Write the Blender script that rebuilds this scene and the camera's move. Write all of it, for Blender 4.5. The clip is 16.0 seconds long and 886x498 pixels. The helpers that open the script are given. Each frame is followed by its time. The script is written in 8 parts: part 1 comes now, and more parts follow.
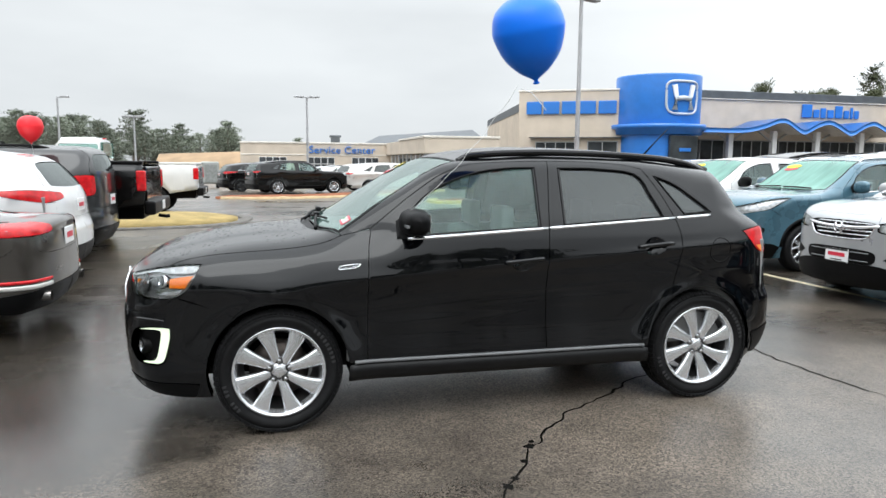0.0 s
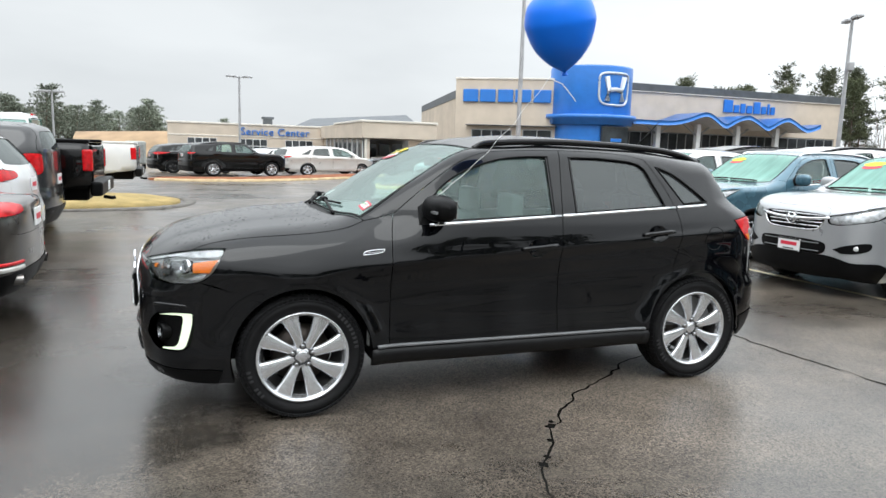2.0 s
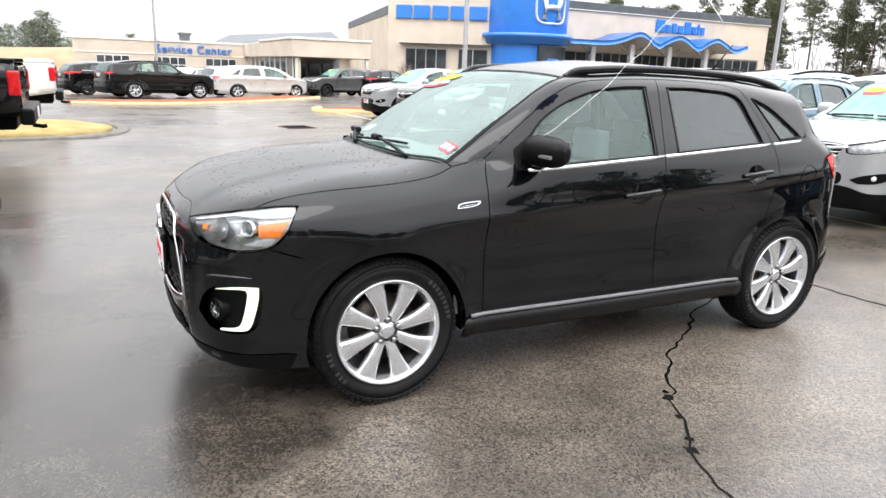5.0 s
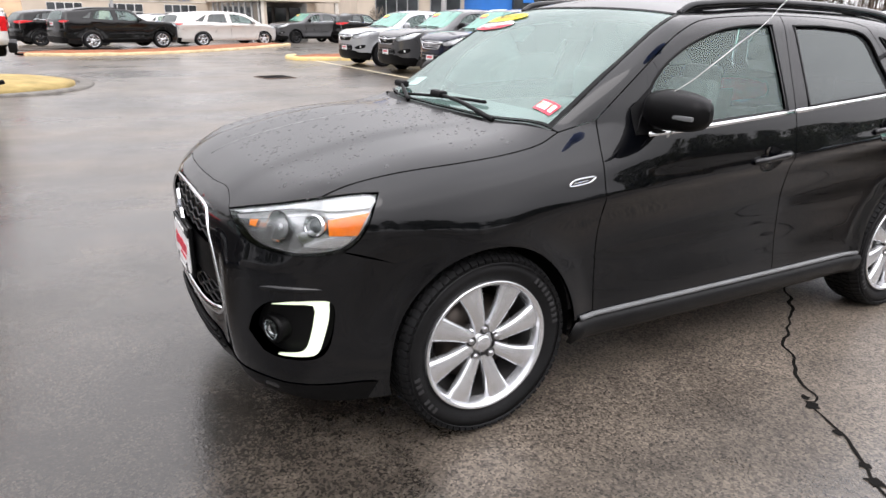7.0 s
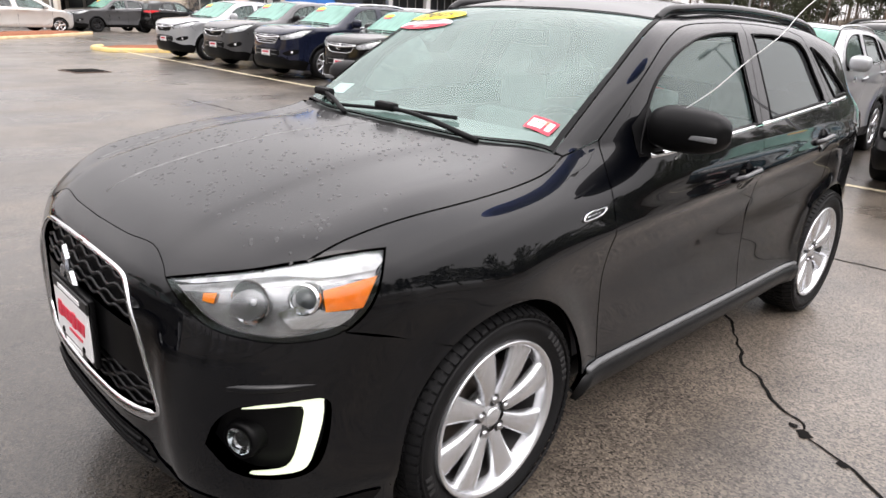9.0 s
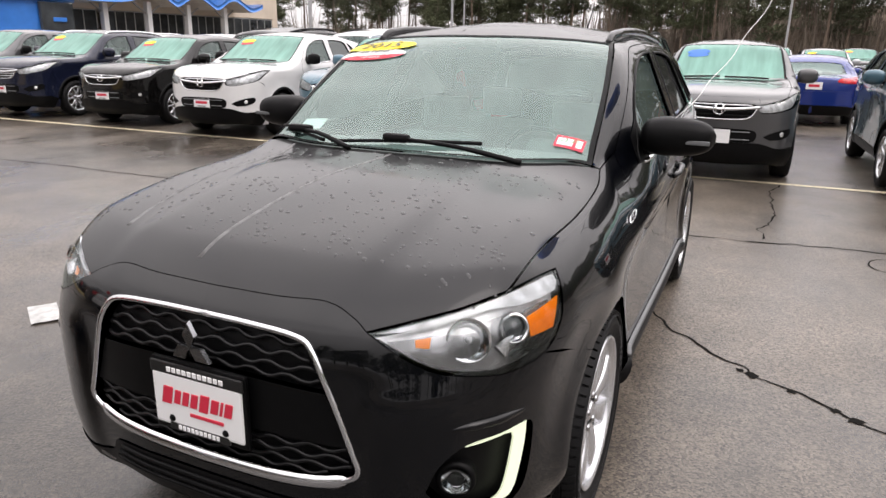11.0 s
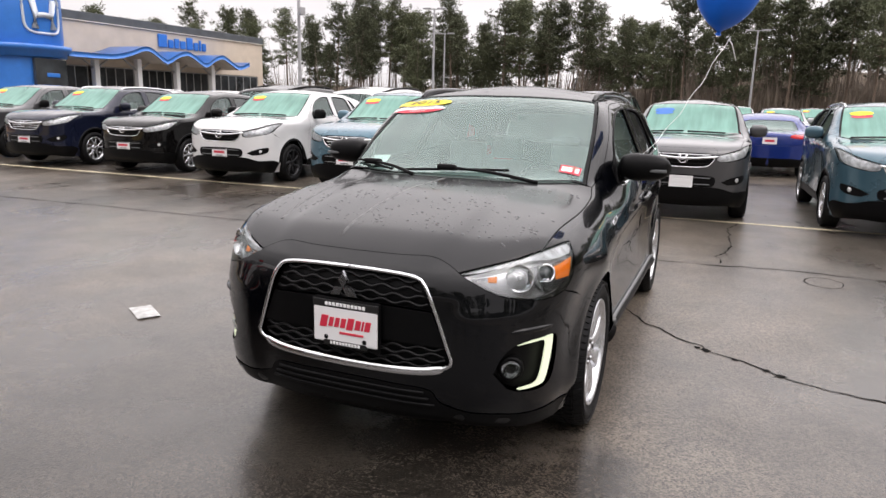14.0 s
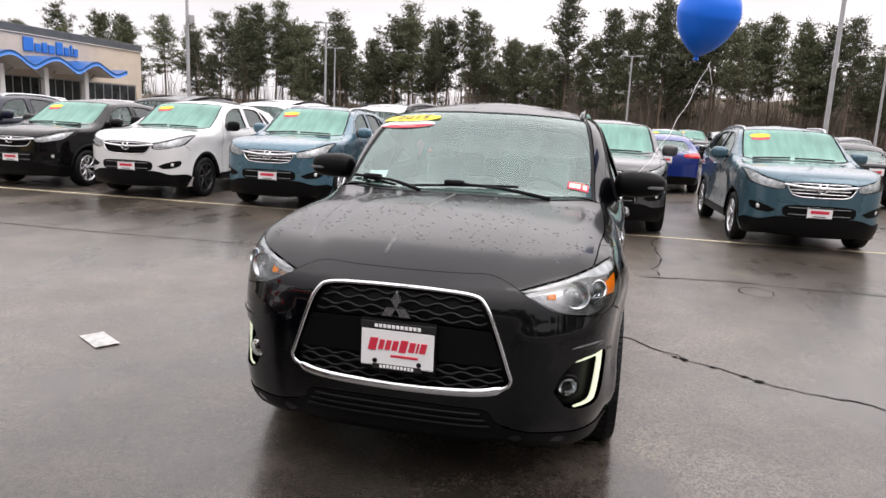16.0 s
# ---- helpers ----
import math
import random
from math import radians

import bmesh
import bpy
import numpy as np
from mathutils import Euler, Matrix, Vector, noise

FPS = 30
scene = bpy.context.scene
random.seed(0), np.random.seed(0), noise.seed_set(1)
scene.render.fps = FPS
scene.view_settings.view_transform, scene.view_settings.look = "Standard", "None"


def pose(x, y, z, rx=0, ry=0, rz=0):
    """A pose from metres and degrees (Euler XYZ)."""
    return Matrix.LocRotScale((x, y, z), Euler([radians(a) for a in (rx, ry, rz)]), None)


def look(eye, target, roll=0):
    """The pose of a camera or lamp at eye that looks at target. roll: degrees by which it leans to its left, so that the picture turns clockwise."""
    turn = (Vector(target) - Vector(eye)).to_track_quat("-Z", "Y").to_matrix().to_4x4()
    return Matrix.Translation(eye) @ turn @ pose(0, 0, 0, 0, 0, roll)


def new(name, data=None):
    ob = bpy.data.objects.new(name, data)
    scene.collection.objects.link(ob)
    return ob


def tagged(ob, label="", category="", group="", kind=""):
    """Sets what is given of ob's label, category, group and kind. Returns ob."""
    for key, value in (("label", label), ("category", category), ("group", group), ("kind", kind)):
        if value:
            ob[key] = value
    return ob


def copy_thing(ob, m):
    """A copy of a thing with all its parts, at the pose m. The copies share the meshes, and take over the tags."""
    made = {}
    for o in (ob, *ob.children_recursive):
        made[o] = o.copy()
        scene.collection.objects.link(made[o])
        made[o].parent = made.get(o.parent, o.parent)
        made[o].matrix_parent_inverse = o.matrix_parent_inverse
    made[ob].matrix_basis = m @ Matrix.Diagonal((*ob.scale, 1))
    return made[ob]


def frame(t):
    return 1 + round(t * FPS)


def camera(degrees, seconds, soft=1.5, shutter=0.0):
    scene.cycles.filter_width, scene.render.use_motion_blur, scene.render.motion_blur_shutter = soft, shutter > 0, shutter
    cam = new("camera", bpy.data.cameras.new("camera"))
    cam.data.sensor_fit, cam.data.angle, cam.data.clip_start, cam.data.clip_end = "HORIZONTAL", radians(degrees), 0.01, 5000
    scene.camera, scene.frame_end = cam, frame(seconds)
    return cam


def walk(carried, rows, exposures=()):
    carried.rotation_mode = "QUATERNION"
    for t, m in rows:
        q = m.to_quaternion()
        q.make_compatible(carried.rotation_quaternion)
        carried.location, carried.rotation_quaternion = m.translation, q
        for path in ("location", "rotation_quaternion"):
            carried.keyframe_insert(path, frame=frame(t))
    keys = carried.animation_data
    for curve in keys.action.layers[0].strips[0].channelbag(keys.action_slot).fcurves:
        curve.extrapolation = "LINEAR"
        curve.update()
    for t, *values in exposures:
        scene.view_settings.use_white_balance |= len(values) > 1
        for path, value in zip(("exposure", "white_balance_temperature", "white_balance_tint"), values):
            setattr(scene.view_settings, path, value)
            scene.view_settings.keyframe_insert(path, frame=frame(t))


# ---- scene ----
cam = camera(65.8, 16.0)
PATH = [
    (0, (-1.365, -4.678, 1.506), (-0.878, -2.755, 1.252), 0.5),
    (0.5, (-1.479, -4.72, 1.507), (-0.974, -2.801, 1.261), 0.9),
    (1, (-1.691, -4.69, 1.503), (-1.102, -2.795, 1.253), 0.7),
    (1.5, (-1.837, -4.664, 1.501), (-1.164, -2.8, 1.23), 1.3),
    (2, (-1.899, -4.579, 1.505), (-1.214, -2.723, 1.214), 1.8),
    (2.5, (-1.94, -4.389, 1.504), (-1.235, -2.554, 1.137), 0.0),
    (3, (-2.085, -4.263, 1.5), (-1.372, -2.434, 1.119), 1.1),
    (3.2, (-2.195, -4.217, 1.504), (-1.444, -2.403, 1.118), 0.8),
    (5.3, (-2.548, -3.506, 1.522), (-1.617, -1.817, 0.993), 2.5),
    (5.5, (-2.609, -3.419, 1.514), (-1.64, -1.757, 0.967), 2.6),
    (6, (-2.645, -3.221, 1.504), (-1.684, -1.574, 0.9), 2.6),
    (6.5, (-2.574, -3.003, 1.497), (-1.765, -1.296, 0.84), 0.8),
    (7, (-2.611, -2.765, 1.489), (-1.679, -1.118, 0.84), 1.2),
    (7.5, (-2.708, -2.523, 1.525), (-1.533, -1.034, 0.89), 1.2),
    (8, (-2.732, -2.374, 1.509), (-1.383, -1.018, 0.926), 2.9),
    (8.5, (-2.715, -2.185, 1.493), (-1.425, -0.787, 0.876), 1.4),
    (9, (-2.742, -2.003, 1.481), (-1.412, -0.656, 0.835), 3.1),
    (9.2, (-2.778, -1.906, 1.467), (-1.381, -0.632, 0.813), 2.6),
    (11.3, (-3.559, -1.189, 1.498), (-1.785, -0.441, 0.954), 1.8),
    (11.5, (-3.663, -1.211, 1.485), (-1.881, -0.458, 0.975), 2.2),
    (12, (-3.895, -1.267, 1.493), (-2.13, -0.467, 1.0), 0.5),
    (12.5, (-4.139, -1.249, 1.48), (-2.319, -0.547, 1.039), 0.6),
    (13, (-4.344, -1.292, 1.492), (-2.508, -0.629, 1.057), 1.6),
    (13.5, (-4.434, -1.39, 1.497), (-2.62, -0.662, 1.07), 1.7),
    (14, (-4.519, -1.36, 1.492), (-2.71, -0.618, 1.07), 1.5),
    (14.5, (-4.672, -1.158, 1.485), (-2.778, -0.616, 1.14), 3.2),
    (15, (-4.731, -1.023, 1.478), (-2.851, -0.469, 1.079), 3.5),
    (15.5, (-4.642, -0.896, 1.466), (-2.764, -0.336, 1.064), 1.8),
    (16, (-4.659, -0.719, 1.467), (-2.742, -0.286, 1.1), 2.7),
]
walk(cam, [(t, look(eye, target, roll)) for t, eye, target, roll in PATH],
     [(0, 0.6, 6250, 7), (2, 0.58, 6250, 7), (3, 0.86, 6300, 9), (5.5, 1.16, 6450, 12), (6, 1.1, 6450, 13), (6.5, 0.82, 6450, 14), (7, 0.84, 6500, 15), (9, 0.8, 6700, 16), (11.5, 0.38, 6800, 17), (12.5, 0.3, 6750, 17), (14, 0.38, 6750, 17), (14.5, 0.44, 6700, 17), (15, 0.34, 6700, 17), (16, 0.4, 6700, 17)])
# ---------------------------------------------------------------- light
world = bpy.data.worlds.new("overcast_sky")
scene.world = world
world.use_nodes = True
wn, wl = world.node_tree.nodes, world.node_tree.links
sky = wn.new("ShaderNodeTexSky")
sky.sky_type, sky.sun_disc = "NISHITA", False
sky.sun_elevation, sky.sun_rotation = radians(42), radians(200)
grey = wn.new("ShaderNodeHueSaturation")
grey.inputs["Saturation"].default_value = 0.06
grey.inputs["Value"].default_value = 0.025
wl.new(sky.outputs[0], grey.inputs["Color"])
coord = wn.new("ShaderNodeTexCoord")
stretch = wn.new("ShaderNodeMapping")
stretch.inputs["Scale"].default_value = (1.0, 1.0, 3.2)
cloud = wn.new("ShaderNodeTexNoise")
cloud.inputs["Scale"].default_value, cloud.inputs["Detail"].default_value = 1.6, 5
ramp = wn.new("ShaderNodeValToRGB")
ramp.color_ramp.elements[0].position, ramp.color_ramp.elements[0].color = 0.3, (0.52, 0.53, 0.545, 1)
ramp.color_ramp.elements[1].position, ramp.color_ramp.elements[1].color = 0.7, (0.74, 0.745, 0.75, 1)
add = wn.new("ShaderNodeMixRGB")
add.blend_type, add.inputs[0].default_value = "ADD", 1.0
wl.new(coord.outputs["Generated"], stretch.inputs[0])
wl.new(stretch.outputs[0], cloud.inputs["Vector"])
wl.new(cloud.outputs["Fac"], ramp.inputs[0])
wl.new(ramp.outputs[0], add.inputs[1])
wl.new(grey.outputs[0], add.inputs[2])
# an overcast sky is brighter overhead than at the horizon
sep = wn.new("ShaderNodeSeparateXYZ")
wl.new(coord.outputs["Generated"], sep.inputs[0])
grad = wn.new("ShaderNodeMapRange")
grad.inputs["From Min"].default_value, grad.inputs["From Max"].default_value = 0.2, 1.0
grad.inputs["To Min"].default_value, grad.inputs["To Max"].default_value = 0.655, 2.95
wl.new(sep.outputs["Z"], grad.inputs["Value"])
dome = wn.new("ShaderNodeMixRGB")
dome.blend_type, dome.inputs[0].default_value = "MULTIPLY", 1.0
wl.new(add.outputs[0], dome.inputs[1])
wl.new(grad.outputs[0], dome.inputs[2])
# the cloud is thinner, and brighter, towards the wood
side = wn.new("ShaderNodeMapRange")
side.interpolation_type = "SMOOTHSTEP"
side.inputs["From Min"].default_value, side.inputs["From Max"].default_value = 0.25, 1.0
side.inputs["To Min"].default_value, side.inputs["To Max"].default_value = 1.0, 1.58
wl.new(sep.outputs["X"], side.inputs["Value"])
lit = wn.new("ShaderNodeMixRGB")
lit.blend_type, lit.inputs[0].default_value = "MULTIPLY", 1.0
wl.new(dome.outputs[0], lit.inputs[1])
wl.new(side.outputs[0], lit.inputs[2])
wl.new(lit.outputs[0], wn["Background"].inputs[0])
wn["Background"].inputs[1].default_value = 1.0
sun = new("sun", bpy.data.lights.new("sun", "SUN"))
sun.data.energy, sun.data.angle, sun.data.color = 0.6, radians(40), (1, 0.98, 0.95)
sun.matrix_world = look((-10, -25, 40), (0, 0, 0))

# ---------------------------------------------------------------- materials
def mat(name, color, rough=0.5, metal=0.0, coat=0.0, var=0.0, scale=8.0, bump=0.0, bscale=60.0, spec=0.5, color2=None, rvar=0.0, detail=5, coat_rough=0.04, coat_ior=1.5):
    """Principled paint or surface with noise in colour, gloss and relief, in object space metres."""
    m = bpy.data.materials.new(name)
    m.use_nodes = True
    n, l = m.node_tree.nodes, m.node_tree.links
    p = n["Principled BSDF"]
    p.inputs["Base Color"].default_value = (*color, 1)
    p.inputs["Roughness"].default_value = rough
    p.inputs["Metallic"].default_value = metal
    p.inputs["Specular IOR Level"].default_value = spec
    p.inputs["Coat Weight"].default_value = coat
    p.inputs["Coat Roughness"].default_value = coat_rough
    p.inputs["Coat IOR"].default_value = coat_ior
    if var or bump or color2 or rvar:
        tc = n.new("ShaderNodeTexCoord")
        t = n.new("ShaderNodeTexNoise")
        t.inputs["Scale"].default_value, t.inputs["Detail"].default_value = scale, detail
        l.new(tc.outputs["Object"], t.inputs["Vector"])
        r = n.new("ShaderNodeValToRGB")
        dark = color2 or tuple(c * (1 - var) for c in color)
        lite = color if color2 else tuple(min(1, c * (1 + var)) for c in color)
        r.color_ramp.elements[0].position, r.color_ramp.elements[0].color = 0.32, (*dark, 1)
        r.color_ramp.elements[1].position, r.color_ramp.elements[1].color = 0.68, (*lite, 1)
        l.new(t.outputs["Fac"], r.inputs[0])
        l.new(r.outputs[0], p.inputs["Base Color"])
        if rvar:
            mr = n.new("ShaderNodeMapRange")
            mr.inputs["From Min"].default_value, mr.inputs["From Max"].default_value = 0.3, 0.7
            mr.inputs["To Min"].default_value, mr.inputs["To Max"].default_value = max(0, rough - rvar), min(1, rough + rvar)
            l.new(t.outputs["Fac"], mr.inputs["Value"])
            l.new(mr.outputs[0], p.inputs["Roughness"])
        if bump:
            b = n.new("ShaderNodeTexNoise")
            b.inputs["Scale"].default_value, b.inputs["Detail"].default_value = bscale, 4
            l.new(tc.outputs["Object"], b.inputs["Vector"])
            bn = n.new("ShaderNodeBump")
            bn.inputs["Strength"].default_value, bn.inputs["Distance"].default_value = bump, 0.01
            l.new(b.outputs["Fac"], bn.inputs["Height"])
            l.new(bn.outputs[0], p.inputs["Normal"])
    return m


def glass(name, tint, clear, rough=0.02, fog=0.0, fogcol=(0.55, 0.68, 0.64), ior=1.75):
    """Thin window glass: tinted see-through part, a film of moisture whose pale colour also stands in for mirrored sky,
    and a gloss that grows at grazing angles.
    """
    m = bpy.data.materials.new(name)
    m.use_nodes = True
    n, l = m.node_tree.nodes, m.node_tree.links
    n.remove(n["Principled BSDF"])
    tr = n.new("ShaderNodeBsdfTransparent")
    tr.inputs[0].default_value = (*(c * clear for c in tint), 1)
    df = n.new("ShaderNodeBsdfDiffuse")
    df.inputs[0].default_value = (*fogcol, 1)
    mx = n.new("ShaderNodeMixShader")
    # the film, moisture and painted sky sheen, is uneven, in streaks down the pane
    tc = n.new("ShaderNodeTexCoord")
    mp = n.new("ShaderNodeMapping")
    mp.inputs["Scale"].default_value = (1.2, 7.0, 1.2)
    tx = n.new("ShaderNodeTexNoise")
    tx.inputs["Scale"].default_value, tx.inputs["Detail"].default_value = 1.3, 4
    mr = n.new("ShaderNodeMapRange")
    mr.inputs["From Min"].default_value, mr.inputs["From Max"].default_value = 0.32, 0.68
    mr.inputs["To Min"].default_value, mr.inputs["To Max"].default_value = fog * 0.78, min(1.0, fog * 1.22)
    l.new(tc.outputs["Object"], mp.inputs[0])
    l.new(mp.outputs[0], tx.inputs["Vector"])
    l.new(tx.outputs["Fac"], mr.inputs["Value"])
    l.new(mr.outputs[0], mx.inputs[0])
    l.new(tr.outputs[0], mx.inputs[1])
    l.new(df.outputs[0], mx.inputs[2])
    gl = n.new("ShaderNodeBsdfGlossy")
    gl.inputs["Roughness"].default_value = rough
    gl.inputs[0].default_value = (0.93, 1.0, 0.98, 1)
    fr = n.new("ShaderNodeFresnel")
    fr.inputs["IOR"].default_value = ior
    m2 = n.new("ShaderNodeMixShader")
    l.new(fr.outputs[0], m2.inputs[0])
    l.new(mx.outputs[0], m2.inputs[1])
    l.new(gl.outputs[0], m2.inputs[2])
    l.new(m2.outputs[0], n["Material Output"].inputs["Surface"])
    return m


def glow(name, color, strength):
    m = bpy.data.materials.new(name)
    m.use_nodes = True
    p = m.node_tree.nodes["Principled BSDF"]
    p.inputs["Base Color"].default_value = (*(0.4 * c for c in color), 1)
    p.inputs["Emission Color"].default_value = (*color, 1)
    p.inputs["Emission Strength"].default_value = strength
    return m


def wet_asphalt():
    """Dark wet asphalt: aggregate grain, worn paler fields, and damp films of varying gloss."""
    m = bpy.data.materials.new("wet_asphalt")
    m.use_nodes = True
    n, l = m.node_tree.nodes, m.node_tree.links
    p = n["Principled BSDF"]
    tc = n.new("ShaderNodeTexCoord")

    def noise_tex(scale, detail=4, rough=0.55):
        t = n.new("ShaderNodeTexNoise")
        t.inputs["Scale"].default_value, t.inputs["Detail"].default_value, t.inputs["Roughness"].default_value = scale, detail, rough
        l.new(tc.outputs["Object"], t.inputs["Vector"])
        return t

    def ramp_of(src, a, b, c0, c1):
        r = n.new("ShaderNodeValToRGB")
        r.color_ramp.elements[0].position, r.color_ramp.elements[0].color = a, (*c0, 1)
        r.color_ramp.elements[1].position, r.color_ramp.elements[1].color = b, (*c1, 1)
        l.new(src, r.inputs[0])
        return r

    def mix(kind, fac, a, b):
        x = n.new("ShaderNodeMixRGB")
        x.blend_type = kind
        if isinstance(fac, float):
            x.inputs[0].default_value = fac
        else:
            l.new(fac, x.inputs[0])
        l.new(a, x.inputs[1])
        l.new(b, x.inputs[2])
        return x

    big = noise_tex(0.35, 5)
    mid = noise_tex(1.7, 6, 0.65)
    vor = n.new("ShaderNodeTexVoronoi")
    vor.inputs["Scale"].default_value = 120
    l.new(tc.outputs["Object"], vor.inputs["Vector"])
    fine = noise_tex(260, 3)
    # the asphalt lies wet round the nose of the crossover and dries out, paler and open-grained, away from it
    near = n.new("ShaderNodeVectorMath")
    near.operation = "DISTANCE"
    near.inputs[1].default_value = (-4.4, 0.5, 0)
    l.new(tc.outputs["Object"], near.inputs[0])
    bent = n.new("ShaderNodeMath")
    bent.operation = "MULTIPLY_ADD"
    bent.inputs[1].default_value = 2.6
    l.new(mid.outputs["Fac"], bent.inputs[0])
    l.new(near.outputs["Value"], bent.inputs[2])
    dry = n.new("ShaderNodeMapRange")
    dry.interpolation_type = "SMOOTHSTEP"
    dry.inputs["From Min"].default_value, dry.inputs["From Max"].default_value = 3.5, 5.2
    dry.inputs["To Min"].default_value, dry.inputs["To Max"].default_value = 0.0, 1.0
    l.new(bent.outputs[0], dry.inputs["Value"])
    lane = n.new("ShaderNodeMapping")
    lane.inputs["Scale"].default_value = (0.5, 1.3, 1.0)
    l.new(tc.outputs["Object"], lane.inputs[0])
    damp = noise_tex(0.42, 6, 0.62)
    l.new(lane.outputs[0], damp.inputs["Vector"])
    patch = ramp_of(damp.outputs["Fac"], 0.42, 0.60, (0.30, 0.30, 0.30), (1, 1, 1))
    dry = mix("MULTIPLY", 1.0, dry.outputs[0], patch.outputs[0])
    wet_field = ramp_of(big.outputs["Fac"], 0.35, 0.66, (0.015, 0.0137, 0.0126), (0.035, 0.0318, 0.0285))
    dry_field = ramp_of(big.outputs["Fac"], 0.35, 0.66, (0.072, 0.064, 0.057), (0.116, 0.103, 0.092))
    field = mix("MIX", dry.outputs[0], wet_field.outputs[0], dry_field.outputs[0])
    wear = ramp_of(mid.outputs["Fac"], 0.35, 0.7, (0.70, 0.68, 0.66), (1.22, 1.18, 1.13))
    stones = ramp_of(vor.outputs["Color"], 0.1, 0.95, (0.22, 0.215, 0.21), (2.7, 2.6, 2.4))
    c1 = mix("MULTIPLY", 1.0, field.outputs[0], wear.outputs[0])
    c2 = mix("MULTIPLY", 0.9, c1.outputs[0], stones.outputs[0])
    l.new(c2.outputs[0], p.inputs["Base Color"])
    wet = noise_tex(0.55, 6, 0.6)
    wr = ramp_of(wet.outputs["Fac"], 0.34, 0.66, (0.10, 0.10, 0.10), (0.27, 0.27, 0.27))
    rr = mix("ADD", 0.12, wr.outputs[0], fine.outputs["Fac"])
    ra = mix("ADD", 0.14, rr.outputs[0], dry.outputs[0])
    l.new(ra.outputs[0], p.inputs["Roughness"])
    p.inputs["Specular IOR Level"].default_value = 0.36
    hb = mix("ADD", 0.6, vor.outputs["Distance"], fine.outputs["Fac"])
    bn = n.new("ShaderNodeBump")
    bn.inputs["Distance"].default_value = 0.004
    bs = ramp_of(wet.outputs["Fac"], 0.36, 0.64, (0.12, 0.12, 0.12), (0.42, 0.42, 0.42))
    l.new(bs.outputs[0], bn.inputs["Strength"])
    l.new(hb.outputs[0], bn.inputs["Height"])
    l.new(bn.outputs[0], p.inputs["Normal"])
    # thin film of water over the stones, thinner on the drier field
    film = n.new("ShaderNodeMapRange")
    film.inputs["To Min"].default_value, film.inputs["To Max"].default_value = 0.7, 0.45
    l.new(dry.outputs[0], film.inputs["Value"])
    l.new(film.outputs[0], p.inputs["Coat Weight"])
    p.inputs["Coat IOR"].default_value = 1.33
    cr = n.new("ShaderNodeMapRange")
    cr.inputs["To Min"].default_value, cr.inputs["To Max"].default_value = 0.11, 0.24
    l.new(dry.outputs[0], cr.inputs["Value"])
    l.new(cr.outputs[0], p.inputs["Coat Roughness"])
    soft_bn = n.new("ShaderNodeBump")
    soft_bn.inputs["Distance"].default_value, soft_bn.inputs["Strength"].default_value = 0.004, 0.1
    l.new(hb.outputs[0], soft_bn.inputs["Height"])
    l.new(soft_bn.outputs[0], p.inputs["Coat Normal"])
    return m


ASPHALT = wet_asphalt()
LINE_PAINT = mat("line_paint", (0.62, 0.55, 0.38), 0.5, var=0.35, scale=22, bump=0.3, bscale=120)
CRACK = mat("crack_filler", (0.006, 0.0055, 0.005), 0.9, spec=0.1)
TAR = mat("asphalt_berm", (0.095, 0.085, 0.072), 0.55, var=0.4, scale=6, bump=0.8, bscale=40)
RUBBER = mat("tyre_rubber", (0.0065, 0.0065, 0.007), 0.6, spec=0.2, var=0.25, scale=14, bump=0.2, bscale=150)
RUBBER_MARK = mat("worn_rubber_marks", (0.03, 0.03, 0.031), 0.55, spec=0.3, var=0.2, scale=30)
ALLOY = mat("silver_alloy", (0.70, 0.71, 0.73), 0.27, metal=0.85, var=0.06, scale=9)
# dark colour carries the shade between the spokes and in the nut pockets
ALLOY_DARK = mat("shade_dark_barrel", (0.035, 0.034, 0.034), 0.55, metal=0.5, var=0.3, scale=12)
BRAKE = mat("brake_steel", (0.10, 0.085, 0.075), 0.45, metal=0.9, var=0.3, scale=10)
NUT = mat("wheel_nut_steel", (0.42, 0.42, 0.43), 0.22, metal=1.0)
EXHAUST = mat("exhaust_steel", (0.22, 0.21, 0.20), 0.3, metal=1.0, var=0.3, scale=20)
CHROME = mat("chrome", (0.82, 0.83, 0.85), 0.08, metal=1.0)
BLACK_PLASTIC = mat("black_plastic", (0.0025, 0.0025, 0.0028), 0.42, var=0.2, scale=30, bump=0.06, bscale=300, spec=0.14)
GREY_PLASTIC = mat("dark_grey_plastic", (0.006, 0.006, 0.0064), 0.4, var=0.2, scale=20, bump=0.05, bscale=300, spec=0.22)
DARK_TRIM = mat("dark_trim", (0.003, 0.003, 0.0034), 0.5, spec=0.15)
GREY_TRIM = mat("grey_trim_strip", (0.13, 0.134, 0.138), 0.32, var=0.1)
INTERIOR = mat("interior_grey", (0.22, 0.222, 0.222), 0.8, var=0.2, scale=12)
SEAT_CLOTH = mat("seat_cloth", (0.25, 0.255, 0.255), 0.85, var=0.2, scale=40)
WIND = glass("windscreen_glass", (0.72, 0.94, 0.89), 0.94, fog=0.12, fogcol=(0.48, 0.78, 0.70))
WIND_ROW = glass("misted_windscreen", (0.7, 0.9, 0.84), 0.7, fog=0.60, fogcol=(0.20, 0.46, 0.375), ior=1.52)
SIDE_GLASS = glass("side_glass", (0.76, 0.95, 0.91), 0.92, fog=0.10, fogcol=(0.42, 0.58, 0.55), ior=1.5)
TINT = glass("privacy_glass", (0.2, 0.21, 0.22), 0.6, fog=0.30, fogcol=(0.12, 0.125, 0.13), ior=1.6)
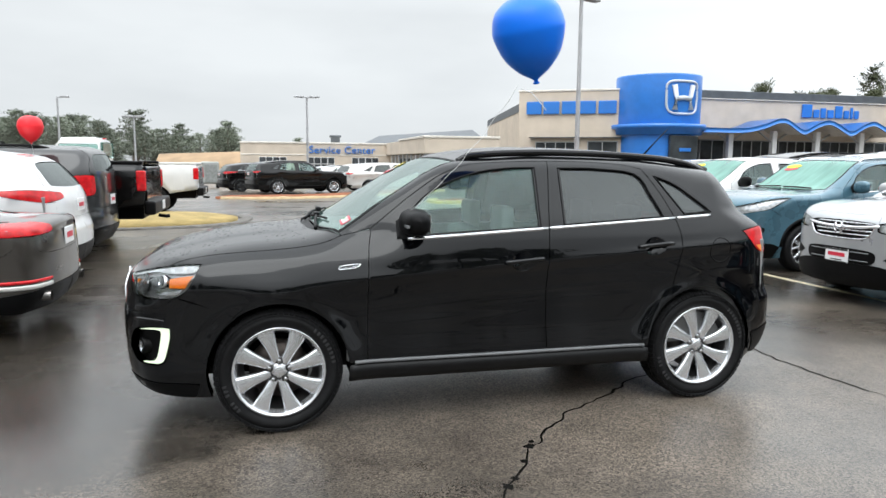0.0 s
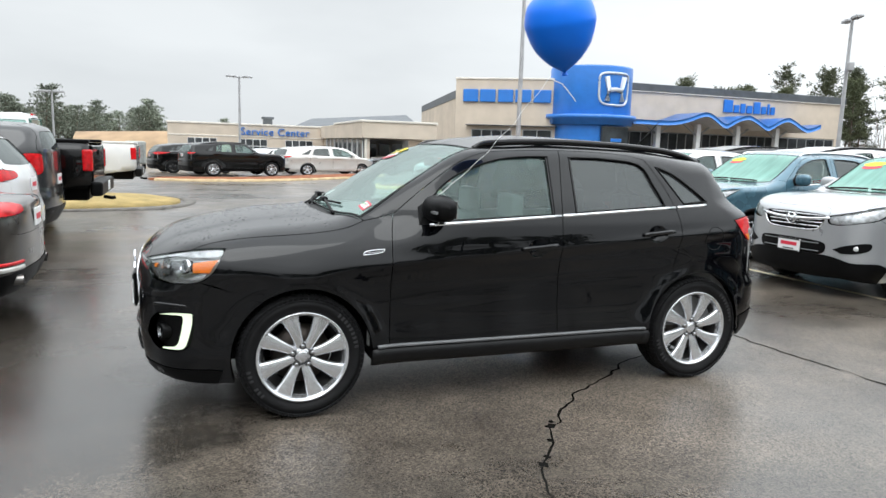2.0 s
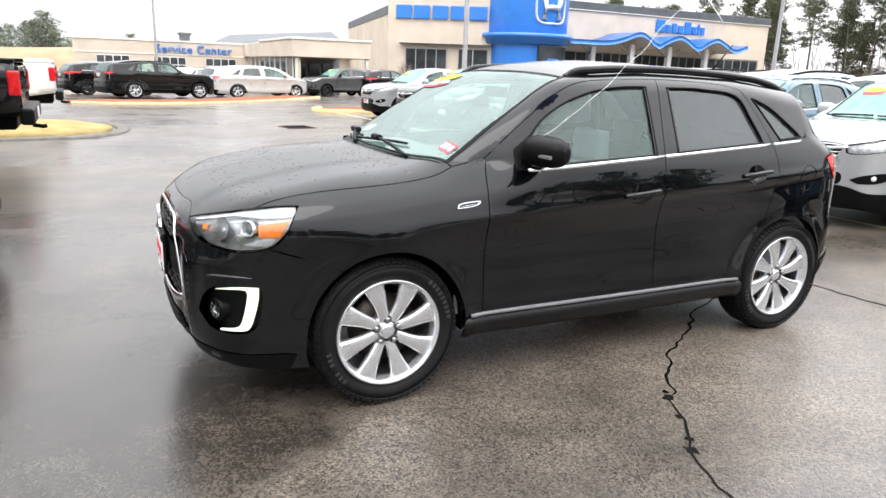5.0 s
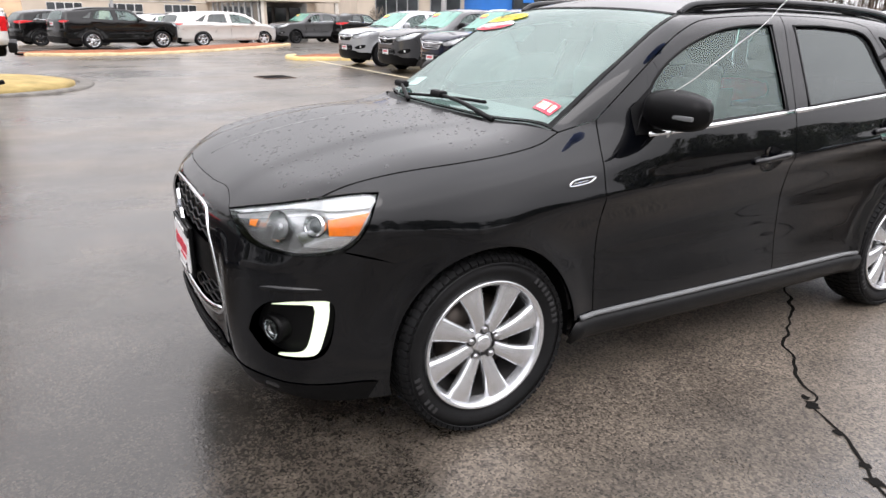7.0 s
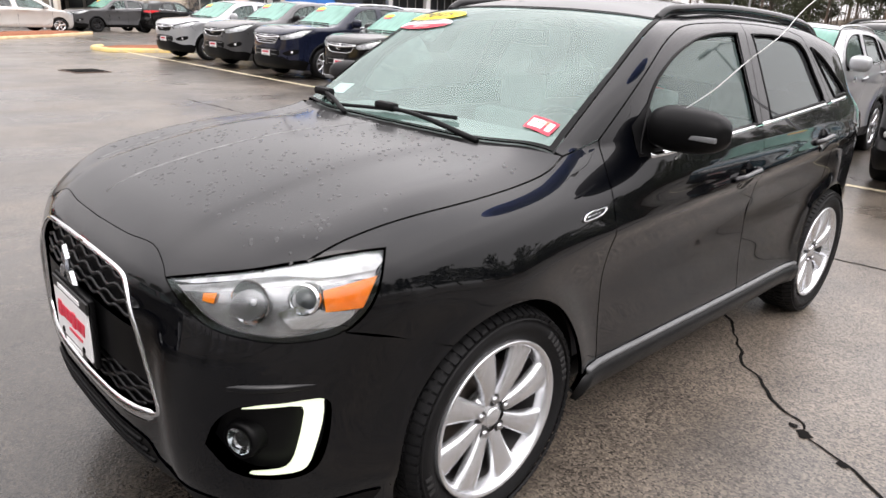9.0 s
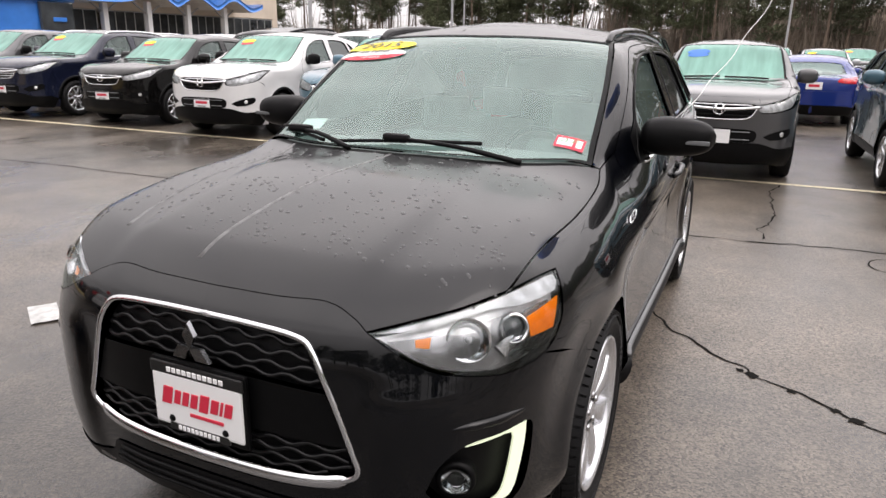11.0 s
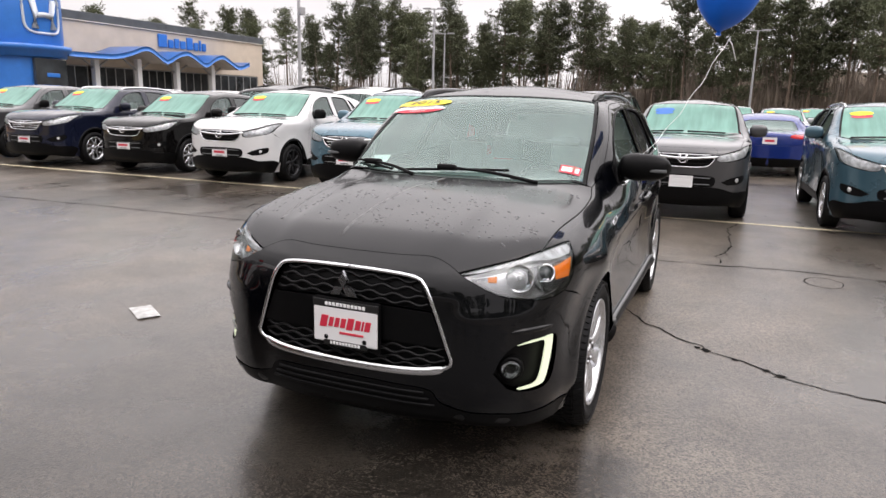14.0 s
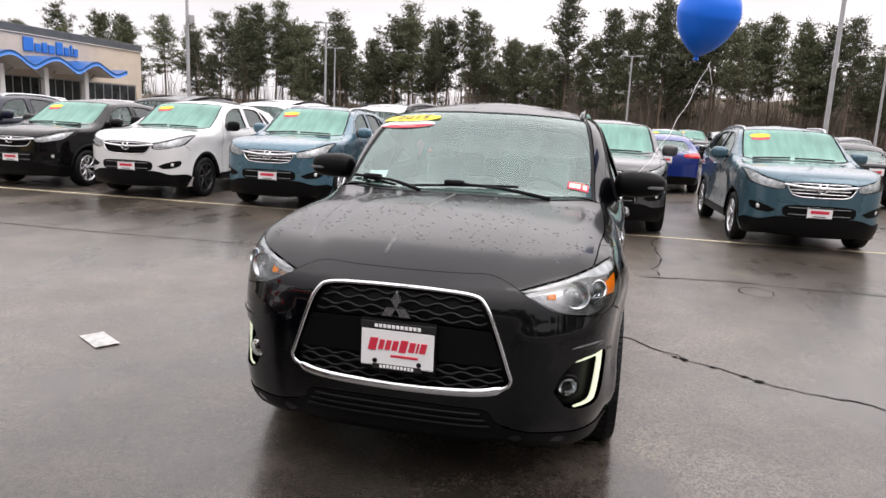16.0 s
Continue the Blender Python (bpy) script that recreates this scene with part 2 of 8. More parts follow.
LENS = glass("lamp_lens", (0.95, 0.96, 0.97), 0.97, ior=1.62)
REFLECTOR = mat("lamp_reflector", (0.85, 0.86, 0.88), 0.12, metal=1.0)
LAMP_WHITE = mat("lamp_white_bezel", (0.62, 0.63, 0.65), 0.22, var=0.3, scale=26)
ORANGE = mat("amber_reflector", (0.95, 0.235, 0.0), 0.3, coat=0.5, var=0.12, scale=60)
RED_LENS = mat("red_lamp_lens", (0.52, 0.008, 0.012), 0.22, coat=0.35, var=0.3, scale=14, spec=0.3)
DRL = glow("daytime_running_light", (0.88, 1.0, 0.72), 0.62)
PLATE_WHITE = mat("plate_white", (0.78, 0.78, 0.78), 0.35)
RED_INK = mat("red_ink", (0.6, 0.03, 0.06), 0.4)
BLACK_INK = mat("black_ink", (0.012, 0.012, 0.012), 0.4)
WHITE_INK = mat("white_ink", (0.8, 0.8, 0.8), 0.4)
YELLOW_INK = mat("yellow_decal", (0.85, 0.68, 0.02), 0.4)
BLUE_INK = mat("blue_decal", (0.03, 0.16, 0.6), 0.4)
GREEN_INK = mat("green_ink", (0.08, 0.3, 0.12), 0.4)


def paint(name, color, metal=0.0, rough=0.32, spec=0.3, coat_ior=1.5):
    return mat(name, color, rough, metal=metal, coat=1.0, var=0.04, scale=3, rvar=0.03, spec=spec, coat_ior=coat_ior)


# ---------------------------------------------------------------- mesh helpers
def mesh_ob(name, verts, faces, material, parent=None, label="", normals=None, smooth=True, m=None):
    me = bpy.data.meshes.new(name)
    me.from_pydata([tuple(map(float, v)) for v in verts], [], [tuple(map(int, f)) for f in faces])
    for mm in (material if isinstance(material, (list, tuple)) else [material]):
        me.materials.append(mm)
    if smooth:
        me.polygons.foreach_set("use_smooth", [True] * len(me.polygons))
    me.update()
    if normals is not None:
        me.normals_split_custom_set_from_vertices([tuple(map(float, v)) for v in normals])
    ob = new(name, me)
    if parent:
        ob.parent = parent
    if m is not None:
        ob.matrix_basis = m
    if label:
        ob["label"] = label
    return ob


def part(name, bm, material, parent=None, label="", m=None, smooth=None):
    """Links a bmesh as one mesh object under a thing or a part."""
    me = bpy.data.meshes.new(name)
    if smooth is not None:
        for f in bm.faces:
            f.smooth = True
        if smooth:
            for e in bm.edges:
                if len(e.link_faces) == 2 and e.calc_face_angle(0) > radians(smooth):
                    e.smooth = False
    bm.to_mesh(me)
    bm.free()
    for mm in (material if isinstance(material, (list, tuple)) else [material]):
        me.materials.append(mm)
    ob = new(name, me)
    if parent:
        ob.parent = parent
    if m is not None:
        ob.matrix_basis = m
    if label:
        ob["label"] = label
    return ob


def box_bm(sx, sy, sz, at=(0, 0, 0), bevel=0.0, seg=2, m=None, bm=None):
    bm = bm or bmesh.new()
    mm = (m or Matrix()) @ Matrix.LocRotScale(at, None, (sx, sy, sz))
    r = bmesh.ops.create_cube(bm, size=1.0, matrix=mm)
    if bevel:
        es = list({e for v in r["verts"] for e in v.link_edges})
        bmesh.ops.bevel(bm, geom=es, offset=bevel, segments=seg, affect="EDGES", profile=0.6)
    return bm


def cyl_bm(r1, r2, depth, m=None, seg=24, bm=None, caps=True):
    bm = bm or bmesh.new()
    bmesh.ops.create_cone(bm, cap_ends=caps, segments=seg, radius1=r1, radius2=r2, depth=depth, matrix=m or Matrix())
    return bm


def revolve(profile, seg=48, axis="y"):
    """Verts and faces of a profile of (radius, offset along the axis) turned round it."""
    v, f = [], []
    n = len(profile)
    for i in range(seg):
        a = 2 * math.pi * i / seg
        for r, o in profile:
            v.append((r * math.cos(a), o, r * math.sin(a)) if axis == "y" else (r * math.cos(a), r * math.sin(a), o))
    for i in range(seg):
        j = (i + 1) % seg
        for k in range(n - 1):
            f.append((i * n + k, i * n + k + 1, j * n + k + 1, j * n + k))
    return v, f


def tube(path, radius, seg=8, closed=False, flat=1.0):
    """A round or flattened tube along a list of points. radius may be a list."""
    pts = [Vector(p) for p in path]
    n = len(pts)
    rad = radius if isinstance(radius, (list, tuple)) else [radius] * n
    v, f = [], []
    up = Vector((0, 0, 1))
    for i, p in enumerate(pts):
        a = pts[(i - 1) % n] if closed or i else p
        b = pts[(i + 1) % n] if closed or i < n - 1 else p
        d = (b - a).normalized() if (b - a).length > 1e-9 else Vector((1, 0, 0))
        s = d.cross(up)
        s = s.normalized() if s.length > 1e-4 else Vector((1, 0, 0))
        w = s.cross(d)
        for k in range(seg):
            t = 2 * math.pi * k / seg
            v.append(p + s * (rad[i] * math.cos(t)) + w * (rad[i] * flat * math.sin(t)))
    for i in range(n if closed else n - 1):
        j = (i + 1) % n
        for k in range(seg):
            f.append((i * seg + k, i * seg + (k + 1) % seg, j * seg + (k + 1) % seg, j * seg + k))
    if not closed:
        f.append(tuple(reversed(range(seg))))
        f.append(tuple(range((n - 1) * seg, n * seg)))
    return v, f


def joined(chunks):
    v, f = [], []
    for cv, cf in chunks:
        o = len(v)
        v += [tuple(p) for p in cv]
        f += [tuple(i + o for i in q) for q in cf]
    return v, f


def curve_of(pts):
    """Monotone cubic through (x, y) points, as a function of arrays."""
    a = np.array(sorted(pts), float)
    x, y = a[:, 0], a[:, 1]
    h = np.diff(x)
    d = np.diff(y) / h
    m = np.zeros_like(x)
    m[0], m[-1] = d[0], d[-1]
    for i in range(1, len(x) - 1):
        if d[i - 1] * d[i] > 0:
            w1, w2 = 2 * h[i] + h[i - 1], h[i] + 2 * h[i - 1]
            m[i] = (w1 + w2) / (w1 / d[i - 1] + w2 / d[i])

    def fn(q):
        q = np.asarray(q, float)
        i = np.clip(np.searchsorted(x, q) - 1, 0, len(x) - 2)
        t = np.clip((q - x[i]) / h[i], -3, 4)
        tc = np.clip(t, 0, 1)
        v = ((1 + 2 * tc) * (1 - tc) ** 2 * y[i] + tc * (1 - tc) ** 2 * h[i] * m[i] + tc * tc * (3 - 2 * tc) * y[i + 1] + tc * tc * (tc - 1) * h[i] * m[i + 1])
        return v + np.where(t < 0, t * h[i] * m[i], 0) + np.where(t > 1, (t - 1) * h[i] * m[i + 1], 0)
    return fn


def smooth_line(pts, per=6, closed=False):
    """Catmull-Rom through points of any dimension."""
    p = [np.array(q, float) for q in pts]
    n = len(p)
    out = []
    for i in range(n if closed else n - 1):
        a, b, c, d = (p[(i - 1) % n] if closed or i else 2 * p[0] - p[1]), p[i], p[(i + 1) % n], (p[(i + 2) % n] if closed or i < n - 2 else 2 * p[-1] - p[-2])
        for k in range(per):
            t = k / per
            out.append(0.5 * (2 * b + (c - a) * t + (2 * a - 5 * b + 4 * c - d) * t * t + (3 * b - a - 3 * c + d) * t ** 3))
    if not closed:
        out.append(p[-1])
    return out


def inside(poly, q):
    """Which of the points q lie inside the 2D polygon."""
    poly, q = np.asarray(poly), np.asarray(q)
    x, y = q[:, 0:1], q[:, 1:2]
    a, b = poly, np.roll(poly, -1, axis=0)
    dy = np.where(np.abs(b[:, 1] - a[:, 1]) < 1e-12, 1e-12, b[:, 1] - a[:, 1])
    hit = ((a[:, 1] > y) != (b[:, 1] > y)) & (x < (b[:, 0] - a[:, 0]) * (y - a[:, 1]) / dy + a[:, 0])
    return hit.sum(axis=1) % 2 == 1


def away(poly, q):
    """Distance of points q from the polygon's outline."""
    poly, q = np.asarray(poly), np.asarray(q)
    best = np.full(len(q), 1e9)
    for a, b in zip(poly, np.roll(poly, -1, axis=0)):
        d = b - a
        t = np.clip(((q - a) @ d) / max(d @ d, 1e-12), 0, 1)
        best = np.minimum(best, np.linalg.norm(q - a - t[:, None] * d, axis=1))
    return best


def shrunk(poly, gap):
    """The polygon moved inwards by gap."""
    p = np.asarray(poly, float)
    area = 0.5 * np.sum(p[:, 0] * np.roll(p[:, 1], -1) - np.roll(p[:, 0], -1) * p[:, 1])
    s = 1 if area > 0 else -1
    e0, e1 = p - np.roll(p, 1, axis=0), np.roll(p, -1, axis=0) - p
    nrm = lambda e: s * np.stack([-e[:, 1], e[:, 0]], 1) / np.maximum(np.linalg.norm(e, axis=1), 1e-9)[:, None]
    n0, n1 = nrm(e0), nrm(e1)
    b = n0 + n1
    k = np.clip(np.sum(b * n0, axis=1), 0.5, None)
    return p + b * (gap / k)[:, None]


def finer(poly, h):
    out = []
    p = np.asarray(poly, float)
    for a, b in zip(p, np.roll(p, -1, axis=0)):
        k = max(1, int(math.ceil(np.linalg.norm(b - a) / h)))
        out += [a + (b - a) * i / k for i in range(k)]
    keep = [out[0]]
    for q in out[1:]:
        if np.linalg.norm(q - keep[-1]) > h * 0.12:
            keep.append(q)
    return np.array(keep)


def fill2d(outer, holes, h):
    """Triangles of a 2D region with holes: points, faces, and the rims as index loops."""
    from mathutils.geometry import delaunay_2d_cdt
    loops = [finer(outer, h)] + [finer(q, h) for q in holes]
    lo, hi = loops[0].min(0), loops[0].max(0)
    gx, gy = np.meshgrid(np.arange(lo[0], hi[0], h), np.arange(lo[1], hi[1], h * 0.866))
    gx = gx + (np.arange(gx.shape[0]) % 2)[:, None] * h / 2
    g = np.stack([gx.ravel(), gy.ravel()], 1)
    ok = inside(loops[0], g)
    for q in loops[1:]:
        ok &= ~inside(q, g)
    g = g[ok]
    for q in loops:
        if len(g):
            g = g[away(q, g) > h * 0.45]
    pts, edges, rims = [], [], []
    for q in loops:
        o = len(pts)
        pts += [Vector(a) for a in q]
        rims.append(list(range(o, o + len(q))))
        edges += [(o + i, o + (i + 1) % len(q)) for i in range(len(q))]
    pts += [Vector(a) for a in g]
    v, _, f, ov, _, _ = delaunay_2d_cdt(pts, edges, [], 0, 1e-6)
    back = {}
    for i, o in enumerate(ov):
        for k in o:
            back[k] = i
    rims = [[back[i] for i in r] for r in rims]
    v2 = np.array([tuple(a) for a in v])
    c = np.array([v2[list(q)].mean(0) for q in f])
    ok = inside(loops[0], c)
    for q in loops[1:]:
        ok &= ~inside(q, c)
    return v2, [q for q, k in zip(f, ok) if k], rims


def smax(a, b, k):
    h = np.clip(k - np.abs(a - b), 0, None) / k
    return np.maximum(a, b) + h * h * k * 0.25
# ---------------------------------------------------------------- car bodies
# A body is where five limits meet with rounded edges: sides, top, front, rear. It is given for one car and warped to others.
TOP = [(-2.4, 0.71), (-2.28, 0.81), (-2.2, 0.88), (-2.12, 0.928), (-1.9, 1.003), (-1.5, 1.076), (-1.22, 1.096), (-1.12, 1.112), (-0.7, 1.335), (-0.32, 1.54), (-0.15, 1.576), (0.3, 1.605), (0.9, 1.592), (1.4, 1.54), (1.64, 1.50), (2.2, 1.40)]
PLAN = [(-2.4, 0.72), (-2.0, 0.803), (-1.7, 0.85), (-1.3, 0.872), (-0.8, 0.876), (0.3, 0.885), (1.2, 0.882), (1.6, 0.86), (1.9, 0.81), (2.2, 0.75)]
TUMBLE = [(0.1, -0.09), (0.25, -0.05), (0.37, -0.012), (0.55, -0.02), (0.72, -0.014), (0.86, -0.002), (0.95, -0.004), (1.05, -0.022), (1.13, -0.048), (1.3, -0.122), (1.5, -0.215), (1.62, -0.275)]
NOSE = [(0.1, -2.0), (0.2, -2.12), (0.27, -2.185), (0.35, -2.21), (0.46, -2.222), (0.6, -2.226), (0.75, -2.226), (0.85, -2.20), (0.9, -2.16), (1.0, -2.06), (1.2, -1.9)]
NOSE_BOW = [(0, 0), (0.2, 0.004), (0.3, 0.013), (0.4, 0.032), (0.55, 0.078), (0.66, 0.14), (0.74, 0.22), (0.80, 0.32), (0.9, 0.6)]
TAIL = [(0.1, 1.85), (0.22, 1.95), (0.3, 2.02), (0.45, 2.065), (0.6, 2.068), (0.7, 2.03), (0.95, 2.005), (1.1, 1.965), (1.2, 1.91), (1.35, 1.79), (1.48, 1.67), (1.62, 1.5)]
TAIL_BOW = [(0, 0), (0.3, 0.01), (0.5, 0.035), (0.7, 0.10), (0.8, 0.22), (0.9, 0.5)]


class Body:
    def __init__(self, xmap=None, zmap=None, wide=1.0, axles=(-1.335, 1.335), wheel=0.345, arch=0.39, flare=0.016, crease=0.016, **shape):
        key = lambda n, d: curve_of(shape.get(n, d))
        self.top, self.plan, self.tumble, self.nose = key("top", TOP), key("plan", PLAN), key("tumble", TUMBLE), key("nose", NOSE)
        self.nose_bow, self.tail, self.tail_bow = key("nose_bow", NOSE_BOW), key("tail", TAIL), key("tail_bow", TAIL_BOW)
        xm = xmap or [(-3, -3), (3, 3)]
        zm = zmap or [(0, 0), (2, 2)]
        self.X, self.Z = curve_of(xm), curve_of(zm)
        self.iX, self.iZ = curve_of([(b, a) for a, b in xm]), curve_of([(b, a) for a, b in zm])
        self.wide, self.axles, self.wheel, self.arch, self.flare, self.crease = wide, axles, wheel, arch, flare, crease
        self.ledge = shape.get("ledge", 0.0)
        self.hood_ridge = shape.get("ridge", 0.012)
        self.shift = shape.get("shift", 0.015)
        self.pinch = shape.get("pinch", 0.0)
        self.sculpt = shape.get("sculpt", 0.0)
        self.shape = shape
        self.tyre = wheel

    def f(self, p):
        tx, ty, tz = p[:, 0], np.abs(p[:, 1]), p[:, 2]
        x, y, z = self.iX(tx), ty / self.wide, self.iZ(tz)
        ws = np.exp(-((x + 0.7) / 0.42) ** 4)
        hood = 1 / (1 + np.exp((x + 1.2) / 0.06))
        roof = 1 - 1 / (1 + np.exp((x + 0.25) / 0.10))
        t = self.top(x - ws * self.shift * (y / 0.66) ** 2) - (0.034 * hood * (y / 0.75) ** 2 + 0.062 * roof * (y / 0.62) ** 2 + 0.02 * (1 - hood) * (1 - roof) * (y / 0.66) ** 2)
        t = t + self.hood_ridge * hood / (1 + np.exp((y - 0.40) / 0.018))
        s = self.plan(x) + self.tumble(z)
        zc = 0.82 + 0.065 * (x + 1)
        fade = 1 / (1 + np.exp((x - 1.75) / 0.05)) / (1 + np.exp(-(x + 0.95) / (0.10 if self.sculpt else 0.06)))
        s = s - self.crease * fade / (1 + np.exp((z - zc) / 0.012)) * np.clip((z - 0.33) / 0.3, 0, 1)
        if self.sculpt:
            # fender shoulder that rolls over early, rounded ridge above the crease, hollow doors, haunch and rocker swell
            t = t + 0.018 * roof * (1 - (y / 0.62) ** 2)
            front = 1 / (1 + np.exp((x + 0.72) / 0.10))
            up = np.clip((z - 0.80) / 0.22, 0, 1.4)
            s = s - 0.075 * front * up ** 1.6
            s = s + 0.007 * fade * np.exp(-((z - zc - 0.02) / 0.03) ** 2) - 0.010 * fade * np.exp(-((z - zc + 0.14) / 0.09) ** 2)
            s = s + 0.014 * np.exp(-((x - 1.40) / 0.38) ** 2) * np.exp(-((z - 0.83) / 0.09) ** 2)
            s = s + 0.014 * np.exp(-((x + 1.38) / 0.34) ** 2) * np.exp(-((z - 0.79) / 0.08) ** 2)
        for ax in self.axles:
            r = np.hypot(tx - ax, tz - self.wheel)
            s = s + self.flare * np.exp(-((r - self.arch + 0.01) / 0.075) ** 2)
        fr = self.nose(z) + self.nose_bow(y)
        fr = fr - self.ledge / (1 + np.exp((z - 0.735 - 0.05 * (y - 0.6)) / (0.02 if self.sculpt else 0.007))) / (1 + np.exp((0.47 - y) / 0.02))
        re = self.tail(z) - self.tail_bow(y)
        up = np.clip((z - 1.08) / 0.16, 0, 1)
        re = re - self.pinch * up * up * (3 - 2 * up) * (1 - 0.25 * np.clip((z - 1.36) / 0.14, 0, 1)) * (y / 0.7) ** 2.2
        a = smax(y - s, z - t, 0.065 + (0.07 / (1 + np.exp((x + 0.95) / 0.08)) if self.sculpt else 0.0))
        b = smax(fr - x, x - re, 0.02)
        return smax(a, b, 0.075)

    def normal(self, p):
        e = 0.004
        g = np.stack([self.f(p + d) - self.f(p - d) for d in np.eye(3) * e], 1)
        return g / np.maximum(np.linalg.norm(g, axis=1), 1e-9)[:, None]

    def cast(self, p0, d, reach, steps=40):
        """First meeting of rays from p0 along d with the body; where one misses, its nearest point."""
        d = np.asarray(d, float)
        n = len(p0)
        ts = np.linspace(0, reach, steps)
        vals = self.f((p0[:, None, :] + d * ts[None, :, None]).reshape(-1, 3)).reshape(n, steps)
        neg = vals < 0
        first = np.where(neg.any(1), neg.argmax(1), 0)
        miss = ~neg.any(1)
        lo, hi = ts[np.maximum(first - 1, 0)].copy(), ts[first].copy()
        for _ in range(11):
            mid = (lo + hi) / 2
            inn = self.f(p0 + d * mid[:, None]) < 0
            hi, lo = np.where(inn, mid, hi), np.where(inn, lo, mid)
        t = np.where(miss, ts[vals.argmin(1)], hi)
        return p0 + d * t[:, None]

    def at(self, kind, a, b):
        """The point of the body seen from the front (y, z), side (x, z), top (x, y) or rear (y, z), given in the first car's numbers. Left side has y < 0."""
        if kind == "f":
            o, d, reach = (-3.2, a * self.wide, self.Z(b)), (1, 0, 0), 2.0
        elif kind == "r":
            o, d, reach = (3.4, a * self.wide, self.Z(b)), (-1, 0, 0), 2.4
        elif kind == "s":
            o, d, reach = (self.X(a), -1.3, self.Z(b)), (0, 1, 0), 1.3
        else:
            o, d, reach = (self.X(a), b * self.wide, 2.4), (0, 0, -1), 2.2
        return self.cast(np.array([o], float), d, reach)[0]

    def line(self, pts, per=5):
        """A smooth line of points on the body from (kind, a, b) triples."""
        p = [self.at(*q) for q in pts]
        if per < 2 or len(p) < 3:
            return p
        p = np.array(smooth_line(p, per))
        for _ in range(3):
            e = 0.003
            g = np.stack([self.f(p + d) - self.f(p - d) for d in np.eye(3) * e], 1) / (2 * e)
            step = g * (self.f(p) / np.maximum((g * g).sum(1), 0.05))[:, None]
            p = p - np.clip(step, -0.03, 0.03)
        return list(p)

    def panel(self, outer, holes=(), d=(0, 1, 0), h=0.05, gap=0.0025, rim=0.014, off=0.0):
        """A sheet of the body inside the outline, seen along d: verts, faces, normals; with turned-in rims."""
        d = Vector(d).normalized()
        e1 = Vector((1, 0, 0)) if abs(d.x) < 0.9 and abs(d.z) < 0.99 else Vector((0, -1, 0)) if abs(d.x) >= 0.9 else Vector((1, 0, 0))
        e1 = (e1 - d * e1.dot(d)).normalized()
        e2 = d.cross(e1)
        B = np.array([e1, e2])
        dd = np.array(d)
        flat = lambda q: np.array([B @ np.array(a) for a in q])
        o2 = shrunk(flat(outer), gap) if gap else flat(outer)
        h2 = [shrunk(flat(q), -gap) if gap else flat(q) for q in holes]
        v2, faces, rims = fill2d(o2, h2, h)
        near = np.mean([dd @ np.array(a) for a in outer])
        p0 = v2 @ B + dd * (near - 1.1)
        P = self.cast(p0, dd, 2.6, 44)
        N = self.normal(P)
        if off:
            P = P + N * off
        fl = []
        for q in faces:
            a, b, c = P[q[0]], P[q[1]], P[q[2]]
            fl.append(tuple(q) if np.dot(np.cross(b - a, c - a), N[q[0]]) > 0 else tuple(reversed(q)))
        V, NN = list(P), list(N)
        if rim:
            for loop in rims:
                ring = P[loop]
                tan = np.roll(ring, -1, axis=0) - np.roll(ring, 1, axis=0)
                nr = N[loop]
                out = np.cross(tan, nr)
                out /= np.maximum(np.linalg.norm(out, axis=1), 1e-9)[:, None]
                o = len(V)
                k = len(loop)
                V += list(ring) + list(ring - nr * rim)
                NN += list(out) + list(out)
                for i in range(k):
                    j = (i + 1) % k
                    fl.append((o + i, o + j, o + k + j, o + k + i))
        return np.array(V), fl, np.array(NN)


def both(name, geo, material, parent, label="", sides=(1, -1)):
    """A sheet on the left side and its mirror image on the right."""
    v, f, n = geo
    out = []
    for s in sides:
        k = np.array([1, s, 1])
        ff = f if s > 0 else [tuple(reversed(q)) for q in f]
        out.append(mesh_ob(name, v * k, ff, material, parent, label, n * k if n is not None else None))
    return out


def whole(geo):
    """A left half and its mirror image in one."""
    v, f, n = geo
    o = len(v)
    k = np.array([1, -1, 1])
    return np.concatenate([v, v * k]), list(f) + [tuple(i + o for i in reversed(q)) for q in f], np.concatenate([n, n * k])


def strip_along(body, pts, width, proud, lift=0.0, taper=0):
    """A flat rounded moulding along a line of body points; taper: how many points at each end thin out."""
    p = np.array(pts)
    n = body.normal(p)
    t = np.gradient(p, axis=0)
    t /= np.maximum(np.linalg.norm(t, axis=1), 1e-9)[:, None]
    w = np.cross(n, t)
    prof = [(-0.5, 0.0), (-0.42, 0.75), (-0.15, 1.0), (0.15, 1.0), (0.42, 0.75), (0.5, 0.0)]
    v, f = [], []
    for i in range(len(p)):
        for a, b in prof:
            thin = min(1.0, (min(i, len(p) - 1 - i) + 0.02) / taper) if taper else 1.0
            v.append(p[i] + w[i] * a * width * thin ** 0.5 + n[i] * (b * proud * thin + lift - 0.002))
    k = len(prof)
    for i in range(len(p) - 1):
        for j in range(k - 1):
            f.append((i * k + j, (i + 1) * k + j, (i + 1) * k + j + 1, i * k + j + 1))
    if not taper:
        f += [tuple(range(k)), tuple(reversed(range(len(v) - k, len(v))))]
    return v, f


